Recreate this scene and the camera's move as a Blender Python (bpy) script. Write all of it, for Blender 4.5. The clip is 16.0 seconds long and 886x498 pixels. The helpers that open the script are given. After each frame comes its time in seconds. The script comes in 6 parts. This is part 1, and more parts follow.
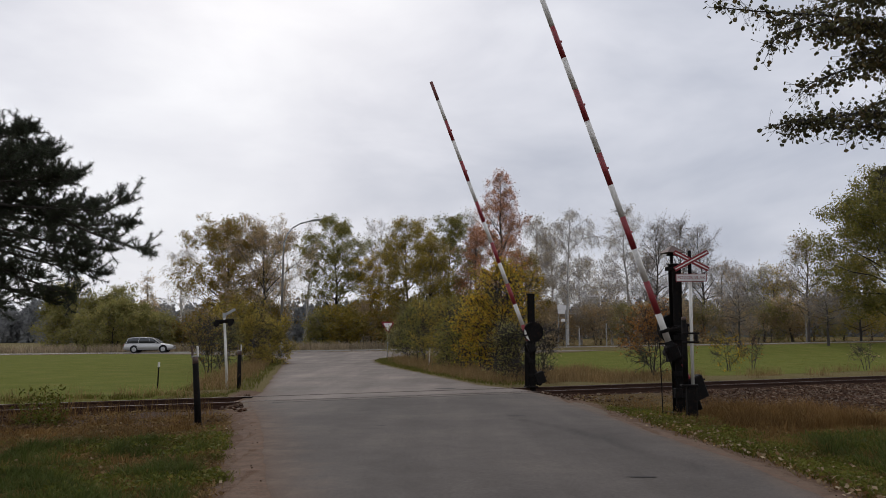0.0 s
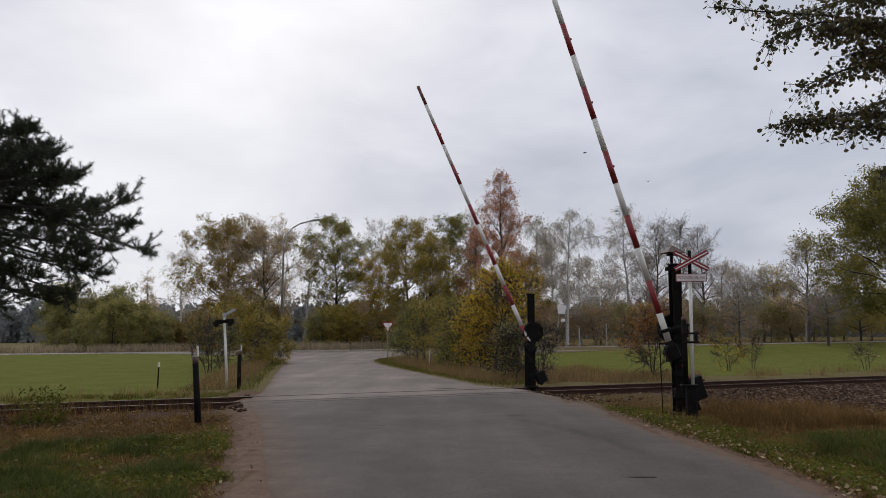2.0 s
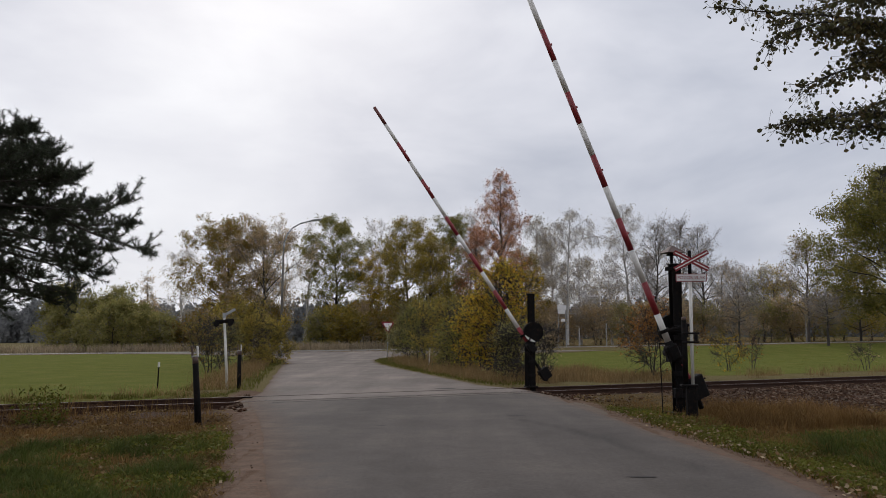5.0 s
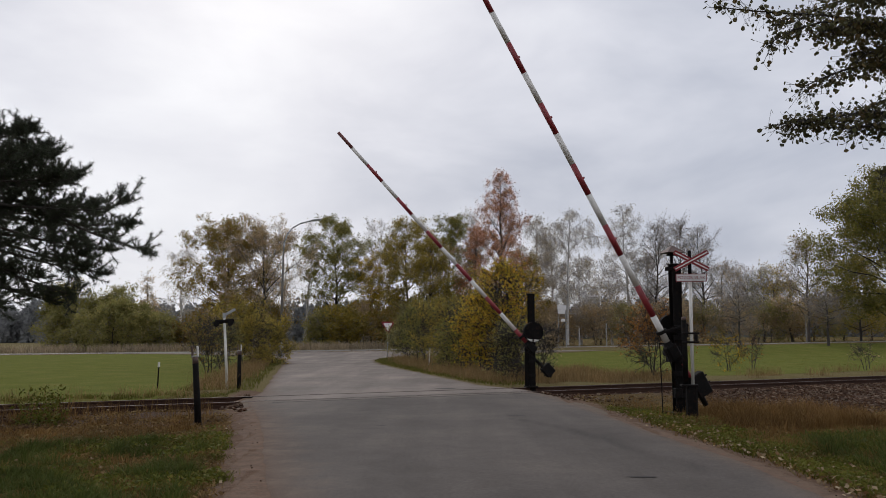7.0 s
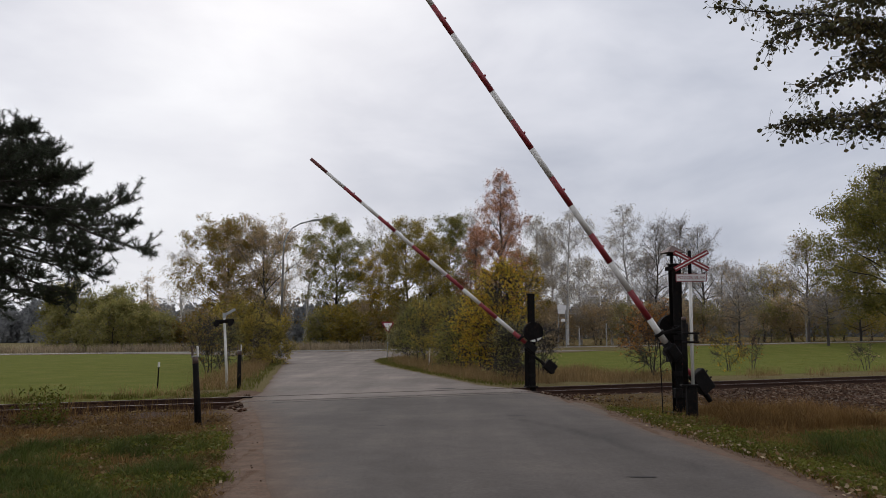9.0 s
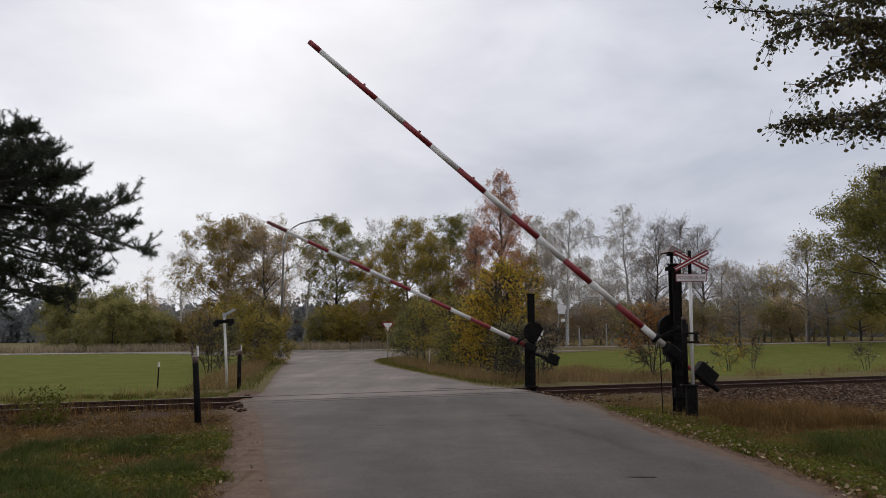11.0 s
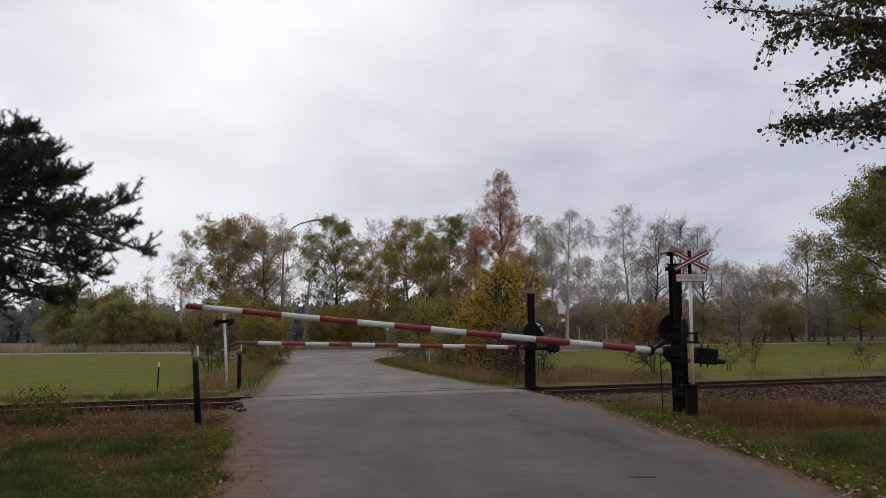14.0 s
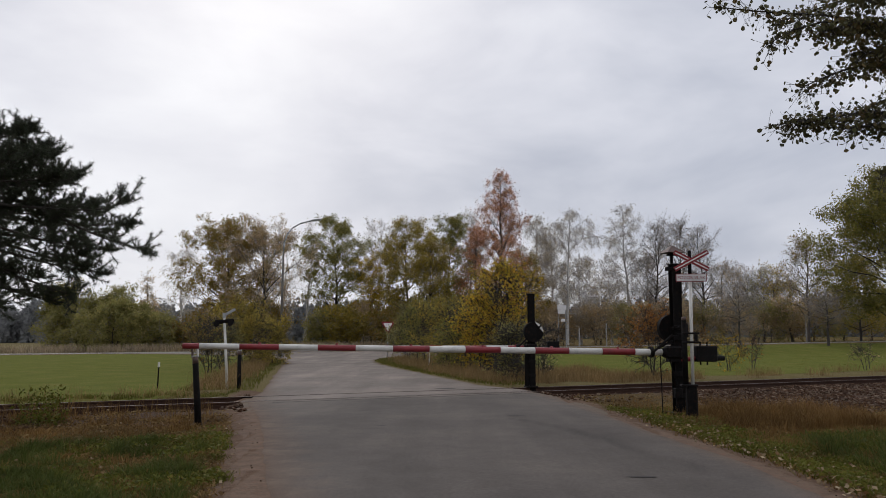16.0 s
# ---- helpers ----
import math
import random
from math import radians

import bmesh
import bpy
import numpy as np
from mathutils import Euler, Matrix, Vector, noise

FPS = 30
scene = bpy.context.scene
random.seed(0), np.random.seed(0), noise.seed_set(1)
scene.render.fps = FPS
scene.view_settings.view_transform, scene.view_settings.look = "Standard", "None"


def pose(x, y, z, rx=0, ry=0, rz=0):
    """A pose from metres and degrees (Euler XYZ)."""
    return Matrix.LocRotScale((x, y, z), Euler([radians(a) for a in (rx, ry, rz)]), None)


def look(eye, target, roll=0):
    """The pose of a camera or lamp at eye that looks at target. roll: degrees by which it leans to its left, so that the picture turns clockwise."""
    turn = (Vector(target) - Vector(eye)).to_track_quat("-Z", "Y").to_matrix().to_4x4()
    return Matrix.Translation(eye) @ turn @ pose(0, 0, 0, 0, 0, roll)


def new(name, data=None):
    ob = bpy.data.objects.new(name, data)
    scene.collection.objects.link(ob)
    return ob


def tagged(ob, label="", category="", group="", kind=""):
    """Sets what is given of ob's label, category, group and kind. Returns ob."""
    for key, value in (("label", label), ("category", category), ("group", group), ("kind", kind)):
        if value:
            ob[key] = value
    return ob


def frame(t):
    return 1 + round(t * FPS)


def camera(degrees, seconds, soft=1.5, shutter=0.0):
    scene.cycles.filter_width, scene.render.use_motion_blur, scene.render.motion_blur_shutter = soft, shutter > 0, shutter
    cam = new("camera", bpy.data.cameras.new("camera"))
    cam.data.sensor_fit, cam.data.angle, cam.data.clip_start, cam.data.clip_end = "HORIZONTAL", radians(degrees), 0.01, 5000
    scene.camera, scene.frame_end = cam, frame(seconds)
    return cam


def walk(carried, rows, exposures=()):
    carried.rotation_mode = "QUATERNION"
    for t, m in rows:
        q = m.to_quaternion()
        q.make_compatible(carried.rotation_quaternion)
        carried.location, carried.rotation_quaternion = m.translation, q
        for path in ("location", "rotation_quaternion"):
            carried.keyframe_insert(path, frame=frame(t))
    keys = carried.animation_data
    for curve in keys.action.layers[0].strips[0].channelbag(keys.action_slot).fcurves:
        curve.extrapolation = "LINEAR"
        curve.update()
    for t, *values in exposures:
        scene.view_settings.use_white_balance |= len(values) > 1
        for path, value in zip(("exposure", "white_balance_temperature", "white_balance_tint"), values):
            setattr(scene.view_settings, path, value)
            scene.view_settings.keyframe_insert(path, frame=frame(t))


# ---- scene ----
# ---- camera: a tripod on the side road ----
cam = camera(60.3, 16.0, soft=0.9)
EYE = (0.0, 0.0, 1.4)
walk(cam, [(0.0, pose(*EYE, 96.72, 0, 0)), (16.0, pose(*EYE, 96.72, 0, 0))], exposures=[(0.0, 0.0), (16.0, 0.0)])

# ---- world: overcast sky with soft cloud banks ----
world = bpy.data.worlds.new("overcast_sky")
scene.world = world
world.use_nodes = True
wt = world.node_tree
wt.nodes.clear()


def wnode(kind, **props):
    n = wt.nodes.new(kind)
    for k, v in props.items():
        if k == "sky_type":
            n.sky_type = v
        elif k == "blend_type":
            n.blend_type = v
    return n


w_out = wnode("ShaderNodeOutputWorld")
w_bg = wnode("ShaderNodeBackground")
w_sky = wnode("ShaderNodeTexSky", sky_type="NISHITA")
w_sky.sun_disc = False
w_sky.sun_elevation = radians(38)
w_sky.sun_rotation = radians(-15)
w_sky.dust_density = 4.0
w_scale = wnode("ShaderNodeVectorMath")
w_scale.operation = "SCALE"
w_scale.inputs["Scale"].default_value = 0.10
w_co = wnode("ShaderNodeTexCoord")
w_map = wnode("ShaderNodeMapping")
w_map.inputs["Location"].default_value = (0.35, 0.2, 0.55)
w_map.inputs["Scale"].default_value = (1.0, 1.0, 2.3)
w_n1 = wnode("ShaderNodeTexNoise")
w_n1.inputs["Scale"].default_value = 3.0
w_n1.inputs["Detail"].default_value = 5.0
w_n1.inputs["Roughness"].default_value = 0.5
w_n1.inputs["Distortion"].default_value = 0.25
w_ramp = wnode("ShaderNodeValToRGB")
el = w_ramp.color_ramp.elements
el[0].position, el[0].color = 0.0, (0.445, 0.48, 0.575, 1)
el[1].position, el[1].color = 1.0, (0.88, 0.90, 0.955, 1)
mid_stop = el.new(0.5)
mid_stop.color = (0.69, 0.71, 0.79, 1)


def sky_lobe(x, y, z, inner):
    """A broad soft bank of cloud round one bearing: 1 at its heart, 0 outside."""
    d = Vector((x, y, z)).normalized()
    v = wnode("ShaderNodeVectorMath")
    v.operation = "DOT_PRODUCT"
    v.inputs[1].default_value = d
    wt.links.new(w_co.outputs["Generated"], v.inputs[0])
    r = wnode("ShaderNodeMapRange")
    r.interpolation_type = "SMOOTHSTEP"
    r.inputs["From Min"].default_value = inner
    r.inputs["From Max"].default_value = 1.0
    wt.links.new(v.outputs["Value"], r.inputs["Value"])
    return r.outputs["Result"]


def w_add(a, b, k):
    n = wnode("ShaderNodeMath")
    n.operation = "MULTIPLY_ADD"
    wt.links.new(b, n.inputs[0])
    n.inputs[1].default_value = k
    if isinstance(a, float):
        n.inputs[2].default_value = a
    else:
        wt.links.new(a, n.inputs[2])
    return n.outputs[0]


w_val = w_add(-0.35, w_n1.outputs["Fac"], 1.85)
w_val = w_add(w_val, sky_lobe(-0.16, 0.91, 0.38, 0.80), 0.13)
w_val = w_add(w_val, sky_lobe(0.22, 0.93, 0.27, 0.90), -0.27)
w_mix = wnode("ShaderNodeMix")
w_mix.data_type = "RGBA"
w_mix.inputs["Factor"].default_value = 0.93
wt.links.new(w_co.outputs["Generated"], w_map.inputs["Vector"])
wt.links.new(w_map.outputs["Vector"], w_n1.inputs["Vector"])
wt.links.new(w_val, w_ramp.inputs["Fac"])
wt.links.new(w_sky.outputs["Color"], w_scale.inputs[0])
wt.links.new(w_scale.outputs["Vector"], w_mix.inputs["A"])
wt.links.new(w_ramp.outputs["Color"], w_mix.inputs["B"])
wt.links.new(w_mix.outputs["Result"], w_bg.inputs["Color"])
wt.links.new(w_bg.outputs["Background"], w_out.inputs["Surface"])
w_bg.inputs["Strength"].default_value = 1.0

sun_data = bpy.data.lights.new("sun", "SUN")
sun_data.energy = 0.5
sun_data.angle = radians(30)
sun_data.color = (1.0, 0.96, 0.9)
sun = new("sun", sun_data)
sun.matrix_world = look((0, 0, 30), (0.26 * 30, -0.75 * 30, 30 - 0.6 * 30))


# ---- materials ----
def lum(c, k):
    return (c[0] * k, c[1] * k, c[2] * k, 1)


def nodes_of(name):
    m = bpy.data.materials.new(name)
    m.use_nodes = True
    nt = m.node_tree
    return m, nt, nt.nodes["Principled BSDF"]


def noise_node(nt, scale, detail=4.0, rough=0.55, coords=None):
    n = nt.nodes.new("ShaderNodeTexNoise")
    n.inputs["Scale"].default_value = scale
    n.inputs["Detail"].default_value = detail
    n.inputs["Roughness"].default_value = rough
    if coords is None:
        co = nt.nodes.new("ShaderNodeTexCoord")
        coords = co.outputs["Object"]
    nt.links.new(coords, n.inputs["Vector"])
    return n


def ramp_node(nt, fac, stops):
    r = nt.nodes.new("ShaderNodeValToRGB")
    e = r.color_ramp.elements
    while len(e) < len(stops):
        e.new(0.5)
    for k, (p, c) in enumerate(stops):
        e[k].position = p
        e[k].color = (c[0], c[1], c[2], 1)
    nt.links.new(fac, r.inputs["Fac"])
    return r


def mix_node(nt, fac, a, b, blend="MIX"):
    m = nt.nodes.new("ShaderNodeMix")
    m.data_type = "RGBA"
    m.blend_type = blend
    for sock, v in ((m.inputs["Factor"], fac), (m.inputs["A"], a), (m.inputs["B"], b)):
        if isinstance(v, (int, float)):
            sock.default_value = v
        elif isinstance(v, tuple):
            sock.default_value = (v[0], v[1], v[2], 1)
        else:
            nt.links.new(v, sock)
    return m.outputs["Result"]


def bump(nt, bsdf, height, strength=0.3, distance=0.02):
    b = nt.nodes.new("ShaderNodeBump")
    b.inputs["Strength"].default_value = strength
    b.inputs["Distance"].default_value = distance
    nt.links.new(height, b.inputs["Height"])
    nt.links.new(b.outputs["Normal"], bsdf.inputs["Normal"])


def surface(name, base, rough=0.7, metal=0.0, fine=40.0, coarse=4.0, spread=0.25, stain=None, stain_amount=0.4, relief=0.2, gloss=0.5):
    """A worn surface: a base colour varied at two scales, with stains of another colour."""
    m, nt, bs = nodes_of(name)
    n1 = noise_node(nt, coarse)
    n2 = noise_node(nt, fine)
    a = ramp_node(nt, n1.outputs["Fac"], [(0.3, lum(base, 1 - spread)), (0.7, lum(base, 1 + spread))])
    c = mix_node(nt, 0.35, a.outputs["Color"], ramp_node(nt, n2.outputs["Fac"], [(0.35, lum(base, 1 - 1.5 * spread)), (0.65, lum(base, 1 + spread))]).outputs["Color"])
    if stain:
        n3 = noise_node(nt, coarse * 2.3, 6.0, 0.65)
        mask = ramp_node(nt, n3.outputs["Fac"], [(0.52, (0, 0, 0)), (0.68, (stain_amount,) * 3)])
        c = mix_node(nt, mask.outputs["Color"], c, stain)
    nt.links.new(c, bs.inputs["Base Color"])
    bs.inputs["Roughness"].default_value = rough
    bs.inputs["Metallic"].default_value = metal
    bs.inputs["Specular IOR Level"].default_value = gloss
    if relief:
        bump(nt, bs, n2.outputs["Fac"], relief, 0.01)
    return m


def leafy(name, colours, rough=0.6, through_light=0.5, k=1.0):
    """Leaves: colours picked leaf by leaf, some light passing through."""
    m, nt, bs = nodes_of(name)
    g = nt.nodes.new("ShaderNodeNewGeometry")
    steps = [(i / (len(colours) - 1), lum(c, k)) for i, c in enumerate(colours)]
    r = ramp_node(nt, g.outputs["Random Per Island"], steps)
    co = nt.nodes.new("ShaderNodeTexCoord")
    n = noise_node(nt, 0.9, 2.0, 0.5, co.outputs["Object"])
    tint = ramp_node(nt, n.outputs["Fac"], [(0.3, (0.72, 0.72, 0.72)), (0.7, (1.25, 1.2, 1.1))])
    c = mix_node(nt, 1.0, r.outputs["Color"], tint.outputs["Color"], "MULTIPLY")
    nt.links.new(c, bs.inputs["Base Color"])
    bs.inputs["Roughness"].default_value = rough
    bs.inputs["Specular IOR Level"].default_value = 0.08
    tr = nt.nodes.new("ShaderNodeBsdfTranslucent")
    nt.links.new(c, tr.inputs["Color"])
    ms = nt.nodes.new("ShaderNodeMixShader")
    ms.inputs["Fac"].default_value = through_light
    nt.links.new(bs.outputs["BSDF"], ms.inputs[1])
    nt.links.new(tr.outputs["BSDF"], ms.inputs[2])
    nt.links.new(ms.outputs["Shader"], nt.nodes["Material Output"].inputs["Surface"])
    return m


M_BLACK = surface("black_painted_iron", (0.008, 0.0072, 0.007), 0.8, 0.0, 60, 5, 0.4, (0.035, 0.018, 0.012), 0.5, 0.25, 0.1)
M_IRON = surface("dark_cast_iron", (0.009, 0.008, 0.008), 0.75, 0.0, 50, 6, 0.4, (0.035, 0.018, 0.012), 0.4, 0.3, 0.14)
M_RED = surface("weathered_red_paint", (0.235, 0.020, 0.026), 0.5, 0, 40, 4, 0.2, (0.12, 0.02, 0.02), 0.5, 0.1)
M_WHITE = surface("weathered_white_paint", (0.64, 0.615, 0.575), 0.5, 0, 40, 4, 0.08, (0.4, 0.39, 0.37), 0.5, 0.1)
M_SIGNWHITE = surface("enamel_white", (0.7, 0.68, 0.68), 0.35, 0, 30, 3, 0.06, (0.42, 0.36, 0.32), 0.4, 0.05)
M_SIGNRED = surface("enamel_red", (0.25, 0.022, 0.028), 0.4, 0, 30, 3, 0.12, (0.15, 0.03, 0.03), 0.4, 0.05)
M_TIMBER = surface("dark_sleeper_timber", (0.05, 0.038, 0.03), 0.85, 0, 30, 3, 0.4, (0.1, 0.09, 0.08), 0.5, 0.5)
M_TIPWOOD = surface("faded_arm_tip", (0.15, 0.045, 0.04), 0.7, 0, 30, 5, 0.3, None, 0, 0.2)
M_CONCRETE = surface("grey_concrete", (0.32, 0.31, 0.29), 0.85, 0, 40, 3, 0.2, (0.18, 0.17, 0.15), 0.5, 0.3)
M_MAST = surface("weathered_lamp_mast", (0.15, 0.135, 0.12), 0.7, 0.0, 40, 3, 0.25, (0.09, 0.07, 0.055), 0.5, 0.1)
M_ZINC = surface("galvanised_steel", (0.36, 0.37, 0.38), 0.5, 0.5, 40, 4, 0.15, (0.2, 0.2, 0.2), 0.4, 0.1)
M_ROOFTIN = surface("rusty_roof_tin", (0.10, 0.065, 0.055), 0.6, 0.2, 40, 8, 0.3, (0.14, 0.06, 0.035), 0.5, 0.2)
M_RAIL = surface("rusty_rail_steel", (0.052, 0.027, 0.018), 0.85, 0.0, 30, 3, 0.3, (0.05, 0.026, 0.018), 0.5, 0.3, 0.2)
M_RAILTOP = surface("worn_rail_head", (0.10, 0.08, 0.068), 0.5, 0.3, 30, 2, 0.2, (0.13, 0.07, 0.05), 0.5, 0.05)
M_STONE = surface("brown_ballast_stone", (0.062, 0.037, 0.026), 1.0, 0, 30, 6.0, 0.6, (0.26, 0.215, 0.175), 0.8, 0.4, 0.05)
M_BARK = surface("grey_brown_bark", (0.085, 0.07, 0.06), 0.9, 0, 30, 3, 0.35, (0.13, 0.125, 0.10), 0.5, 0.5)
M_DARKBARK = surface("dark_wet_bark", (0.045, 0.038, 0.033), 0.9, 0, 30, 3, 0.35, (0.06, 0.055, 0.045), 0.5, 0.5)
# Brown twigs of the far trees, paled by distance haze put into the colour.
M_TWIG = surface("haze_paled_twigs", (0.27, 0.24, 0.215), 0.9, 0, 20, 2, 0.25, None, 0, 0)
M_BIRCH = surface("birch_bark", (0.56, 0.54, 0.52), 0.8, 0, 20, 3, 0.2, (0.06, 0.055, 0.05), 0.8, 0.2)
M_BIRCHTWIG = surface("birch_twigs", (0.40, 0.37, 0.355), 0.9, 0, 20, 2, 0.2, None, 0, 0)


# ---- mesh helpers ----
def mesh_from(name, verts, faces, mats, mat_index=None, smooth=False):
    me = bpy.data.meshes.new(name)
    me.from_pydata([tuple(v) for v in verts], [], [tuple(f) for f in faces])
    for m in mats if isinstance(mats, (list, tuple)) else [mats]:
        me.materials.append(m)
    if mat_index is not None:
        me.polygons.foreach_set("material_index", mat_index)
    if smooth:
        me.polygons.foreach_set("use_smooth", [True] * len(me.polygons))
    me.update()
    return me


def under(ob, parent, label=""):
    ob.parent = parent
    if label:
        ob["label"] = label
    return ob


def part(name, bm, material, parent, label="", smooth=False):
    """One mesh object out of a bmesh, under a thing or a part."""
    me = bpy.data.meshes.new(name)
    bm.to_mesh(me)
    bm.free()
    for m in material if isinstance(material, (list, tuple)) else [material]:
        me.materials.append(m)
    if smooth:
        me.polygons.foreach_set("use_smooth", [True] * len(me.polygons))
    ob = new(name, me)
    if parent:
        ob.parent = parent
    if label:
        ob["label"] = label
    return ob


def thing(name, m, label, category, group="", kind=""):
    ob = new(name)
    ob.matrix_world = m
    ob.empty_display_size = 0.2
    return tagged(ob, label, category, group, kind)


def add_box(bm, cx, cy, cz, sx, sy, sz, m=None, bevel=0.0):
    t = Matrix.LocRotScale((cx, cy, cz), None, (sx, sy, sz))
    if m:
        t = m @ t
    r = bmesh.ops.create_cube(bm, size=1.0, matrix=t)
    if bevel:
        vs = set(r["verts"])
        es = [e for e in bm.edges if e.verts[0] in vs and e.verts[1] in vs]
        bmesh.ops.bevel(bm, geom=es, offset=bevel, segments=1, affect="EDGES")
    return bm


def add_rod(bm, a, b, r0, r1=None, n=12, caps=True):
    a, b = Vector(a), Vector(b)
    d = b - a
    m = Matrix.Translation((a + b) / 2) @ d.to_track_quat("Z", "Y").to_matrix().to_4x4()
    bmesh.ops.create_cone(bm, cap_ends=caps, segments=n, radius1=r0, radius2=r0 if r1 is None else r1, depth=d.length, matrix=m)
    return bm


def rod(a, b, r0, r1=None, n=12):
    return add_rod(bmesh.new(), a, b, r0, r1, n)


def box(cx, cy, cz, sx, sy, sz, m=None, bevel=0.008):
    return add_box(bmesh.new(), cx, cy, cz, sx, sy, sz, m, bevel)


def add_prism(bm, outline, y0, y1):
    """An outline in x and z, drawn out from y0 to y1."""
    f = [bm.verts.new((x, y0, z)) for x, z in outline]
    g = [bm.verts.new((x, y1, z)) for x, z in outline]
    n = len(f)
    bm.faces.new(f)
    bm.faces.new(g[::-1])
    for k in range(n):
        bm.faces.new((f[(k + 1) % n], f[k], g[k], g[(k + 1) % n]))
    bmesh.ops.recalc_face_normals(bm, faces=bm.faces)
    return bm


# ---- lie of the land ----
def smooth_step(a, b, x):
    t = min(1.0, max(0.0, (x - a) / (b - a)))
    return t * t * (3 - 2 * t)


TRACK_SLOPE = 0.49
TRACK_ANGLE = math.degrees(math.atan(TRACK_SLOPE))
TRACK_Y = 20.38


def track_v(x, y):
    return (y - TRACK_Y - TRACK_SLOPE * x) * math.cos(radians(TRACK_ANGLE))


def main_road_z(x):
    x = max(-120.0, min(90.0, x))
    return 0.33 + 0.0125 * x + 0.00005 * x * x


def near_lane_y(x):
    return 79.8 + 0.143 * x


LEFT_EDGE = [(-60.0, 6.5), (-30.0, 1.6), (-10.0, -0.7), (0, -1.05), (5.0, -1.25), (7.0, -1.55), (9.45, -2.2), (11.8, -2.75), (14, -3.35), (17.5, -4.45), (21, -4.9), (28, -6.2), (37.8, -8.0), (47, -9.5), (52, -10.6), (58, -12.6), (64, -16.5), (69, -23.0), (73, -32.0)]
RIGHT_EDGE = [(-60.0, 11.5), (-30.0, 6.4), (-10.0, 3.8), (0, 3.3), (5.0, 3.38), (7.0, 3.42), (9.0, 3.44), (11.5, 3.2), (15.1, 2.98), (18.9, 2.6), (21.5, 2.3), (23.6, 1.15), (30.5, -0.55), (37.8, -2.35), (44, -3.7), (49.7, -4.5), (54, -4.6), (58.5, -3.9), (62, -1.6), (66, 2.5), (70, 8.5), (73.5, 16.0)]


def edge_at(table, y):
    return float(np.interp(y, [p[0] for p in table], [p[1] for p in table]))


def on_side_road(x, y, margin=0.0):
    return y < 74 and edge_at(LEFT_EDGE, y) - margin < x < edge_at(RIGHT_EDGE, y) + margin


def road_rise(x, y):
    return main_road_z(x) * smooth_step(-16.0, -1.0, y - near_lane_y(x) + 1.9)


def ground_z(x, y):
    z = road_rise(x, y)
    if y < 76:
        out = max(edge_at(LEFT_EDGE, y) - x, x - edge_at(RIGHT_EDGE, y))
        off = smooth_step(0.0, 1.2, out)
        v = track_v(x, y)
        z -= off * (0.25 * (1 - (smooth_step(1.4, 2.6, -v) if v < 0 else smooth_step(1.0, 1.5, v))) + 0.06 * (1 - smooth_step(0.9, 1.2, abs(v))))
        z -= off * 0.07 * (1 - smooth_step(20, 45, y - TRACK_SLOPE * x - TRACK_Y)) * smooth_step(2.2, 6.0, abs(v))
        z += off * 0.05 * noise.noise((x * 0.6, y * 0.6, 0.0))
        if out < 0:
            z -= 0.05
    if y > near_lane_y(x) + 7:
        z += 0.25 * noise.noise((x * 0.05, y * 0.05, 3.0))
    return z
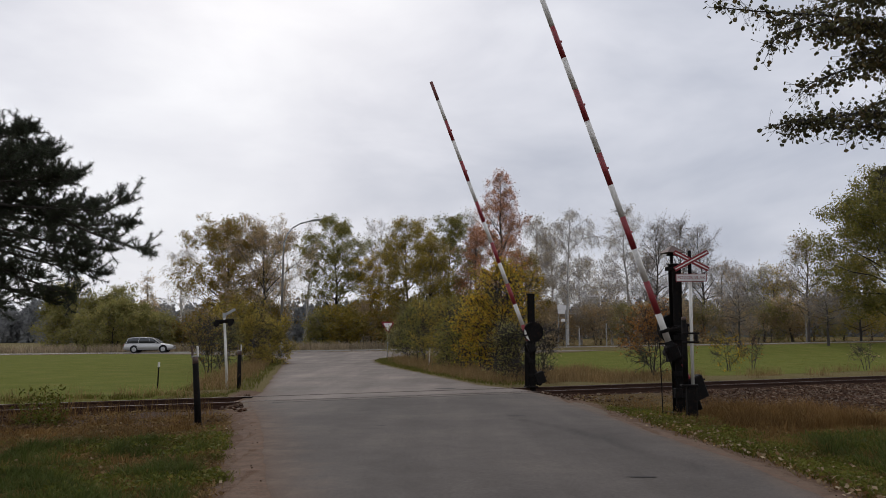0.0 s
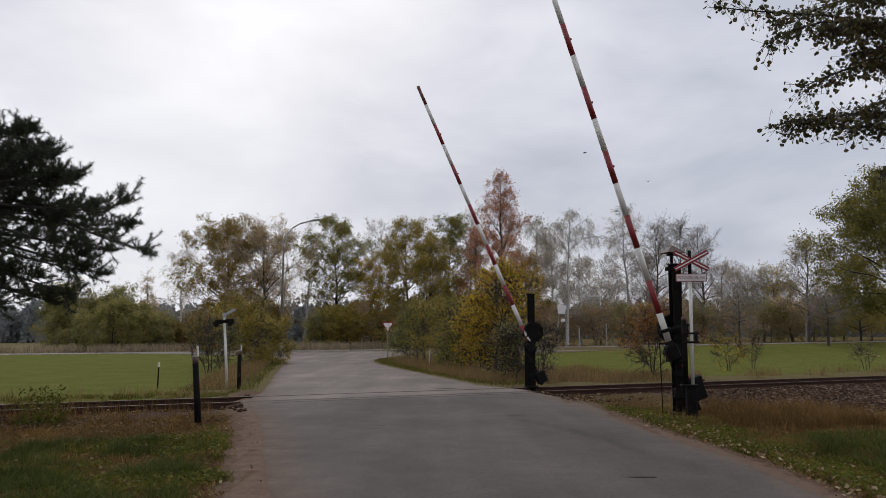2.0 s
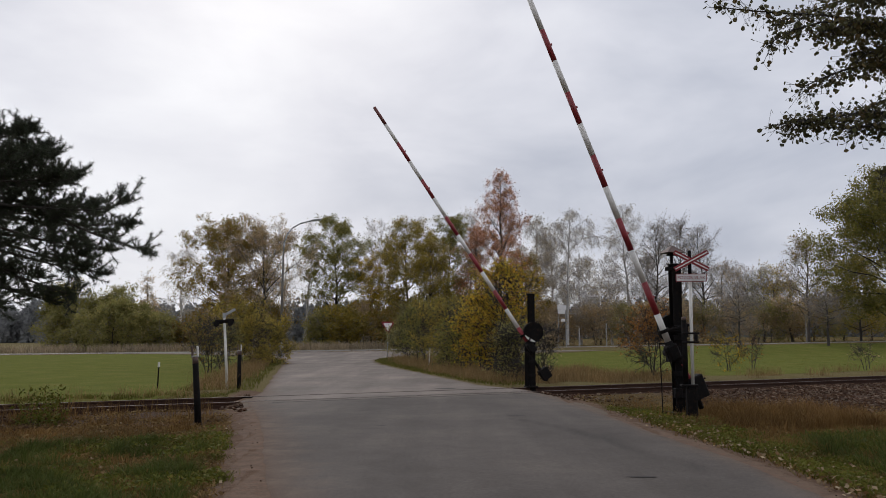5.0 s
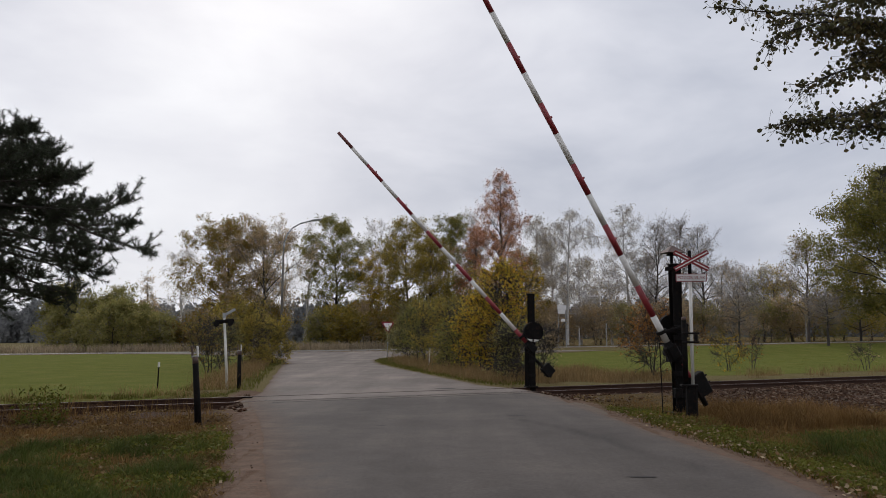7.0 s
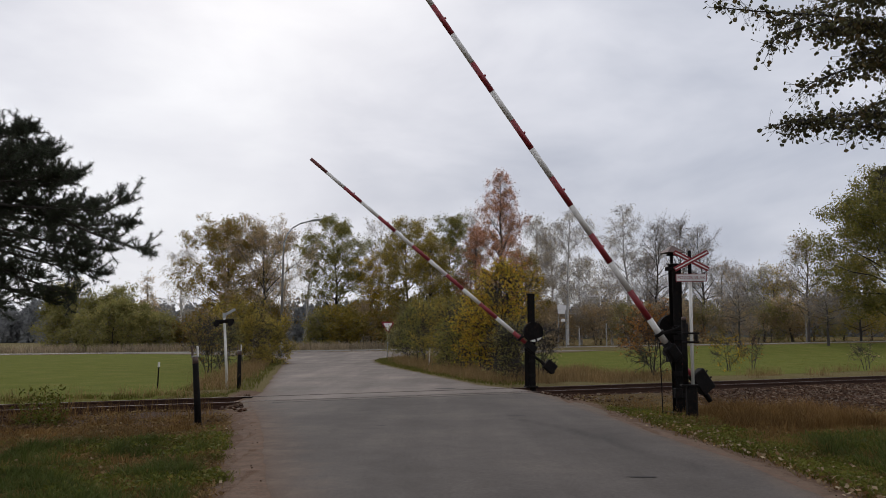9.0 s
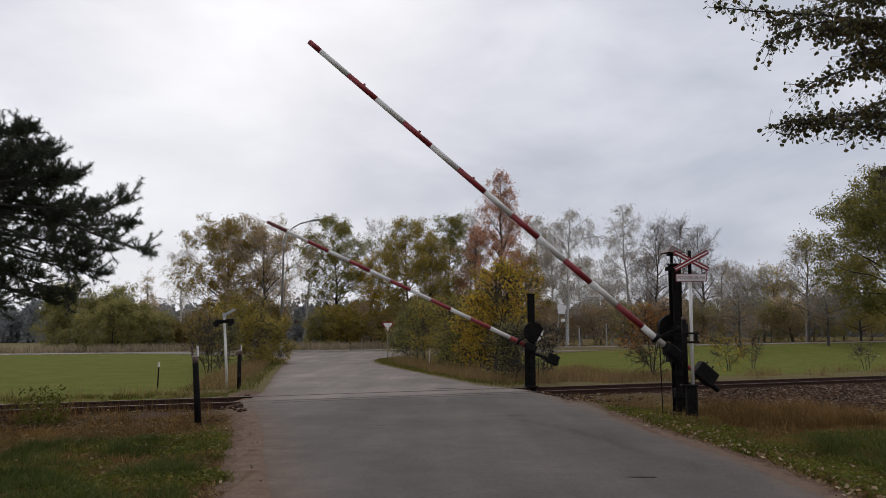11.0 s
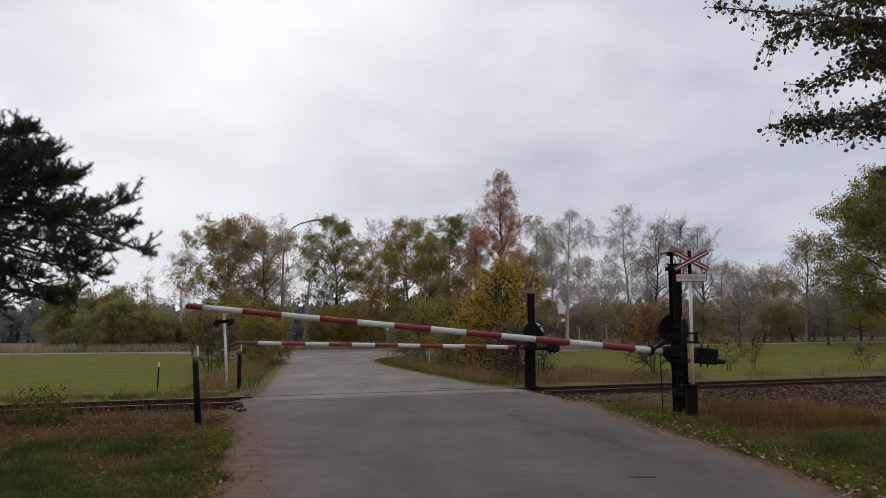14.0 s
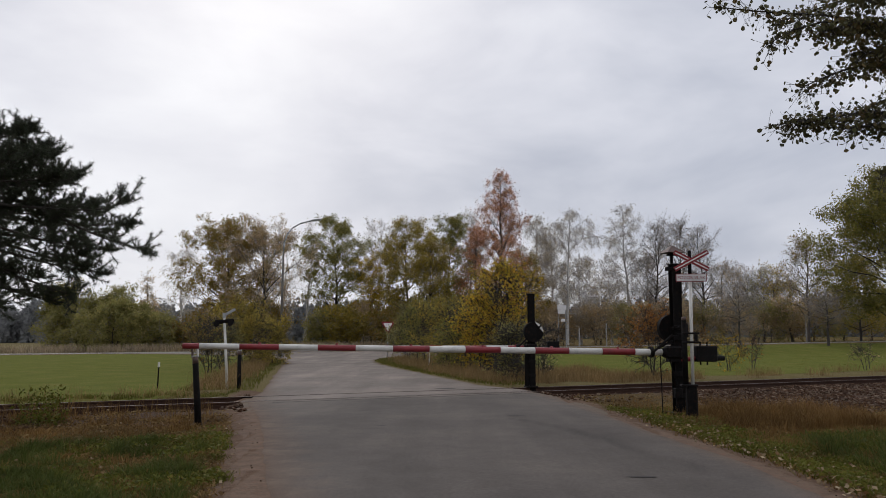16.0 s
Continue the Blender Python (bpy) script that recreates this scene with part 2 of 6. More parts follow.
# ---- ground sheet ----
def ground_material():
    m, nt, bs = nodes_of("grass_and_soil")
    at = nt.nodes.new("ShaderNodeAttribute")
    at.attribute_name = "zones"
    sp = nt.nodes.new("ShaderNodeSeparateColor")
    nt.links.new(at.outputs["Color"], sp.inputs["Color"])
    co = nt.nodes.new("ShaderNodeTexCoord").outputs["Object"]
    n_big = noise_node(nt, 0.7, 5, 0.6, co)
    n_mid = noise_node(nt, 5.0, 5, 0.65, co)
    n_fine = noise_node(nt, 45.0, 4, 0.6, co)
    soil = ramp_node(nt, n_mid.outputs["Fac"], [(0.3, (0.110, 0.068, 0.047)), (0.5, (0.145, 0.097, 0.069)), (0.7, (0.175, 0.130, 0.098))])
    verge = ramp_node(nt, n_mid.outputs["Fac"], [(0.32, (0.065, 0.040, 0.020)), (0.48, (0.116, 0.077, 0.032)), (0.60, (0.080, 0.079, 0.018)), (0.75, (0.168, 0.107, 0.047))])
    green = ramp_node(nt, n_big.outputs["Fac"], [(0.3, (0.106, 0.120, 0.026)), (0.55, (0.134, 0.141, 0.034)), (0.75, (0.172, 0.155, 0.052))])
    dry = ramp_node(nt, n_mid.outputs["Fac"], [(0.3, (0.112, 0.092, 0.042)), (0.55, (0.160, 0.128, 0.062)), (0.75, (0.108, 0.108, 0.034))])
    grit = ramp_node(nt, n_fine.outputs["Fac"], [(0.3, (0.036, 0.024, 0.018)), (0.5, (0.084, 0.055, 0.040)), (0.72, (0.182, 0.138, 0.107))])
    wob = mix_node(nt, 1.0, n_mid.outputs["Fac"], (1.0, 1.0, 1.0), "MULTIPLY")

    def soft_mask(channel):
        a = nt.nodes.new("ShaderNodeMath")
        a.operation = "MULTIPLY_ADD"
        a.inputs[1].default_value = 1.2
        a.inputs[2].default_value = -0.6
        nt.links.new(wob, a.inputs[0])
        b = nt.nodes.new("ShaderNodeMath")
        b.operation = "ADD"
        nt.links.new(at.outputs["Alpha"] if channel == "Alpha" else sp.outputs[channel], b.inputs[0])
        nt.links.new(a.outputs[0], b.inputs[1])
        r = nt.nodes.new("ShaderNodeMapRange")
        r.inputs["From Min"].default_value = 0.35
        r.inputs["From Max"].default_value = 0.65
        nt.links.new(b.outputs[0], r.inputs["Value"])
        return r.outputs["Result"]

    c = mix_node(nt, soft_mask("Green"), verge.outputs["Color"], dry.outputs["Color"])
    c = mix_node(nt, soft_mask("Red"), c, green.outputs["Color"])
    c = mix_node(nt, soft_mask("Blue"), c, grit.outputs["Color"])
    c = mix_node(nt, soft_mask("Alpha"), c, soil.outputs["Color"])
    fine = ramp_node(nt, n_fine.outputs["Fac"], [(0.3, (0.65, 0.65, 0.65)), (0.7, (1.3, 1.3, 1.3))])
    c = mix_node(nt, 0.8, c, fine.outputs["Color"], "MULTIPLY")
    nt.links.new(c, bs.inputs["Base Color"])
    bs.inputs["Roughness"].default_value = 1.0
    bs.inputs["Specular IOR Level"].default_value = 0.02
    bump(nt, bs, n_fine.outputs["Fac"], 0.6, 0.05)
    return m


def spread_lines(dense, far, grow=1.28):
    """Grid lines: the dense ones, then ever wider steps out to the far ends."""
    out = list(dense)
    step = dense[-1] - dense[-2]
    while out[-1] < far[1]:
        step *= grow
        out.append(out[-1] + step)
    step = dense[1] - dense[0]
    low = [dense[0]]
    while low[-1] > far[0]:
        step *= grow
        low.append(low[-1] - step)
    return low[:0:-1] + out


gx = spread_lines(list(np.arange(-14, 14.01, 0.4)), (-1800, 1800), 1.13)
gy = spread_lines(list(np.arange(4, 27, 0.4)) + list(np.arange(27, 50, 0.8)) + list(np.arange(50, 100, 1.3)), (-1500, 3000), 1.2)
g_verts, g_zone = [], []
for y in gy:
    for x in gx:
        g_verts.append((x, y, ground_z(x, y)))
        lane = near_lane_y(x)
        v = track_v(x, y)
        out = max(edge_at(LEFT_EDGE, y) - x, x - edge_at(RIGHT_EDGE, y))
        green = dry = grit = 0.0
        if v > 1.1 and y < lane - 4:
            start = 2.4 + 1.2 * max(0.0, 11 - x)
            green = smooth_step(start, start + 4, v) * smooth_step(1.5, 5.0, out) if x > -3 else smooth_step(1.1, 1.5, v) * smooth_step(1.2, 2.8, out)
            dry = 0.85 * (1 - green)
        elif y >= lane - 4:
            dry = (1.0 if x < 0 else 0.35) if y > lane + 5 else 0.8
        elif v > -2.4 and out > -0.5:
            grit = 1 - smooth_step(1.6, 2.4, -v)
        elif x > 2.5:
            grit = smooth_step(-8.6, -7.2, v) * smooth_step(5.4, 6.6, x) + 0.45 * smooth_step(-7, -4, v)
            dry = 0.3
        elif x < -3:
            grit = 0.75 * smooth_step(-5.4, -4.2, v)
        dirt = 0.0
        if y < 21 and -1.5 < out < 1.6:
            dirt = 1 - smooth_step(0.2, 1.0, out)
            grit *= smooth_step(0.1, 0.9, out)
        g_zone += [green, dry, grit, dirt]
nx = len(gx)
g_faces = [(j * nx + i, j * nx + i + 1, (j + 1) * nx + i + 1, (j + 1) * nx + i) for j in range(len(gy) - 1) for i in range(nx - 1)]
g_mesh = mesh_from("ground", g_verts, g_faces, ground_material(), smooth=True)
g_attr = g_mesh.attributes.new("zones", "FLOAT_COLOR", "POINT")
g_attr.data.foreach_set("color", g_zone)
tagged(new("ground", g_mesh), "autumn grassland with green field, dry verges and bare soil", "ground", kind="structure")


# ---- roads ----
def asphalt(name, base, patch_scale, worn=False):
    """Asphalt; worn: with dirt along the edges, a paler stretch and a tar streak after the mesh's wear attribute."""
    m, nt, bs = nodes_of(name)
    co = nt.nodes.new("ShaderNodeTexCoord").outputs["Object"]
    mp = nt.nodes.new("ShaderNodeMapping")
    mp.inputs["Rotation"].default_value = (0, 0, radians(-9))
    mp.inputs["Scale"].default_value = (1.0, 0.09, 1.0)
    nt.links.new(co, mp.inputs["Vector"])
    n_lane = noise_node(nt, patch_scale, 4, 0.55, mp.outputs["Vector"])
    n_mid = noise_node(nt, 2.3, 6, 0.65, co)
    n_big = noise_node(nt, 0.33, 5, 0.6, co)
    n_fine = noise_node(nt, 90, 3, 0.7, co)
    a = ramp_node(nt, n_lane.outputs["Fac"], [(0.34, lum(base, 0.84)), (0.5, lum(base, 1.0)), (0.66, lum(base, 1.22))])
    c = a.outputs["Color"]
    if worn:
        at = nt.nodes.new("ShaderNodeAttribute")
        at.attribute_name = "wear"
        sp = nt.nodes.new("ShaderNodeSeparateColor")
        nt.links.new(at.outputs["Color"], sp.inputs["Color"])

        def ragged(channel, lo, hi, amount, source):
            k = nt.nodes.new("ShaderNodeMath")
            k.operation = "MULTIPLY_ADD"
            nt.links.new(source, k.inputs[0])
            k.inputs[1].default_value = amount
            nt.links.new(sp.outputs[channel], k.inputs[2])
            r = nt.nodes.new("ShaderNodeMapRange")
            r.inputs["From Min"].default_value = lo + amount / 2
            r.inputs["From Max"].default_value = hi + amount / 2
            nt.links.new(k.outputs[0], r.inputs["Value"])
            return r.outputs["Result"]

        c = mix_node(nt, ragged("Green", 0.2, 0.8, 0.6, n_mid.outputs["Fac"]), c, mix_node(nt, 1.0, c, (1.92, 1.90, 1.88), "MULTIPLY"))
        c = mix_node(nt, ragged("Blue", 0.3, 1.1, 0.5, n_mid.outputs["Fac"]), c, mix_node(nt, 1.0, c, (0.66, 0.66, 0.68), "MULTIPLY"))
    big = ramp_node(nt, n_big.outputs["Fac"], [(0.36, (0.84, 0.84, 0.84)), (0.5, (1.0, 1.0, 1.0)), (0.62, (1.16, 1.15, 1.13))])
    c = mix_node(nt, 1.0, c, big.outputs["Color"], "MULTIPLY")
    b = ramp_node(nt, n_mid.outputs["Fac"], [(0.3, (0.88, 0.88, 0.87)), (0.7, (1.12, 1.12, 1.12))])
    c = mix_node(nt, 0.9, c, b.outputs["Color"], "MULTIPLY")
    n_grain = noise_node(nt, 24, 4, 0.7, co)
    h = ramp_node(nt, n_grain.outputs["Fac"], [(0.32, (0.78, 0.78, 0.78)), (0.68, (1.22, 1.22, 1.22))])
    c = mix_node(nt, 1.0, c, h.outputs["Color"], "MULTIPLY")
    f = ramp_node(nt, n_fine.outputs["Fac"], [(0.3, (0.6, 0.6, 0.6)), (0.7, (1.4, 1.4, 1.4))])
    c = mix_node(nt, 0.85, c, f.outputs["Color"], "MULTIPLY")
    if worn:
        soil = ramp_node(nt, n_mid.outputs["Fac"], [(0.3, (0.085, 0.050, 0.034)), (0.5, (0.118, 0.078, 0.055)), (0.7, (0.150, 0.110, 0.082))])
        grit = mix_node(nt, 1.0, soil.outputs["Color"], f.outputs["Color"], "MULTIPLY")
        c = mix_node(nt, ragged("Red", 0.22, 0.95, 1.1, n_mid.outputs["Fac"]), c, grit)
    nt.links.new(c, bs.inputs["Base Color"])
    bs.inputs["Roughness"].default_value = 0.85
    bs.inputs["Specular IOR Level"].default_value = 0.18
    bump(nt, bs, n_fine.outputs["Fac"], 0.35, 0.006)
    return m


M_ASPHALT = asphalt("worn_grey_asphalt", (0.093, 0.0785, 0.0695), 0.9, True)
M_ASPHALT_MAIN = asphalt("main_road_asphalt", (0.20, 0.182, 0.162), 0.3)

STREAK = [(3.05, 7.3), (2.85, 8.4), (2.55, 9.6), (2.25, 11.0), (1.9, 12.3), (1.35, 13.6), (0.9, 14.1)]
rows = list(np.arange(-60, -0.5, 2.0)) + list(np.arange(-0.5, 30, 0.25)) + list(np.arange(30, 73.6, 0.6))
IN = [0.0, 0.03, 0.12, 0.25, 0.42, 0.65, 0.95]
r_verts, r_faces, r_wear = [], [], []
cols = 2 * len(IN) + 23
for y in rows:
    y = float(y)
    fray = 0.05 if y < 20 else 0.10 if y < 40 else 0.25
    x0 = edge_at(LEFT_EDGE, y) + fray * noise.noise((y * 0.7, 2.0, 0)) + 0.04 * noise.noise((y * 2.6, 7.0, 0))
    x1 = edge_at(RIGHT_EDGE, y) + fray * noise.noise((y * 0.7, 12.0, 0)) + 0.04 * noise.noise((y * 2.6, 17.0, 0))
    mids = np.linspace(x0 + IN[-1], x1 - IN[-1], 25)[1:-1]
    line = [x0 + d for d in IN] + [float(x) for x in mids] + [x1 - d for d in IN[::-1]]
    streak_x = np.interp(y, [q[1] for q in STREAK], [q[0] for q in STREAK])
    for k, x in enumerate(line):
        r_verts.append((x, y, road_rise(x, y) + (0.0 if 0 < k < cols - 1 else -0.03)))
        dirty = max(math.exp(-(x - x0) / (0.50 if y < 21 else 0.3)), 0.9 * math.exp(-(x1 - x) / 0.22)) if y < 60 else 0.0
        tar = math.exp(-((x - streak_x) / 0.17) ** 2) * smooth_step(7.0, 8.2, y) * (1 - smooth_step(13.4, 14.3, y))
        r_wear += [dirty, smooth_step(-2.2, 0.6, track_v(x, y)), tar, 1.0]
for j in range(len(rows) - 1):
    for k in range(cols - 1):
        a = j * cols + k
        r_faces.append((a, a + 1, a + cols + 1, a + cols))
r_mesh = mesh_from("side_road", r_verts, r_faces, M_ASPHALT, smooth=True)
r_attr = r_mesh.attributes.new("wear", "FLOAT_COLOR", "POINT")
r_attr.data.foreach_set("color", r_wear)
tagged(new("side_road", r_mesh), "worn grey asphalt side road with patched surface", "road", kind="structure")

m_verts, m_faces = [], []
xs = list(np.arange(-400, 400.1, 4.0))
for x in xs:
    for off, dz in ((-2.1, -0.08), (-1.95, 0.03), (1.75, 0.07), (5.4, 0.03), (5.6, -0.08)):
        m_verts.append((x, near_lane_y(x) + off, main_road_z(x) + dz))
for i in range(len(xs) - 1):
    for k in range(4):
        a = i * 5 + k
        m_faces.append((a, a + 5, a + 6, a + 1))
tagged(new("main_road", mesh_from("main_road", m_verts, m_faces, M_ASPHALT_MAIN)), "grey asphalt main road crossing beyond the field", "road", kind="structure")


def road_line(off, width, x0, x1):
    vs, fs = [], []
    pts = list(np.arange(x0, x1 + 0.1, 2.0))
    for x in pts:
        for o in (off - width / 2, off + width / 2):
            z = main_road_z(x) + 0.03 + 0.04 * min(1.0, max(0.0, (o + 1.95) / 3.7)) * (1 if o < 1.75 else max(0.0, (5.4 - o) / 3.65))
            vs.append((x, near_lane_y(x) + o, z + 0.006))
    for i in range(len(pts) - 1):
        fs.append((2 * i, 2 * i + 2, 2 * i + 3, 2 * i + 1))
    ob = new("road_marking", mesh_from("road_marking", vs, fs, M_WHITE))
    return tagged(ob, "worn white edge line painted on the main road", "road marking", kind="structure")


road_line(5.1, 0.2, -300, 300)
road_line(-1.65, 0.2, -300, -30)
road_line(-1.65, 0.2, 14, 300)

# reddish dirt shoulder along the side road
M_DIRT = surface("reddish_sandy_dirt", (0.142, 0.096, 0.069), 0.95, 0, 35, 5, 0.28, (0.165, 0.083, 0.052), 0.5, 0.5, 0.1)
M_PALEDIRT = surface("pale_gravel_dirt", (0.140, 0.108, 0.084), 0.95, 0, 35, 5, 0.3, (0.15, 0.125, 0.105), 0.5, 0.5, 0.1)


def shoulder(side, y0, y1, width, mat, label, seed):
    vs, fs = [], []
    ys = list(np.arange(y0, y1, 0.22))
    for n_, y in enumerate(ys):
        y = float(y)
        fade = min(1.0, n_ / 4, (len(ys) - 1 - n_) / 6)
        w = width(y) * fade + 0.25 * noise.noise((y * 0.9, seed, 1)) * fade + 0.12 * noise.noise((y * 3.1, seed, 2)) * fade
        w = max(w, 0.03)
        edge = edge_at(LEFT_EDGE, y) + 0.06 if side < 0 else edge_at(RIGHT_EDGE, y) - 0.06
        for k in range(5):
            x = edge + side * (w + 0.12) * k / 4
            vs.append((x, y, -0.008 + 0.004 * k if k < 2 else ground_z(x, y) + 0.016 - 0.008 * k))
    for j in range(len(ys) - 1):
        for k in range(4):
            q = (j * 5 + k, j * 5 + k + 1, (j + 1) * 5 + k + 1, (j + 1) * 5 + k)
            fs.append(q if side > 0 else q[::-1])
    tagged(new("dirt_shoulder", mesh_from("dirt_shoulder", vs, fs, mat, smooth=True)), label, "road shoulder", kind="structure")


shoulder(-1, 4.0, 15.5, lambda y: 0.58 if y < 9 else 0.5, M_DIRT, "reddish bare dirt shoulder beside the asphalt", 5.0)
shoulder(-1, 15.0, 18.4, lambda y: 0.7, M_PALEDIRT, "pale gravel shoulder at the track", 8.0)
shoulder(1, 5.0, 14.5, lambda y: 0.36, M_DIRT, "narrow brown dirt strip beside the asphalt", 15.0)
shoulder(1, 14.5, 20.6, lambda y: 0.40, M_PALEDIRT, "pale gravel shoulder at the track", 18.0)


# ---- railway track ----
def rail_outline():
    return [(-0.065, -0.16), (0.065, -0.16), (0.065, -0.148), (0.012, -0.13), (0.012, -0.045), (0.034, -0.035), (0.034, -0.004), (0.028, 0.0), (-0.028, 0.0), (-0.034, -0.004), (-0.034, -0.035), (-0.012, -0.045), (-0.012, -0.13), (-0.065, -0.148)]


track = thing("railway_track", pose(0, TRACK_Y, 0, 0, 0, TRACK_ANGLE), "single railway track with rusty rails on timber sleepers", "railway track", kind="structure")
for v_rail in (-0.75, 0.75):
    bm = add_prism(bmesh.new(), rail_outline(), -0.5, 0.5)
    for vert in bm.verts:
        x, y, z = vert.co
        vert.co = (y * 260, v_rail + x, z + 0.006)
    bmesh.ops.recalc_face_normals(bm, faces=bm.faces)
    for f in bm.faces:
        if f.calc_center_median().z > 0.005:
            f.material_index = 1
    part("rail", bm, [M_RAIL, M_RAILTOP], track, "rusty steel rail with a worn shiny head")
sl_mesh = None
for k in range(-45, 110):
    x = k * 0.62 + 0.1
    if -5.6 < x < 2.9:
        continue
    if sl_mesh is None:
        bm = box(0, 0, 0, 0.24, 2.5, 0.14, None, 0.015)
        s = part("sleeper", bm, M_TIMBER, track)
        sl_mesh = s.data
    else:
        s = under(new("sleeper", sl_mesh), track)
    s.location = (x, 0, -0.218)
# flangeway timbers and filler where the road crosses
for v_in, w in ((-0.65, 0.05), (0.67, 0.022)):
    part("flangeway", box(-1.3, v_in, -0.012, 7.6, w, 0.03, None, 0), M_BLACK, track, "dark flangeway groove beside the rail")
part("crossing_joint", box(-1.3, -1.22, -0.0075, 7.0, 0.018, 0.02, None, 0), M_BLACK, track)

# ballast
rng = random.Random(11)
# a stone: an octahedron knocked about
OCT_V = np.array([(1, 0, 0), (-1, 0, 0), (0, 1, 0), (0, -1, 0), (0, 0, 1), (0, 0, -1)], float)
OCT_F = [(0, 2, 4), (2, 1, 4), (1, 3, 4), (3, 0, 4), (2, 0, 5), (1, 2, 5), (3, 1, 5), (0, 3, 5)]


M_BALLAST = leafy("brown_crushed_stone", [(0.040, 0.022, 0.014), (0.078, 0.042, 0.026), (0.030, 0.018, 0.013), (0.105, 0.062, 0.040), (0.050, 0.030, 0.022), (0.20, 0.155, 0.12), (0.062, 0.034, 0.022)], 0.95, 0.0)


def stones(name, spots, size, mat, label, category, seed):
    g = np.random.default_rng(seed)
    n = len(spots)
    V = OCT_V[None] * g.uniform(0.6, 1.3, (n, 6, 1)) * g.uniform(size[0], size[1], (n, 1, 1))
    q = g.normal(size=(n, 3, 3))
    q = np.linalg.qr(q)[0]
    V = np.einsum("nij,nkj->nki", q, V)
    V[:, :, 2] *= 0.7
    V = V + np.array(spots)[:, None, :]
    F = (np.array(OCT_F)[None] + (np.arange(n) * 6)[:, None, None]).reshape(-1, 3)
    return tagged(new(name, mesh_from(name, V.reshape(-1, 3).tolist(), F.tolist(), mat)), label, category, kind="stuff")


spots = []
ca, sa = math.cos(radians(TRACK_ANGLE)), math.sin(radians(TRACK_ANGLE))
while len(spots) < 20000:
    u = rng.uniform(-22, 34)
    v = rng.gauss(-1.2, 1.05) if rng.random() < 0.45 else rng.uniform(-8.0, 2.4)
    if v > 1.2:
        continue
    x, y = u * ca - v * sa, TRACK_Y + u * sa + v * ca
    if on_side_road(x, y, 0.15) or abs(v) < 1.05:
        continue
    if v < -2.2 and noise.noise((x * 0.8, y * 0.8, 5)) < (-0.25 if x > 6.2 else 0.12 if v > -4.6 else 9):
        continue
    spots.append((x, y, ground_z(x, y) + rng.uniform(-0.01, 0.025)))
tries = 0
while len(spots) < 34000 and tries < 200000:
    tries += 1
    x, y = rng.uniform(5.8, 15.5), rng.uniform(11.5, 25.5)
    v = track_v(x, y)
    if not -8.2 < v < -1.2 or x > 0.64 * y + 0.5 or noise.noise((x * 0.7, y * 0.7, 5)) < -0.35:
        continue
    spots.append((x, y, ground_z(x, y) + rng.uniform(-0.01, 0.03)))
stones("ballast", spots, (0.026, 0.068), M_BALLAST, "brown crushed-stone ballast along the rusty track", "ballast", 3)
spots = []
while len(spots) < 160:
    y = rng.uniform(4.5, 21)
    side = rng.choice((-1, 1))
    x = edge_at(LEFT_EDGE, y) - abs(rng.gauss(0, 0.35)) + 0.1 if side < 0 else edge_at(RIGHT_EDGE, y) + abs(rng.gauss(0, 0.2)) - 0.1
    spots.append((x, y, ground_z(x, y) + 0.03))
stones("gravel", spots, (0.005, 0.014), M_STONE, "loose gravel scattered along the asphalt edge", "gravel", 5)


# mended spots in the asphalt
def mended(x, y, rx, ry, seed, mat):
    n = 26
    vs = [(x, y, 0.006)]
    for k in range(n):
        a = 2 * math.pi * k / n
        r = 1 + 0.35 * noise.noise((math.cos(a) * 1.5 + seed, math.sin(a) * 1.5, seed))
        vs.append((x + rx * r * math.cos(a), y + ry * r * math.sin(a), 0.005))
    fs = [(0, 1 + k, 1 + (k + 1) % n) for k in range(n)]
    tagged(new("asphalt_patch", mesh_from("asphalt_patch", vs, fs, mat)), "darker mended patch in the asphalt", "road patch", kind="structure")


M_PATCH = asphalt("dark_mended_asphalt", (0.058, 0.052, 0.048), 1.2)
for k, (x, y, rx, ry) in enumerate(((2.05, 8.0, 0.16, 0.05), (-1.0, 12.6, 0.08, 0.05), (1.35, 14.25, 0.20, 0.12), (0.1, 21.9, 0.3, 0.15))):
    mended(x, y, rx, ry, k * 3.7, M_PATCH)
# ---- level-crossing barriers ----
STRIPE = 0.641


def i_beam(w, d, t):
    h, k = w / 2, d / 2
    return [(-h, -k), (h, -k), (h, -k + t), (t / 2, -k + t), (t / 2, k - t), (h, k - t), (h, k), (-h, k), (-h, k - t), (-t / 2, k - t), (-t / 2, -k + t), (-h, -k + t)]


def column(w, d, z0, z1, cx=0.0, cy=0.0, t=0.02):
    bm = bmesh.new()
    o = i_beam(w, d, t)
    f = [bm.verts.new((cx + x, cy + y, z0)) for x, y in o]
    g = [bm.verts.new((cx + x, cy + y, z1)) for x, y in o]
    bm.faces.new(f[::-1])
    bm.faces.new(g)
    for k in range(len(o)):
        bm.faces.new((f[k], f[(k + 1) % len(o)], g[(k + 1) % len(o)], g[k]))
    bmesh.ops.recalc_face_normals(bm, faces=bm.faces)
    return bm


def disc(r, y0, y1, n=28):
    return rod((0, y0, 0), (0, y1, 0), r, r, n)


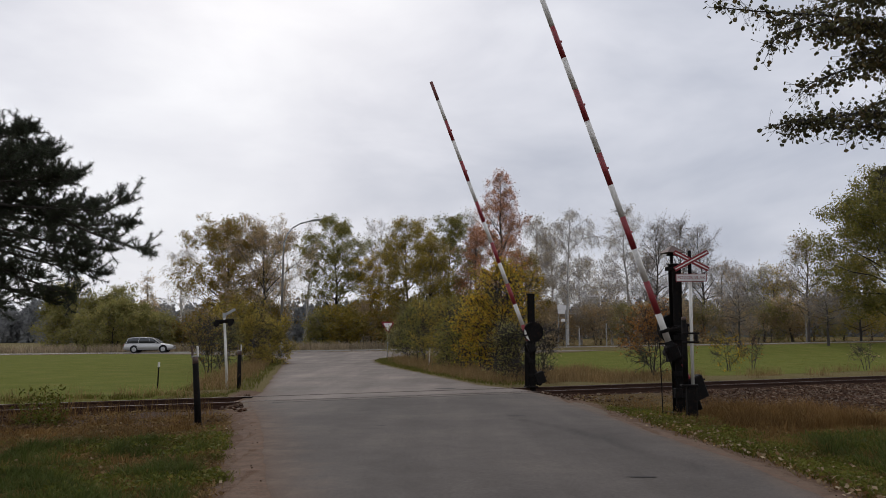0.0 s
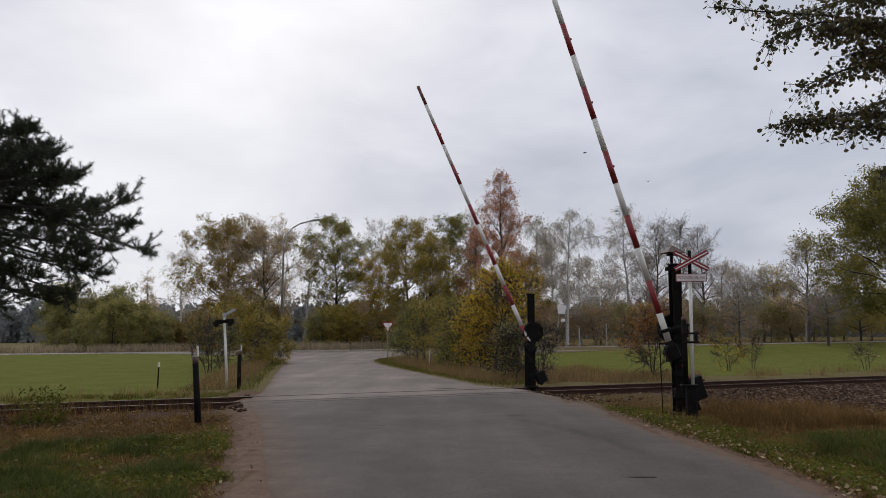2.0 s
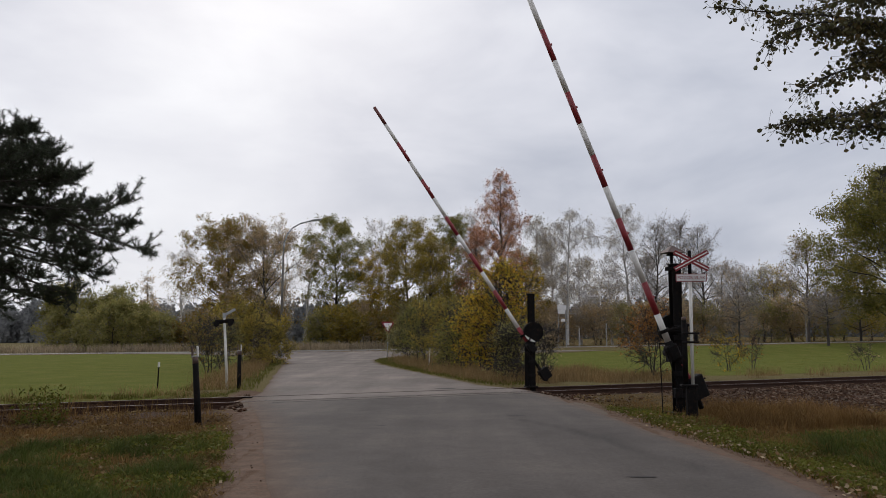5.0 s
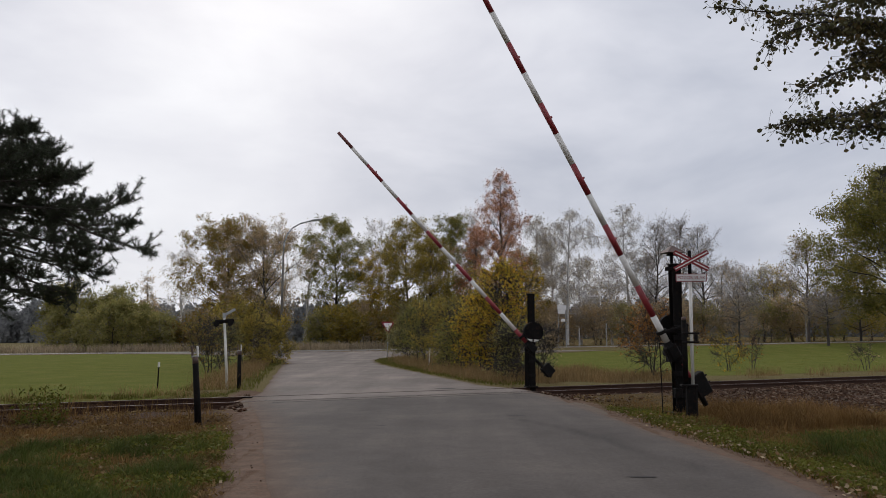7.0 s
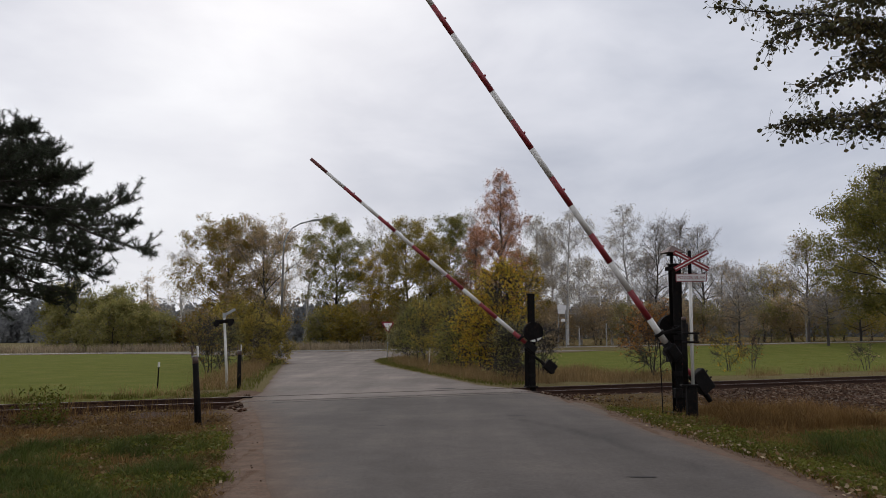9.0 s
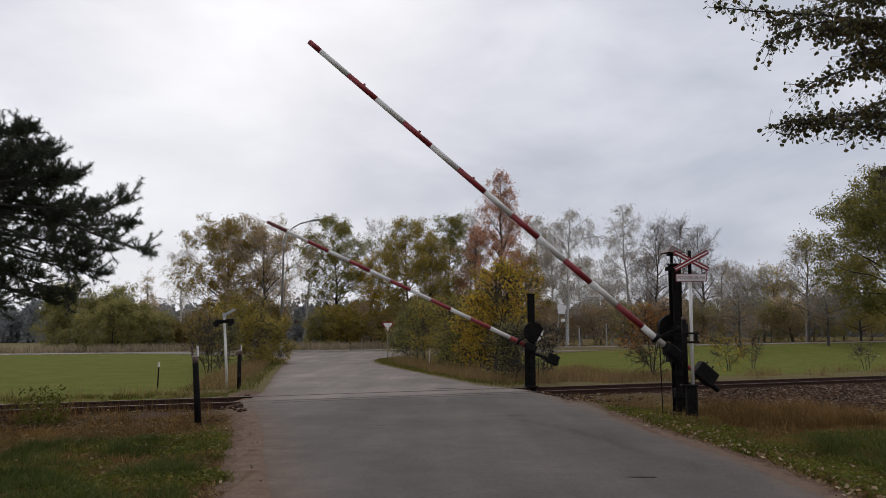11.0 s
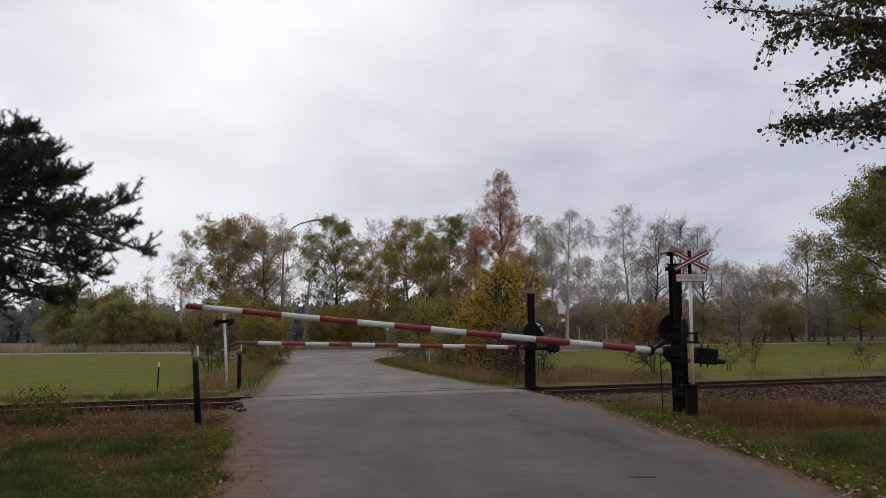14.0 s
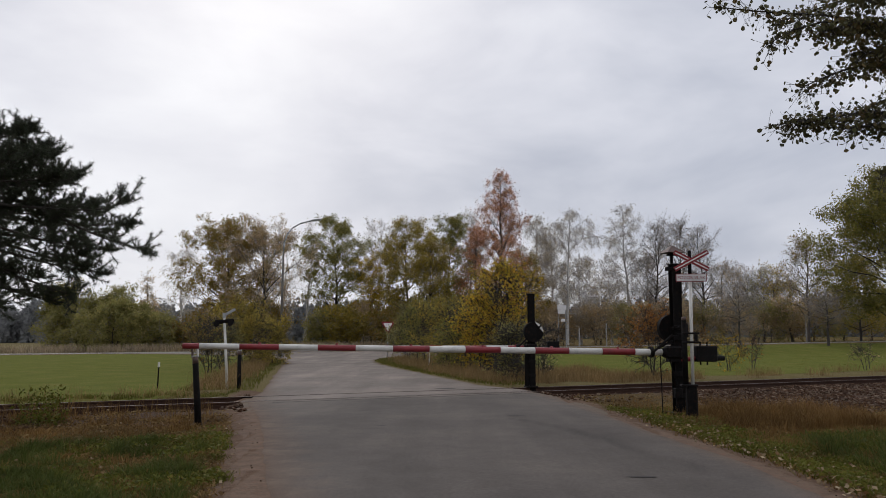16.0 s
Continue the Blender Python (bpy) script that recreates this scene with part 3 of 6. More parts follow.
def barrier(m, first_end, root_white, count, tip_length, label, hood, crescent, post_x, hub, lever_at, weight):
    b = thing("crossing_barrier", m, label, "level crossing barrier", "barriers of the level crossing")
    part("post", column(0.175, 0.16, -0.25, 2.80 if hood else 2.70, post_x, 0.10), M_BLACK, b, "tall black riveted steel post")
    if not hood:
        part("post", column(0.09, 0.12, -0.25, 1.30, -0.10, 0.10, 0.014), M_BLACK, b, "short black steel side post")
    part("cap", box(post_x, 0.10, 2.81 if hood else 2.71, 0.20, 0.19, 0.025), M_IRON, b)
    part("foot_plate", box(post_x - 0.03, 0.10, 0.02, 0.34, 0.34, 0.05), M_IRON, b)
    for z in (0.35, 0.75, 1.42):
        part("tie_plate", box(post_x - 0.02, 0.005, z, 0.22, 0.02, 0.09), M_IRON, b)
    part("bearing", rod((0, -0.10, 1.15), (0, 0.20, 1.15), 0.085, None, 18), M_IRON, b, "round arm bearing", True)
    part("pulley_axle", rod((hub[0], -0.12, hub[1]), (hub[0], 0.32, hub[1]), 0.03), M_IRON, b)
    part("tension_wire", rod((hub[0] + 0.28, 0.19, hub[1]), (hub[0] + 0.19, 0.15, -0.02), 0.008, None, 6), M_IRON, b)
    if hood:
        part("hanging_rod", rod((-0.26, -0.04, 1.30), (-0.24, -0.04, 0.05), 0.011, None, 6), M_IRON, b, "thin hanging iron rod")
        part("bracket", box(-0.12, -0.03, 1.31, 0.30, 0.025, 0.03), M_IRON, b)
        part("mast", rod((post_x - 0.05, 0.10, 2.80), (post_x - 0.05, 0.10, 3.06), 0.028), M_IRON, b)
        bm = bmesh.new()
        bmesh.ops.create_cone(bm, cap_ends=True, segments=4, radius1=0.27, radius2=0.01, depth=0.15, matrix=pose(post_x - 0.04, 0.10, 3.10, 0, 0, 45))
        part("hood", bm, M_ROOFTIN, b, "small pitched rusty tin roof")
        part("bell", rod((post_x - 0.05, 0.10, 2.98), (post_x - 0.05, 0.10, 3.03), 0.10, 0.05, 16), M_IRON, b, "", True)
        part("cap_bracket", box(post_x - 0.05, 0.08, 2.72, 0.27, 0.10, 0.07), M_IRON, b)
        for z, w in ((1.63, 0.28), (1.48, 0.22)):
            part("cross_bar", box(0.33 - w / 2, -0.02, z, w, 0.03, 0.04), M_IRON, b)
        part("guide_bar", box(0.31, -0.03, 1.56, 0.035, 0.02, 0.26), M_IRON, b, "upright flat guide bar")
        part("gear_box", box(0.03, 0.0, 1.12, 0.22, 0.18, 0.30), M_IRON, b, "black cast gear housing")
        part("lever_rod", rod((-0.14, -0.06, 1.18), (0.10, -0.03, 0.50), 0.012, None, 6), M_IRON, b)
        part("winch_box", box(0.12, 0.04, 0.40, 0.14, 0.10, 0.18), M_IRON, b)
    front = -0.34 if crescent else 0.0
    big = 0.255 if hood else 0.29
    pulley = part("pulley", disc(big, 0.20 + front, 0.26 + front), M_BLACK, b, "black pulley disc")
    pulley.location = (hub[0], 0, hub[1])
    if crescent:
        pts = [(0.285 * math.cos(radians(a)), 0.285 * math.sin(radians(a))) for a in range(-42, 43, 6)]
        bm = bmesh.new()
        bm.faces.new([bm.verts.new((x, 0.194 + front, z)) for x, z in pts])
        part("painted_segment", bm, M_WHITE, pulley, "white painted segment of the pulley")
        bm = box(0.248, 0.190 + front, 0.0, 0.07, 0.006, 0.05, None, 0)
        part("painted_gap", bm, M_BLACK, pulley)
    part("rim", add_prism(bmesh.new(), [(big * math.cos(radians(a)), big * math.sin(radians(a))) for a in range(0, 360, 15)], 0.26 + front, 0.30 + front), M_IRON, pulley)
    # the arm, its stripes and its counterweight
    arm = part("arm", rod((0.16, 0, 0), (-0.21, 0, 0), 0.088, 0.08, 18), M_IRON, b, "long tapered red-and-white barrier arm", True)
    arm.location = (0, -0.02, 1.15)
    s, white = 0.22, root_white
    ends = [first_end + k * STRIPE for k in range(count + 1)]
    ends.append(ends[-1] + tip_length)
    for e in ends:
        r0, r1 = 0.060 - 0.0015 * s, 0.060 - 0.0015 * e
        last = e == ends[-1]
        st = part("stripe", rod((-s, 0, 0), (-e, 0, 0), r0, r1, 16), M_WHITE if white else (M_TIPWOOD if last and not hood else M_RED), arm, "white painted stripe" if white else "red painted stripe", True)
        if not white and not last:
            part("reflector", rod((-(s + e) / 2, 0, r0 - 0.01), (-(s + e) / 2, 0, r0 + 0.028), 0.028, 0.02, 10), M_SIGNRED, st)
        s, white = e, not white
    part("socket", box(0.0, -0.01, 0, 0.31, 0.20, 0.22, None, 0.03), M_IRON, arm, "black cast socket that holds the arm")
    for x in (-0.11, 0.11):
        part("socket_bolt", rod((x, -0.13, 0.07), (x, 0.12, 0.07), 0.018, None, 8), M_IRON, arm)
    part("clamp", rod((-0.40, 0, 0), (-0.46, 0, 0), 0.10, None, 14), M_IRON, arm)
    # the counterweight hangs on a lever of its own
    lever = part("lever", rod((0.04, 0, 0.05), (0.45 if hood else 0.6, 0, 0.105), 0.045, 0.045, 12), M_RED if hood else M_IRON, b, "short lever that carries the counterweight", True)
    lever.location = (lever_at[0], 0.06, lever_at[1])
    wx, wz, ww, wh = weight
    part("counterweight", box(wx, 0, wz, ww, 0.20, wh, None, 0.02), M_IRON, lever, "heavy black cast counterweight")
    part("tail_end", rod((0.42 if hood else 0.58, 0, 0.10), (wx + ww / 2 + (0.18 if hood else 0.04), 0, 0.10), 0.052, 0.048, 12), M_IRON, lever, "", True)
    for x in (wx - 0.09, wx + 0.05):
        part("bolt", rod((x, 0, wz - wh / 2 - 0.06), (x, 0, wz + wh / 2 + 0.07), 0.016, None, 8), M_IRON, lever)
    link = part("link_rod", box(0.26, -0.05, 0, 0.52, 0.025, 0.045), M_IRON, b, "black link from pulley to arm")
    if hood:
        part("second_link", box(0.25, 0.055, 0, 0.50, 0.02, 0.04, pose(0, 0, 0, 0, 14, 0)), M_IRON, link, "second bar of the forked link")
    return b, arm, pulley, link, lever


NEAR_POSE = pose(4.27, 14.36, 0, 0, 0, 11.6)
FAR_POSE = pose(2.56, 22.4, 0, 0, 0, 10.3)
near_barrier, near_arm, near_pulley, near_link, near_lever = barrier(NEAR_POSE, 0.764, True, 12, 0.26, "tall black barrier post with red-and-white arm and bell hood", True, False, 0.165, (0.12, 1.60), (0.15, 0.95), (0.556, 0.18, 0.43, 0.30))
far_barrier, far_arm, far_pulley, far_link, far_lever = barrier(FAR_POSE, 0.70, False, 11, 0.60, "black barrier post with red-and-white arm across the track", False, True, 0.05, (0.05, 1.60), (-0.18, 1.03), (0.867, 0.153, 0.34, 0.30))


# ---- signs and posts ----
def letters(body, size, mat, parent, m, name="lettering"):
    cu = bpy.data.curves.new(name, "FONT")
    cu.body, cu.size, cu.align_x, cu.align_y, cu.extrude = body, size, "CENTER", "CENTER", 0.0015
    tmp = new(name, cu)
    bpy.context.view_layer.update()
    me = bpy.data.meshes.new_from_object(tmp)
    bpy.data.objects.remove(tmp)
    me.materials.append(mat)
    ob = under(new(name, me), parent)
    ob.matrix_local = m
    return ob


cross = thing("warning_cross", pose(4.50, 14.02, 0, 0, 0, -4), "red-and-white railway warning cross on a white pole", "railway sign")
part("base", box(0.0, 0, 0.24, 0.185, 0.18, 0.62, None, 0.03), M_BLACK, cross, "dark stubby timber base")
part("base_plate", box(-0.04, 0, 0.565, 0.29, 0.20, 0.035, None, 0.006), M_IRON, cross, "flat iron plate on the base")
part("side_post", rod((-0.09, 0.02, 0.58), (-0.085, 0.02, 1.74), 0.052, 0.048), M_BLACK, cross, "short black pole with a rusty cap", True)
part("side_cap", rod((-0.085, 0.02, 1.74), (-0.085, 0.02, 1.80), 0.054, 0.035), M_ROOFTIN, cross, "rusty cap", True)
part("pole", rod((0.03, 0, 0.58), (0.05, 0, 2.46), 0.032, 0.03), M_WHITE, cross, "white painted steel pole", True)
part("pole_top", rod((0.05, 0, 2.46), (0.055, 0, 3.02), 0.034), M_BLACK, cross, "black upper pole", True)
for z in (1.34, 1.50):
    part("clamp", box(0.02, 0.0, z, 0.30, 0.08, 0.035), M_IRON, cross)
part("lamp_box", box(0.11, -0.02, 1.42, 0.05, 0.08, 0.12), M_IRON, cross)
for sgn, y in ((1, -0.05), (-1, -0.062)):
    turn = pose(0.07, y, 2.83, 0, sgn * 28, 0)
    bd = part("board", box(0, 0, 0, 0.69, 0.012, 0.088, turn, 0.002), M_SIGNRED, cross, "red sign board with white centre line")
    part("white_line", box(0, -0.0075, 0, 0.66, 0.004, 0.022, turn, 0), M_SIGNWHITE, bd)
plate = part("plate", box(0.06, -0.05, 2.515, 0.555, 0.012, 0.145, None, 0.002), M_SIGNRED, cross, "white text plate with a red rim")
part("plate_face", box(0.06, -0.058, 2.515, 0.53, 0.004, 0.120, None, 0), M_SIGNWHITE, plate)
letters("POZOR VLAK", 0.083, M_SIGNRED, plate, pose(0.06, -0.062, 2.513, 90, 0, 0))


def stub_post(x, y, height, lean, r, fork, label):
    p = thing("rest_post", pose(x, y, 0, 0, lean, 0), label, "post")
    part("shaft", rod((0, 0, -0.3), (0, 0, height - 0.24), r, r * 0.86, 14), M_BLACK, p, "", True)
    part("top", rod((0, 0, height - 0.25), (0, 0, height - 0.14), r * 0.88, r * 0.8, 14), M_ROOFTIN, p, "rusty iron collar", True)
    if fork:
        for dx in (-1, 1):
            part("fork_prong", box(dx * 0.045, 0.0, height - 0.05, 0.028, 0.05, 0.18), M_WHITE if dx > 0 else M_ROOFTIN, p, "white fork prong" if dx > 0 else "")
        part("fork_seat", box(0, 0, height - 0.135, 0.12, 0.07, 0.035), M_CONCRETE, p)
    else:
        part("prong", rod((0, 0, height - 0.12), (0, 0, height + 0.02), r * 0.5, r * 0.4, 8), M_WHITE, p)
    return p


stub_post(-4.13, 13.11, 1.24, -4.6, 0.058, True, "dark leaning post with a pale fork that rests the arm")
stub_post(-5.72, 21.7, 1.20, -1.0, 0.062, True, "dark short post with a whitish fork top")
sp_ = thing("track_sign", pose(-6.12, 21.94, 0, 0, -4.2, 0), "leaning white pole with dark sign boards seen edge-on", "railway sign")
part("pole", rod((0, 0, -0.2), (0, 0, 2.06), 0.042, 0.036), M_WHITE, sp_, "white painted pole", True)
part("lamp_board", box(0.0, 0.0, 1.90, 0.56, 0.10, 0.12, None, 0.03), M_BLACK, sp_, "flat black lamp housing")
part("lamp", rod((-0.2, -0.05, 1.84), (-0.2, -0.13, 1.84), 0.07, 0.085, 14), M_IRON, sp_)
part("lamp", rod((0.2, -0.05, 1.84), (0.2, -0.13, 1.84), 0.07, 0.085, 14), M_IRON, sp_)
part("top_plate", box(0, 0, 0, 0.36, 0.02, 0.075, pose(0.16, 0.0, 2.15, 0, -26, 0), 0.004), M_ZINC, sp_, "tilted pale plate")
part("top_cap", rod((0, 0, 2.0), (0, 0, 2.14), 0.05, 0.045), M_ZINC, sp_)


def stake(x, y, h, r, lean, mat, label, top=True):
    s = thing("marker_stake", pose(x, y, ground_z(x, y), 0, lean, 0), label, "stake")
    part("shaft", rod((0, 0, -0.1), (0, 0, h), r, r * 0.9, 8), mat, s)
    if top:
        part("white_top", rod((0, 0, h), (0, 0, h + 0.14), r * 1.6, r * 1.5, 8), M_WHITE, s, "white cap")
    return s


stake(-8.38, 22.71, 0.62, 0.022, 1.0, M_BLACK, "thin dark stake with a white top in the field")
for x, y, h in ((15.0, 84.6, 2.1), (18.3, 86.0, 2.6), (42.6, 90.0, 3.0), (-18.9, 84.0, 1.0)):
    stake(x, y, h, 0.07, 0.5, M_CONCRETE, "pale roadside post beside the main road", False)
for x, y, h in ((-0.80, 44.0, 0.75), (-0.85, 47.0, 0.95)):
    stake(x, y, h, 0.035, 3.0, M_WHITE, "white wooden marker post in tall grass", False)

ys_ = thing("yield_sign", pose(-4.35, 60.5, 0.05, 0, 0, 4), "give-way sign, white triangle with a red border", "traffic sign")
part("pole", rod((0, 0.03, -0.2), (0, 0.03, 2.6), 0.035), M_ZINC, ys_, "galvanised pole", True)


def triangle(side, y0, y1):
    hgt = side * 0.866
    return add_prism(bmesh.new(), [(-side / 2, hgt / 2), (-side / 2 + 0.05, hgt / 2 + 0.03), (side / 2 - 0.05, hgt / 2 + 0.03), (side / 2, hgt / 2), (0.03, -hgt / 2), (-0.03, -hgt / 2)], y0, y1)


tri = part("panel", triangle(1.06, -0.012, 0.0), M_SIGNRED, ys_, "red-rimmed triangular panel")
tri.location = (0, 0, 2.22)
fc = part("panel_face", triangle(0.68, -0.018, -0.013), M_SIGNWHITE, tri)
fc.location = (0, 0, 0.035)

lamp = thing("street_lamp", pose(-12.35, 58.5, 0, 0, 0, 0), "tall grey street lamp with a curved arm beside the road", "street lamp")
part("concrete_foot", rod((0, 0, -0.2), (0, 0, 1.5), 0.24, 0.17, 12), M_CONCRETE, lamp, "pale concrete foot", True)
part("mast", rod((0, 0, 1.4), (0.04, 0, 8.1), 0.11, 0.075, 12), M_MAST, lamp, "dull brownish mast", True)
pts = [(0.04, 8.1), (0.08, 8.8), (0.3, 9.45), (0.72, 9.95), (1.3, 10.28), (1.95, 10.45), (2.2, 10.5)]
bm = bmesh.new()
for a, b in zip(pts, pts[1:]):
    add_rod(bm, (a[0], 0, a[1]), (b[0], 0, b[1]), 0.062, 0.058, 10)
part("curved_arm", bm, M_ZINC, lamp, "", True)
bm = bmesh.new()
bmesh.ops.create_uvsphere(bm, u_segments=14, v_segments=8, radius=1.0, matrix=Matrix.LocRotScale((2.5, 0, 10.56), Euler((0, radians(-8), 0)), (0.45, 0.16, 0.11)))
part("lamp_head", bm, M_ZINC, lamp, "pale oval lamp head", True)

board = thing("road_sign_board", pose(12.9, 83.0, main_road_z(12.9), 0, 0, 6), "pale double direction board on two posts, seen from behind", "road sign")
for x in (-0.42, 0.42):
    part("post", rod((x, 0, -0.2), (x, 0, 4.5), 0.04), M_ZINC, board)
part("plate", box(0, -0.04, 4.28, 1.0, 0.03, 0.50), M_SIGNWHITE, board, "whitish sign plate")
part("plate", box(-0.05, -0.04, 3.80, 0.8, 0.03, 0.40), M_SIGNWHITE, board, "whitish sign plate")
part("small_plate", box(0.1, -0.04, 2.9, 0.42, 0.03, 0.28), M_SIGNWHITE, board)

# culvert parapet in the ditch by the main road
cp = thing("culvert_parapet", pose(-44.5, 71.6, -0.05, 0, 0, 8.1), "low mossy concrete culvert parapet beside the road", "parapet")
part("wall", box(0, 0, 0.05, 3.2, 0.35, 0.55, None, 0.04), M_CONCRETE, cp)


# ---- passing cars ----
def car_paint(name, c, metal):
    m, nt, bs = nodes_of(name)
    n = noise_node(nt, 8, 4)
    r = ramp_node(nt, n.outputs["Fac"], [(0.3, lum(c, 0.9)), (0.7, lum(c, 1.06))])
    nt.links.new(r.outputs["Color"], bs.inputs["Base Color"])
    bs.inputs["Metallic"].default_value = metal
    bs.inputs["Roughness"].default_value = 0.3
    bs.inputs["Coat Weight"].default_value = 0.6
    return m


M_GLASS = car_paint("dark_car_glass", (0.02, 0.024, 0.028), 0.0)
M_TYRE = surface("tyre_rubber", (0.018, 0.018, 0.018), 0.85, 0, 40, 6, 0.2)
M_RIM = surface("alloy_rim", (0.45, 0.45, 0.46), 0.35, 0.8, 30, 5, 0.1)
M_HEADLAMP = car_paint("clear_headlamp", (0.75, 0.76, 0.78), 0.2)
M_TAIL = car_paint("red_tail_lamp", (0.35, 0.02, 0.02), 0.0)


def lofted(sections):
    """A closed body through rings of equal length."""
    bm = bmesh.new()
    rings = [[bm.verts.new(p) for p in s] for s in sections]
    n = len(rings[0])
    for a, b in zip(rings, rings[1:]):
        for k in range(n):
            bm.faces.new((a[k], a[(k + 1) % n], b[(k + 1) % n], b[k]))
    bm.faces.new(rings[0][::-1])
    bm.faces.new(rings[-1])
    bmesh.ops.recalc_face_normals(bm, faces=bm.faces)
    return bm


def car(name, paint, label, roof):
    c = thing(name, pose(0, 0, 0), label, "car", "cars on the main road")
    # (x, belt height, half width, sill height)
    secs = []
    for x, top, hw, low in ((-2.34, 0.72, 0.70, 0.42), (-2.26, 0.90, 0.80, 0.30), (-1.9, 0.97, 0.87, 0.24), (-0.8, 0.95, 0.89, 0.20), (0.5, 0.93, 0.89, 0.20), (1.05, 0.90, 0.88, 0.22), (1.7, 0.80, 0.85, 0.24), (2.15, 0.70, 0.78, 0.28), (2.34, 0.55, 0.66, 0.36)):
        secs.append([(x, -hw, low + 0.12), (x, -hw * 1.0, (top + low) / 2), (x, -hw * 0.95, top - 0.06), (x, -hw * 0.86, top), (x, hw * 0.86, top), (x, hw * 0.95, top - 0.06), (x, hw, (top + low) / 2), (x, hw, low + 0.12), (x, hw * 0.9, low), (x, -hw * 0.9, low)])
    part("body", lofted(secs), paint, c, "", True)
    part("cabin", lofted([[(x, -w0, z0), (x + dx, -w1, z1), (x + dx, w1, z1), (x, w0, z0)] for x, dx, w0, w1, z0, z1 in roof["cabin"]]), M_GLASS, c, "dark glazed cabin", True)
    part("roof", lofted([[(x, -w, z - 0.03), (x, -w * 0.9, z + 0.03), (x, w * 0.9, z + 0.03), (x, w, z - 0.03)] for x, w, z in roof["roof"]]), paint, c, "", True)
    for sy in (-1, 1):
        for x0, x1 in roof["pillars"]:
            part("pillar", rod((x0, sy * 0.80, 0.93), (x1, sy * 0.66, 1.40), 0.035, 0.03, 6), paint, c)
        if roof["rails"]:
            part("roof_rail", rod((-1.7, sy * 0.58, 1.49), (0.2, sy * 0.56, 1.49), 0.018, None, 6), M_RIM, c)
        part("door_handle", box(-0.75, sy * 0.885, 0.78, 0.16, 0.02, 0.025), paint, c)
        part("mirror", box(0.72, sy * 0.95, 0.95, 0.12, 0.16, 0.10, None, 0.02), paint, c)
        part("headlight", box(2.12, sy * 0.60, 0.60, 0.26, 0.26, 0.12, None, 0.03), M_HEADLAMP, c, "clear headlight")
        part("tail_light", box(-2.27, sy * 0.66, 0.78, 0.10, 0.22, 0.18, None, 0.02), M_TAIL, c, "red tail light")
        part("sill", box(-0.05, sy * 0.86, 0.24, 2.0, 0.06, 0.08, None, 0.01), M_BLACK, c)
        for x in (-1.32, 1.38):
            w = part("wheel", rod((0, -0.11, 0), (0, 0.11, 0), 0.325, None, 24), M_TYRE, c, "black tyre on an alloy rim")
            w.location = (x, sy * 0.80, 0.325)
            part("rim", rod((0, sy * 0.112, 0), (0, sy * 0.118, 0), 0.215, 0.19, 20), M_RIM, w)
            part("wheel_arch", rod((x, sy * 0.84, 0.36), (x, sy * 0.885, 0.36), 0.385, None, 24), M_BLACK, c)
    part("bumper", box(-2.33, 0, 0.42, 0.10, 1.3, 0.16, None, 0.04), paint, c)
    part("grille", box(2.31, 0, 0.52, 0.05, 0.8, 0.14, None, 0.02), M_BLACK, c)
    return c


WAGON = {"cabin": [(-2.2, 0.25, 0.80, 0.62, 0.92, 1.38), (-1.5, 0.1, 0.83, 0.66, 0.92, 1.44), (0.1, 0.0, 0.84, 0.67, 0.92, 1.43), (1.1, -0.75, 0.80, 0.62, 0.88, 1.38)],
         "roof": [(-2.0, 0.60, 1.40), (-1.5, 0.66, 1.45), (-0.4, 0.68, 1.46), (0.35, 0.62, 1.40)], "pillars": [(-2.1, -1.9), (-0.95, -0.9), (0.1, 0.02), (1.05, 0.36)], "rails": True}
HATCH = {"cabin": [(-2.15, 0.5, 0.78, 0.60, 0.92, 1.33), (-1.4, 0.15, 0.82, 0.66, 0.92, 1.40), (0.1, 0.0, 0.83, 0.66, 0.92, 1.40), (1.2, -0.8, 0.80, 0.62, 0.88, 1.35)],
         "roof": [(-1.65, 0.60, 1.36), (-1.1, 0.65, 1.41), (-0.3, 0.66, 1.42), (0.4, 0.62, 1.37)], "pillars": [(-2.0, -1.6), (-0.95, -0.9), (0.1, 0.02), (1.1, 0.42)], "rails": False}
silver_car = car("estate_car", car_paint("silver_car_paint", (0.46, 0.455, 0.45), 0.5), "silver estate car driving along the main road", WAGON)
dark_car = car("hatchback_car", car_paint("dark_car_paint", (0.03, 0.035, 0.05), 0.4), "dark blue hatchback driving along the main road", HATCH)


# ---- two birds over the field ----
M_FEATHER = surface("grey_feathers", (0.10, 0.10, 0.11), 0.8, 0, 60, 8, 0.3)


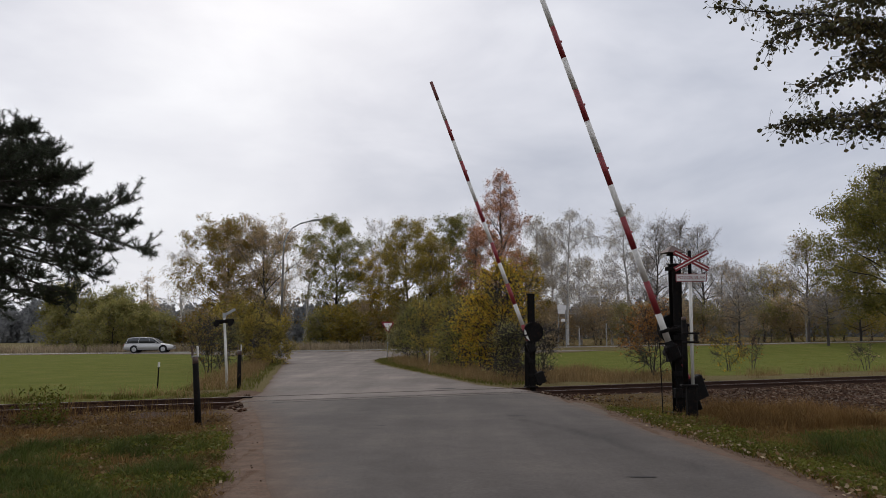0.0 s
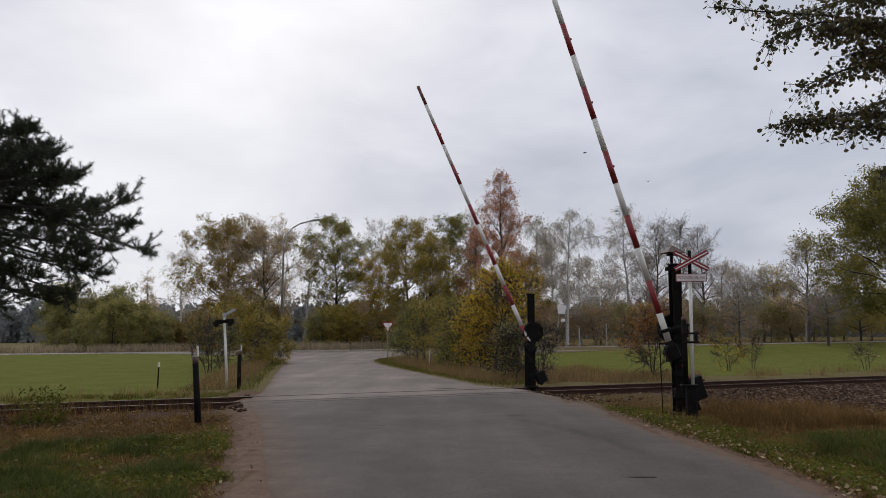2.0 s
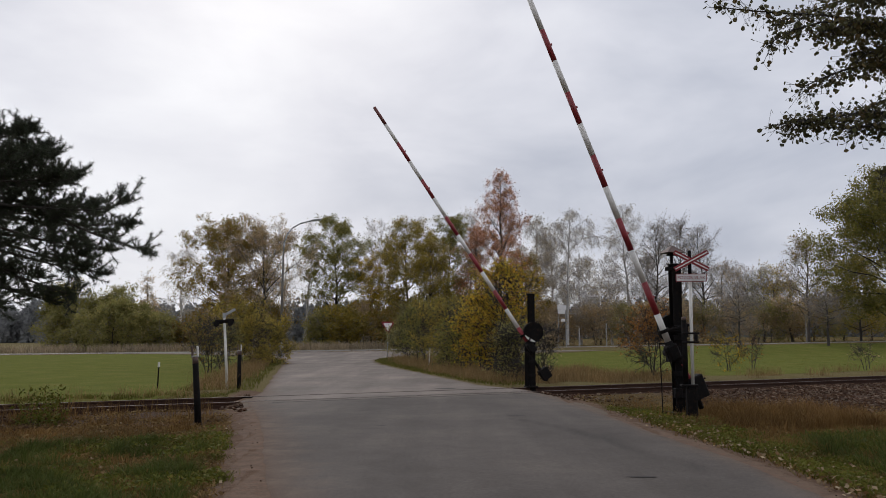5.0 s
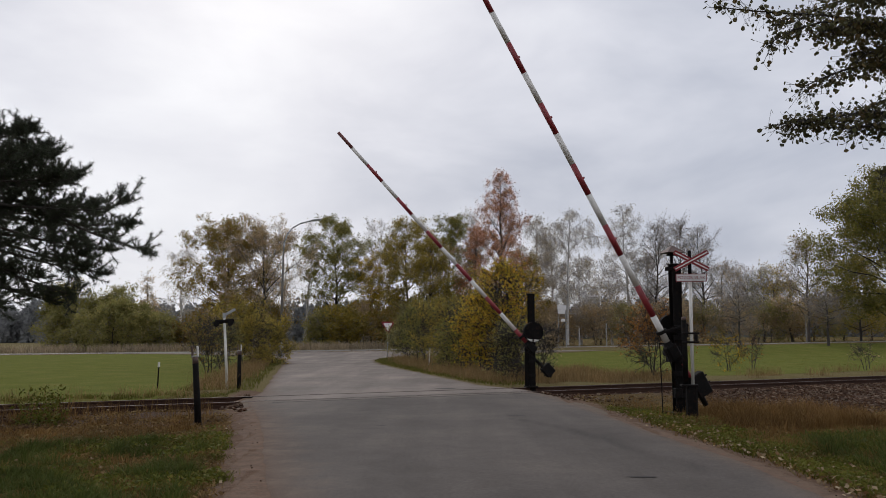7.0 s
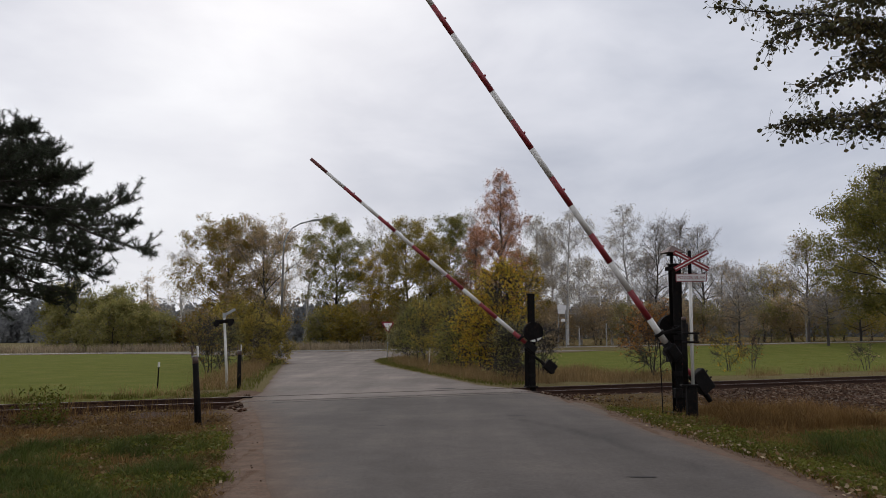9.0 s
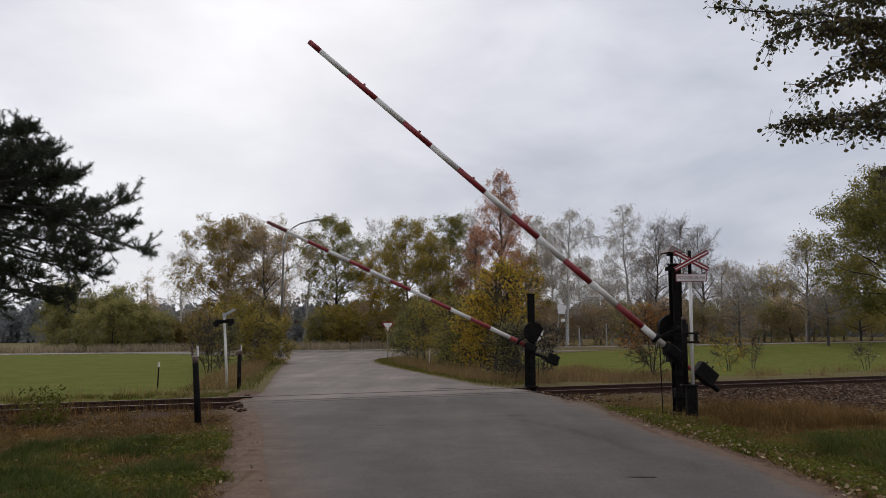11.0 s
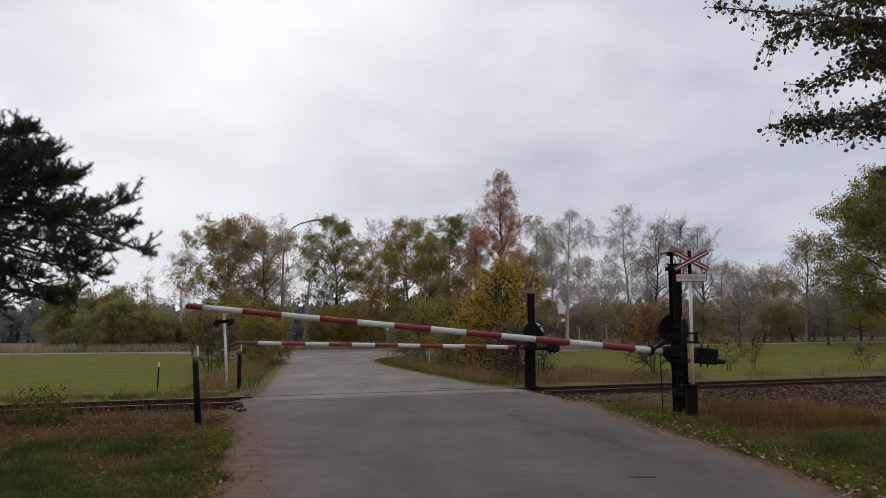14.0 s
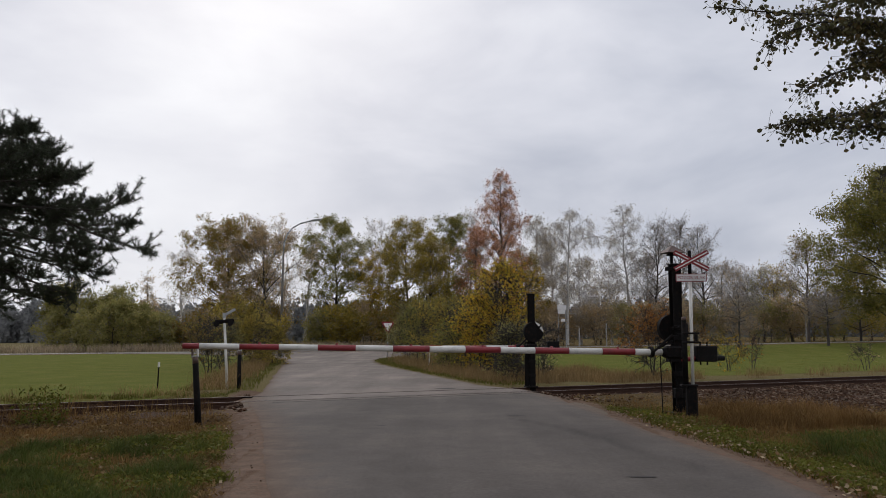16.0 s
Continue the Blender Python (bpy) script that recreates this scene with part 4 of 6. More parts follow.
def bird():
    b = thing("bird", pose(0, 0, 0), "small grey bird in flight over the crossing", "bird", "birds in flight")
    bm = bmesh.new()
    bmesh.ops.create_uvsphere(bm, u_segments=12, v_segments=8, radius=1.0, matrix=Matrix.LocRotScale((0, 0, 0), None, (0.11, 0.04, 0.04)))
    part("body", bm, M_FEATHER, b, "", True)
    bm = bmesh.new()
    bmesh.ops.create_uvsphere(bm, u_segments=8, v_segments=6, radius=0.032, matrix=Matrix.Translation((0.12, 0, 0.012)))
    part("head", bm, M_FEATHER, b, "", True)
    part("tail", add_prism(bmesh.new(), [(-0.19, -0.004), (-0.09, -0.006), (-0.09, 0.006), (-0.19, 0.002)], -0.025, 0.025), M_FEATHER, b)
    for sy in (-1, 1):
        bm = bmesh.new()
        top = [bm.verts.new(p) for p in ((0.05, sy * 0.03, 0.012), (0.055, sy * 0.12, 0.05), (-0.03, sy * 0.24, 0.075), (-0.055, sy * 0.12, 0.045), (-0.04, sy * 0.03, 0.01))]
        bm.faces.new(top)
        ex = bmesh.ops.extrude_face_region(bm, geom=bm.faces[:])
        for v in ex["geom"]:
            if isinstance(v, bmesh.types.BMVert):
                v.co.z -= 0.006
        bmesh.ops.recalc_face_normals(bm, faces=bm.faces)
        part("wing", bm, M_FEATHER, b)
    return b


birds = [bird(), bird()]
for b in birds:
    b.scale = (0.6, 0.6, 0.6)


# ---- plants: tapered tubes for wood, single small blades for leaves ----
UP = np.array((0.0, 0.0, 1.0))


def tubes(segs, sides):
    """Tapered tubes along segments (x0 y0 z0 x1 y1 z1 r0 r1)."""
    s = np.array(segs, float)
    p0, p1, r0, r1 = s[:, 0:3], s[:, 3:6], s[:, 6], s[:, 7]
    d = p1 - p0
    d /= np.linalg.norm(d, axis=1)[:, None] + 1e-9
    ref = np.where(np.abs(d[:, 2:3]) > 0.9, np.array([[1.0, 0, 0]]), UP[None])
    a = np.cross(d, ref)
    a /= np.linalg.norm(a, axis=1)[:, None] + 1e-9
    b = np.cross(d, a)
    ang = np.arange(sides) * 2 * math.pi / sides
    ring = np.cos(ang)[None, :, None] * a[:, None] + np.sin(ang)[None, :, None] * b[:, None]
    v = np.concatenate([p0[:, None] + ring * r0[:, None, None], p1[:, None] + ring * r1[:, None, None]], axis=1)
    k = np.arange(sides)
    f = np.stack([k, (k + 1) % sides, sides + (k + 1) % sides, sides + k], axis=1)
    F = f[None] + (np.arange(len(s)) * 2 * sides)[:, None, None]
    return v.reshape(-1, 3), F.reshape(-1, 4)


def fast_mesh(name, V, F, mats, index=None, smooth=False):
    me = bpy.data.meshes.new(name)
    n, k = F.shape
    me.vertices.add(len(V))
    me.vertices.foreach_set("co", np.ascontiguousarray(V, dtype=np.float32).ravel())
    me.loops.add(n * k)
    me.loops.foreach_set("vertex_index", np.ascontiguousarray(F, dtype=np.int32).ravel())
    me.polygons.add(n)
    me.polygons.foreach_set("loop_start", np.arange(0, n * k, k, dtype=np.int32))
    me.polygons.foreach_set("loop_total", np.full(n, k, dtype=np.int32))
    for m in mats if isinstance(mats, (list, tuple)) else [mats]:
        me.materials.append(m)
    if index is not None:
        me.polygons.foreach_set("material_index", np.ascontiguousarray(index, dtype=np.int32))
    if smooth:
        me.polygons.foreach_set("use_smooth", np.ones(n, dtype=bool))
    me.update(calc_edges=True)
    return me


def leaf_cards(g, pts, size, flat=0.0, aspect=0.62):
    """Pointed leaves: a kite of four corners, turned at random."""
    n = len(pts)
    a = g.normal(size=(n, 3))
    a[:, 2] *= 1 - flat
    a /= np.linalg.norm(a, axis=1)[:, None]
    r = g.normal(size=(n, 3))
    b = np.cross(a, r)
    b /= np.linalg.norm(b, axis=1)[:, None] + 1e-9
    s = g.uniform(size[0], size[1], (n, 1))
    a, b = a * s * 0.5, b * s * 0.5 * aspect
    V = np.stack([pts - a, pts + b + a * 0.1, pts + a, pts - b + a * 0.1], axis=1).reshape(-1, 3)
    F = np.arange(4 * n).reshape(n, 4)
    return V, F


SHAPES = {
    "round": lambda t: min(1.0, 0.72 + 1.2 * t) * (1 - t ** 3) ** 0.6,
    "oval": lambda t: min(1.0, 0.6 + 1.4 * t) * (1 - t ** 2.4) ** 0.75,
    "cone": lambda t: (1 - t) ** 0.75 * min(1.0, 0.45 + 2.2 * t),
    "vase": lambda t: min(1.0, 0.35 + 0.9 * t) * (1 - max(0.0, t - 0.8) * 3.2),
}


def grow(seed, H, R, base=0.2, shape="round", limbs=26, subs=6, twigs=4, up=0.75, droop=0.0, twig_len=0.7, stems=1, thick=1.0):
    """The wood of a tree as two lists of segments, and the points where leaves may sit."""
    g = np.random.default_rng(seed)
    wood, fine, tips = [], [], []
    for stem in range(stems):
        n = 9
        lean = g.normal(size=2) * (0.02 if stems == 1 else 0.16) * H
        off = g.normal(size=2) * (0 if stems == 1 else 0.12 * R)
        top = H * (1.0 if stem == 0 else g.uniform(0.7, 0.97))
        zs = np.linspace(-0.15, top * 0.97, n)
        wob = np.cumsum(g.normal(size=(n, 2)) * H * 0.008, axis=0)
        tp = np.column_stack([off[0] + lean[0] * (zs / H) + wob[:, 0], off[1] + lean[1] * (zs / H) + wob[:, 1], zs])
        tr = (0.013 * H + 0.02) * thick * (1 - np.linspace(0, 1, n) * 0.93) / math.sqrt(stems)
        for k in range(n - 1):
            wood.append((*tp[k], *tp[k + 1], tr[k], tr[k + 1]))
        per = max(3, limbs // stems)
        for i in range(per):
            tt = (i + g.uniform(0.1, 0.9)) / per
            t = base + (0.97 - base) * tt
            z = t * top
            p = np.array([np.interp(z, tp[:, 2], tp[:, 0]), np.interp(z, tp[:, 2], tp[:, 1]), z])
            rr = float(np.interp(z, zs, tr))
            env = 1.12 * R * SHAPES[shape](tt) * g.uniform(0.7, 1.12)
            az = i * 2.4 + g.uniform(-0.5, 0.5) + stem
            el = up - 0.3 + 0.6 * tt + g.uniform(-0.25, 0.25)
            L = min(env / max(math.cos(el), 0.4), max(0.4, (H - z) / max(0.25, math.sin(el))))
            d = np.array([math.cos(az) * math.cos(el), math.sin(az) * math.cos(el), math.sin(el)])
            m = 5
            pts = [p]
            dd = d.copy()
            for k in range(m - 1):
                dd = dd + g.normal(size=3) * 0.16 + UP * (0.0 - droop * 0.25)
                dd /= np.linalg.norm(dd)
                pts.append(pts[-1] + dd * L / (m - 1))
            pts = np.array(pts)
            lr = np.linspace(min(rr * 0.6, 0.022 * L + 0.012), 0.008, m)
            for k in range(m - 1):
                wood.append((*pts[k], *pts[k + 1], lr[k], lr[k + 1]))
            for j in range(max(2, int(subs * 1.55 * L / (1.25 * R)))):
                u = g.uniform(0.2, 1.0) * (m - 1)
                k = min(m - 2, int(u))
                q = pts[k] + (pts[k + 1] - pts[k]) * (u - k)
                sd = (pts[k + 1] - pts[k]) / (L / (m - 1)) * 0.5 + g.normal(size=3) * 0.55 + UP * (0.05 - droop * 0.5)
                sd /= np.linalg.norm(sd)
                L2 = L * g.uniform(0.25, 0.5) * (1.15 - 0.12 * u) + 0.15
                q2 = q + sd * L2 * 0.5
                sd2 = sd + g.normal(size=3) * 0.25 - UP * droop * 0.5
                q3 = q2 + sd2 / np.linalg.norm(sd2) * L2 * 0.5
                sr = 0.006 + 0.006 * L2
                fine.append((*q, *q2, sr, sr * 0.7))
                fine.append((*q2, *q3, sr * 0.7, sr * 0.45))
                for w in range(twigs + 2):
                    f = g.uniform(0.2, 1.0)
                    o = q + (q2 - q) * f * 2 if f < 0.5 else q2 + (q3 - q2) * (f - 0.5) * 2
                    td = sd * 0.5 + g.normal(size=3) * 0.55 + UP * (0.0 - droop * 1.5)
                    td /= np.linalg.norm(td)
                    L3 = twig_len * g.uniform(0.5, 1.2)
                    e = o + td * L3
                    fine.append((*o, *e, 0.0075, 0.0035))
                    tips.append(o + td * L3 * 0.55)
                    tips.append(e)
    return wood, fine, np.array(tips)


def tree(name, label, category, x, y, seed, wood_mats, leaves=None, n_leaves=0, size=(0.12, 0.24), scatter=0.20, group="", fine_scale=1.0, clump=True, **shape):
    z = ground_z(x, y) - 0.03
    t = thing(name, pose(x, y, z), label, category, group)
    wood, fine, tips = grow(seed, **shape)
    V, F = tubes(wood, 6)
    trunk = under(new("trunk", fast_mesh("trunk", V, F, wood_mats[0], smooth=True)), t)
    if shape.get("stems", 1) > 1:
        tagged(trunk, kind="stuff")
    fs = np.array(fine)
    fs[:, 6:] *= fine_scale
    V, F = tubes(fs, 3)
    # near trees take dark twigs, without the haze tone put into M_TWIG
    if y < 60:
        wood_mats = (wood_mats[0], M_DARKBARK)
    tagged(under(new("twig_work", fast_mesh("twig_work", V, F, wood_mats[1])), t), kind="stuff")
    n_leaves = int(n_leaves * (3.0 if y > 60 else 1.6))
    if n_leaves:
        g = np.random.default_rng(seed + 1000)
        if clump:
            full = [p for p in tips if noise.noise((p[0] * 0.75 + seed, p[1] * 0.75, p[2] * 0.75)) > -0.26]
            tips = np.array(full) if len(full) > 40 else tips
        pts = tips[g.integers(0, len(tips), n_leaves)] + g.normal(size=(n_leaves, 3)) * scatter
        pts[:, 2] = np.maximum(pts[:, 2], 0.05)
        V, F = leaf_cards(g, pts, (size[0] * 0.9, size[1] * 0.9))
        tagged(under(new("crown", fast_mesh("crown", V, F, leaves)), t), kind="stuff")
    return t


# k above 1 lifts belt leaf colours, partly standing in for distance haze
L_OAK = leafy("brown_green_leaves", [(0.204, 0.162, 0.050), (0.273, 0.162, 0.050), (0.178, 0.185, 0.050), (0.342, 0.196, 0.066)], k=1.2)
L_GREEN = leafy("dull_green_leaves", [(0.138, 0.146, 0.050), (0.190, 0.186, 0.055), (0.240, 0.195, 0.060), (0.118, 0.128, 0.047)], k=1.25)
L_YELLOW = leafy("yellow_green_leaves", [(0.320, 0.255, 0.060), (0.215, 0.195, 0.056), (0.390, 0.275, 0.062), (0.270, 0.225, 0.060)], k=1.15)
L_GOLD = leafy("golden_orange_leaves", [(0.42, 0.285, 0.030), (0.30, 0.25, 0.035), (0.40, 0.22, 0.035), (0.24, 0.22, 0.035)], k=1.45)
L_RUST = leafy("russet_leaves", [(0.435, 0.199, 0.107), (0.580, 0.279, 0.166), (0.347, 0.160, 0.083), (0.492, 0.294, 0.143)])
L_ORANGE = leafy("orange_brown_leaves", [(0.40, 0.175, 0.055), (0.30, 0.145, 0.050), (0.46, 0.225, 0.075), (0.26, 0.155, 0.055)])
L_BIRCH = leafy("sparse_birch_leaves", [(0.56, 0.48, 0.33), (0.47, 0.40, 0.27), (0.64, 0.56, 0.42), (0.40, 0.34, 0.22)])
L_OLIVE = leafy("olive_willow_leaves", [(0.192, 0.188, 0.070), (0.246, 0.224, 0.084), (0.158, 0.160, 0.062), (0.280, 0.236, 0.098)], k=1.45)
L_GREY = leafy("grey_green_shrub_leaves", [(0.215, 0.206, 0.100), (0.313, 0.265, 0.130), (0.197, 0.206, 0.085), (0.392, 0.301, 0.144)], k=1.2)
L_BROWN = leafy("dull_brown_leaves", [(0.38, 0.29, 0.19), (0.47, 0.34, 0.20), (0.33, 0.28, 0.18), (0.54, 0.41, 0.24)], k=1.15)
L_ALDER = leafy("dark_alder_leaves", [(0.048, 0.051, 0.024), (0.068, 0.061, 0.031), (0.041, 0.044, 0.024), (0.093, 0.068, 0.034)], 0.5, 0.2, 1.9)
L_NEEDLE = leafy("dark_pine_needles", [(0.040, 0.054, 0.034), (0.056, 0.068, 0.042), (0.036, 0.048, 0.032), (0.074, 0.074, 0.048)], 0.5, 0.12)
# Mist over the far woods is painted in as a pale blue-grey.
L_FAR = leafy("haze_grey_far_leaves", [(0.25, 0.26, 0.275), (0.265, 0.275, 0.29), (0.24, 0.25, 0.265), (0.275, 0.285, 0.295)], 0.9, 0.5)

BARKS, DARKS, BIRCHES, BARES = (M_BARK, M_TWIG), (M_DARKBARK, M_TWIG), (M_BIRCH, M_BIRCHTWIG), (M_DARKBARK, M_TWIG)


def at(u, depth):
    """Sideways metres for a bearing at that depth."""
    return (u - 784) / 1350 * depth


BELT = "trees beyond the main road"
# the belt of trees beyond the main road, from west to east
tree("birch", "bare pale birch with thin hanging twigs", "tree", at(322, 108), 108, 21, BIRCHES, L_BIRCH, 900, (0.12, 0.2), group=BELT, H=15.0, R=2.6, base=0.25, shape="oval", limbs=24, subs=7, twigs=5, droop=0.7, fine_scale=1.6)
tree("oak", "broad oak with browning autumn leaves", "tree", at(398, 93), 93, 22, DARKS, L_OAK, 12000, (0.14, 0.3), group=BELT, H=14.7, R=5.5, base=0.14, shape="round", limbs=36, subs=7, twigs=5, up=0.6, twig_len=0.8)
tree("oak", "brown half-bare oak with dense branches", "tree", at(462, 91), 91, 23, DARKS, L_BROWN, 6500, (0.13, 0.26), group=BELT, H=14.3, R=4.4, base=0.12, shape="round", limbs=34, subs=7, twigs=5, up=0.75, fine_scale=1.5)
tree("birch", "slender leafless birch in the belt", "tree", at(541, 100), 100, 24, BIRCHES, L_BIRCH, 500, (0.12, 0.2), group=BELT, H=16.6, R=2.2, base=0.3, shape="oval", limbs=22, subs=6, twigs=5, droop=0.4, fine_scale=1.4)
tree("birch", "slender leafless birch in the belt", "tree", at(496, 106), 106, 25, BIRCHES, L_BIRCH, 400, (0.12, 0.2), group=BELT, H=16.0, R=2.0, base=0.3, shape="oval", limbs=20, subs=6, twigs=5, droop=0.4, fine_scale=1.4)
tree("oak", "oak with dark limbs and dull green leaves", "tree", at(594, 96), 96, 26, DARKS, L_GREEN, 7500, (0.14, 0.3), group=BELT, H=16.2, R=3.9, base=0.2, shape="round", limbs=30, subs=7, twigs=5, up=0.6)
tree("birch", "leafless birch with fan-shaped twigs", "tree", at(672, 106), 106, 27, BIRCHES, L_BIRCH, 300, (0.12, 0.2), group=BELT, H=17.2, R=2.6, base=0.35, shape="vase", limbs=22, subs=6, twigs=5, up=0.9, fine_scale=1.5)
tree("maple", "tree with gold patches in its brown crown", "tree", at(658, 94), 94, 28, DARKS, L_GOLD, 2600, (0.14, 0.28), group=BELT, H=10.5, R=2.4, base=0.2, shape="round", limbs=24, subs=6, twigs=5)
tree("maple", "tall tree with yellow-green autumn leaves", "tree", at(722, 92), 92, 29, DARKS, L_YELLOW, 6500, (0.14, 0.28), group=BELT, H=15.4, R=3.2, base=0.15, shape="oval", limbs=30, subs=7, twigs=5, up=0.8)
tree("maple", "tall tree with dull green leaves", "tree", at(790, 94), 94, 30, DARKS, L_GREEN, 7500, (0.14, 0.28), group=BELT, H=16.0, R=3.0, base=0.12, shape="oval", limbs=30, subs=7, twigs=5, up=0.8)
tree("maple", "tree with browning yellow leaves", "tree", at(756, 88), 88, 31, DARKS, L_YELLOW, 4500, (0.14, 0.28), group=BELT, H=12.0, R=3.0, base=0.1, shape="round", limbs=26, subs=7, twigs=5, up=0.8)
tree("aspen", "bare grey aspen with upright twigs", "tree", at(832, 100), 100, 32, BARKS, L_BIRCH, 600, (0.12, 0.2), group=BELT, H=17.6, R=2.4, base=0.3, shape="oval", limbs=24, subs=7, twigs=5, up=0.9, fine_scale=1.5)
tree("aspen", "tall russet aspen with thinning leaves", "tree", at(886, 86), 86, 33, BARKS, L_RUST, 6800, (0.12, 0.24), 0.18, group=BELT, H=19.8, R=3.6, base=0.12, shape="cone", limbs=46, subs=7, twigs=4, up=0.85)
tree("aspen", "russet half-bare aspen beside a taller one", "tree", at(840, 90), 90, 34, BARKS, L_RUST, 3000, (0.12, 0.24), 0.18, group=BELT, H=14.5, R=2.4, base=0.12, shape="cone", limbs=34, subs=7, twigs=4, up=0.95)
tree("oak", "low oak with brownish leaves", "tree", at(925, 90), 90, 35, DARKS, L_OAK, 3500, (0.14, 0.26), group=BELT, H=11.0, R=2.4, base=0.1, shape="round", limbs=24, subs=6, twigs=5)
for k, (u, d, h, r) in enumerate(((958, 97, 17.0, 1.9), (985, 99, 15.5, 1.8), (1006, 94, 17.0, 2.4), (1030, 99, 12.0, 2.0))):
    tree("birch", "pale birch with drooping thin twigs and few leaves", "tree", at(u, d), d, 40 + k, BIRCHES, L_BIRCH, 2600, (0.10, 0.17), 0.32, group=BELT, H=h, R=r, base=0.2, shape="oval", limbs=30, subs=8, twigs=6, up=0.9, droop=0.9, fine_scale=1.5)
tree("birch", "narrow pale birch with thin bare twigs", "tree", at(1108, 108), 108, 50, BIRCHES, L_BIRCH, 2200, (0.10, 0.17), 0.32, group=BELT, H=20.0, R=2.3, base=0.25, shape="oval", limbs=34, subs=8, twigs=6, up=0.9, droop=0.5, fine_scale=1.5)
tree("birch", "low pale birch with bare twigs", "tree", at(1082, 104), 104, 51, BIRCHES, L_BIRCH, 1200, (0.10, 0.17), 0.32, group=BELT, H=12.5, R=2.2, base=0.2, shape="oval", limbs=28, subs=7, twigs=6, up=0.9, droop=0.5, fine_scale=1.5)
for k, (u, d, h, r) in enumerate(((1165, 101, 15.6, 2.6), (1204, 104, 16.8, 2.8), (1242, 102, 15.8, 2.6), (1140, 110, 12.5, 2.6))):
    tree("ash", "tall leafless tree with upright grey branches", "tree", at(u, d), d, 52 + k, BARES, L_BROWN, 350, (0.10, 0.2), group=BELT, H=h, R=r, base=0.18, shape="oval", limbs=36, subs=8, twigs=5, up=0.85, twig_len=0.9, fine_scale=1.5)
for k, (u, d, h, r, mat, n) in enumerate(((1278, 112, 11.0, 3.2, L_BROWN, 700), (1300, 116, 11.5, 3.0, L_BROWN, 600), (1325, 112, 10.0, 3.2, L_BROWN, 700), (1348, 110, 9.8, 2.8, L_OLIVE, 1300), (1372, 108, 10.2, 2.6, L_GOLD, 1100), (1400, 112, 8.8, 2.6, L_YELLOW, 1200), (1062, 112, 9.0, 3.0, L_BROWN, 500))):
    tree("field_maple", "half-bare small tree in the roadside row", "tree", at(u, d), d, 60 + k, BARES, mat, n, (0.12, 0.24), group=BELT, H=h, R=r, base=0.12, shape="round", limbs=30, subs=7, twigs=5, up=0.7, twig_len=0.8, fine_scale=1.5)
tree("maple", "slender tree with thinning green leaves", "tree", at(1424, 92), 92, 70, BARKS, L_OAK, 1300, (0.12, 0.26), group=BELT, H=12.0, R=2.6, base=0.2, shape="oval", limbs=30, subs=7, twigs=5, up=0.9, fine_scale=1.4)
tree("maple", "large green maple turning yellow", "tree", at(1575, 79), 79, 71, DARKS, L_GREEN, 20000, (0.16, 0.32), 0.32, group=BELT, H=16.8, R=6.2, base=0.12, shape="oval", limbs=44, subs=8, twigs=5, up=0.7)
tree("maple", "green maple with yellowing leaves", "tree", at(1520, 90), 90, 72, DARKS, L_YELLOW, 4200, (0.14, 0.28), group=BELT, H=9.6, R=3.0, base=0.1, shape="round", limbs=28, subs=7, twigs=5, up=0.7)
# low apple trees on the bank of the main road
for k, (u, d, h, r) in enumerate(((1306, 76, 5.4, 3.0), (1460, 78, 5.2, 3.2))):
    tree("apple_tree", "old bare apple tree with a dark twisted crown", "tree", at(u, d), d, 80 + k, (M_DARKBARK, M_TWIG), L_BROWN, 300, (0.08, 0.16), group="apple trees on the bank", H=h, R=r, base=0.42, shape="vase", limbs=26, subs=9, twigs=6, up=0.45, thick=1.7, fine_scale=2.0)

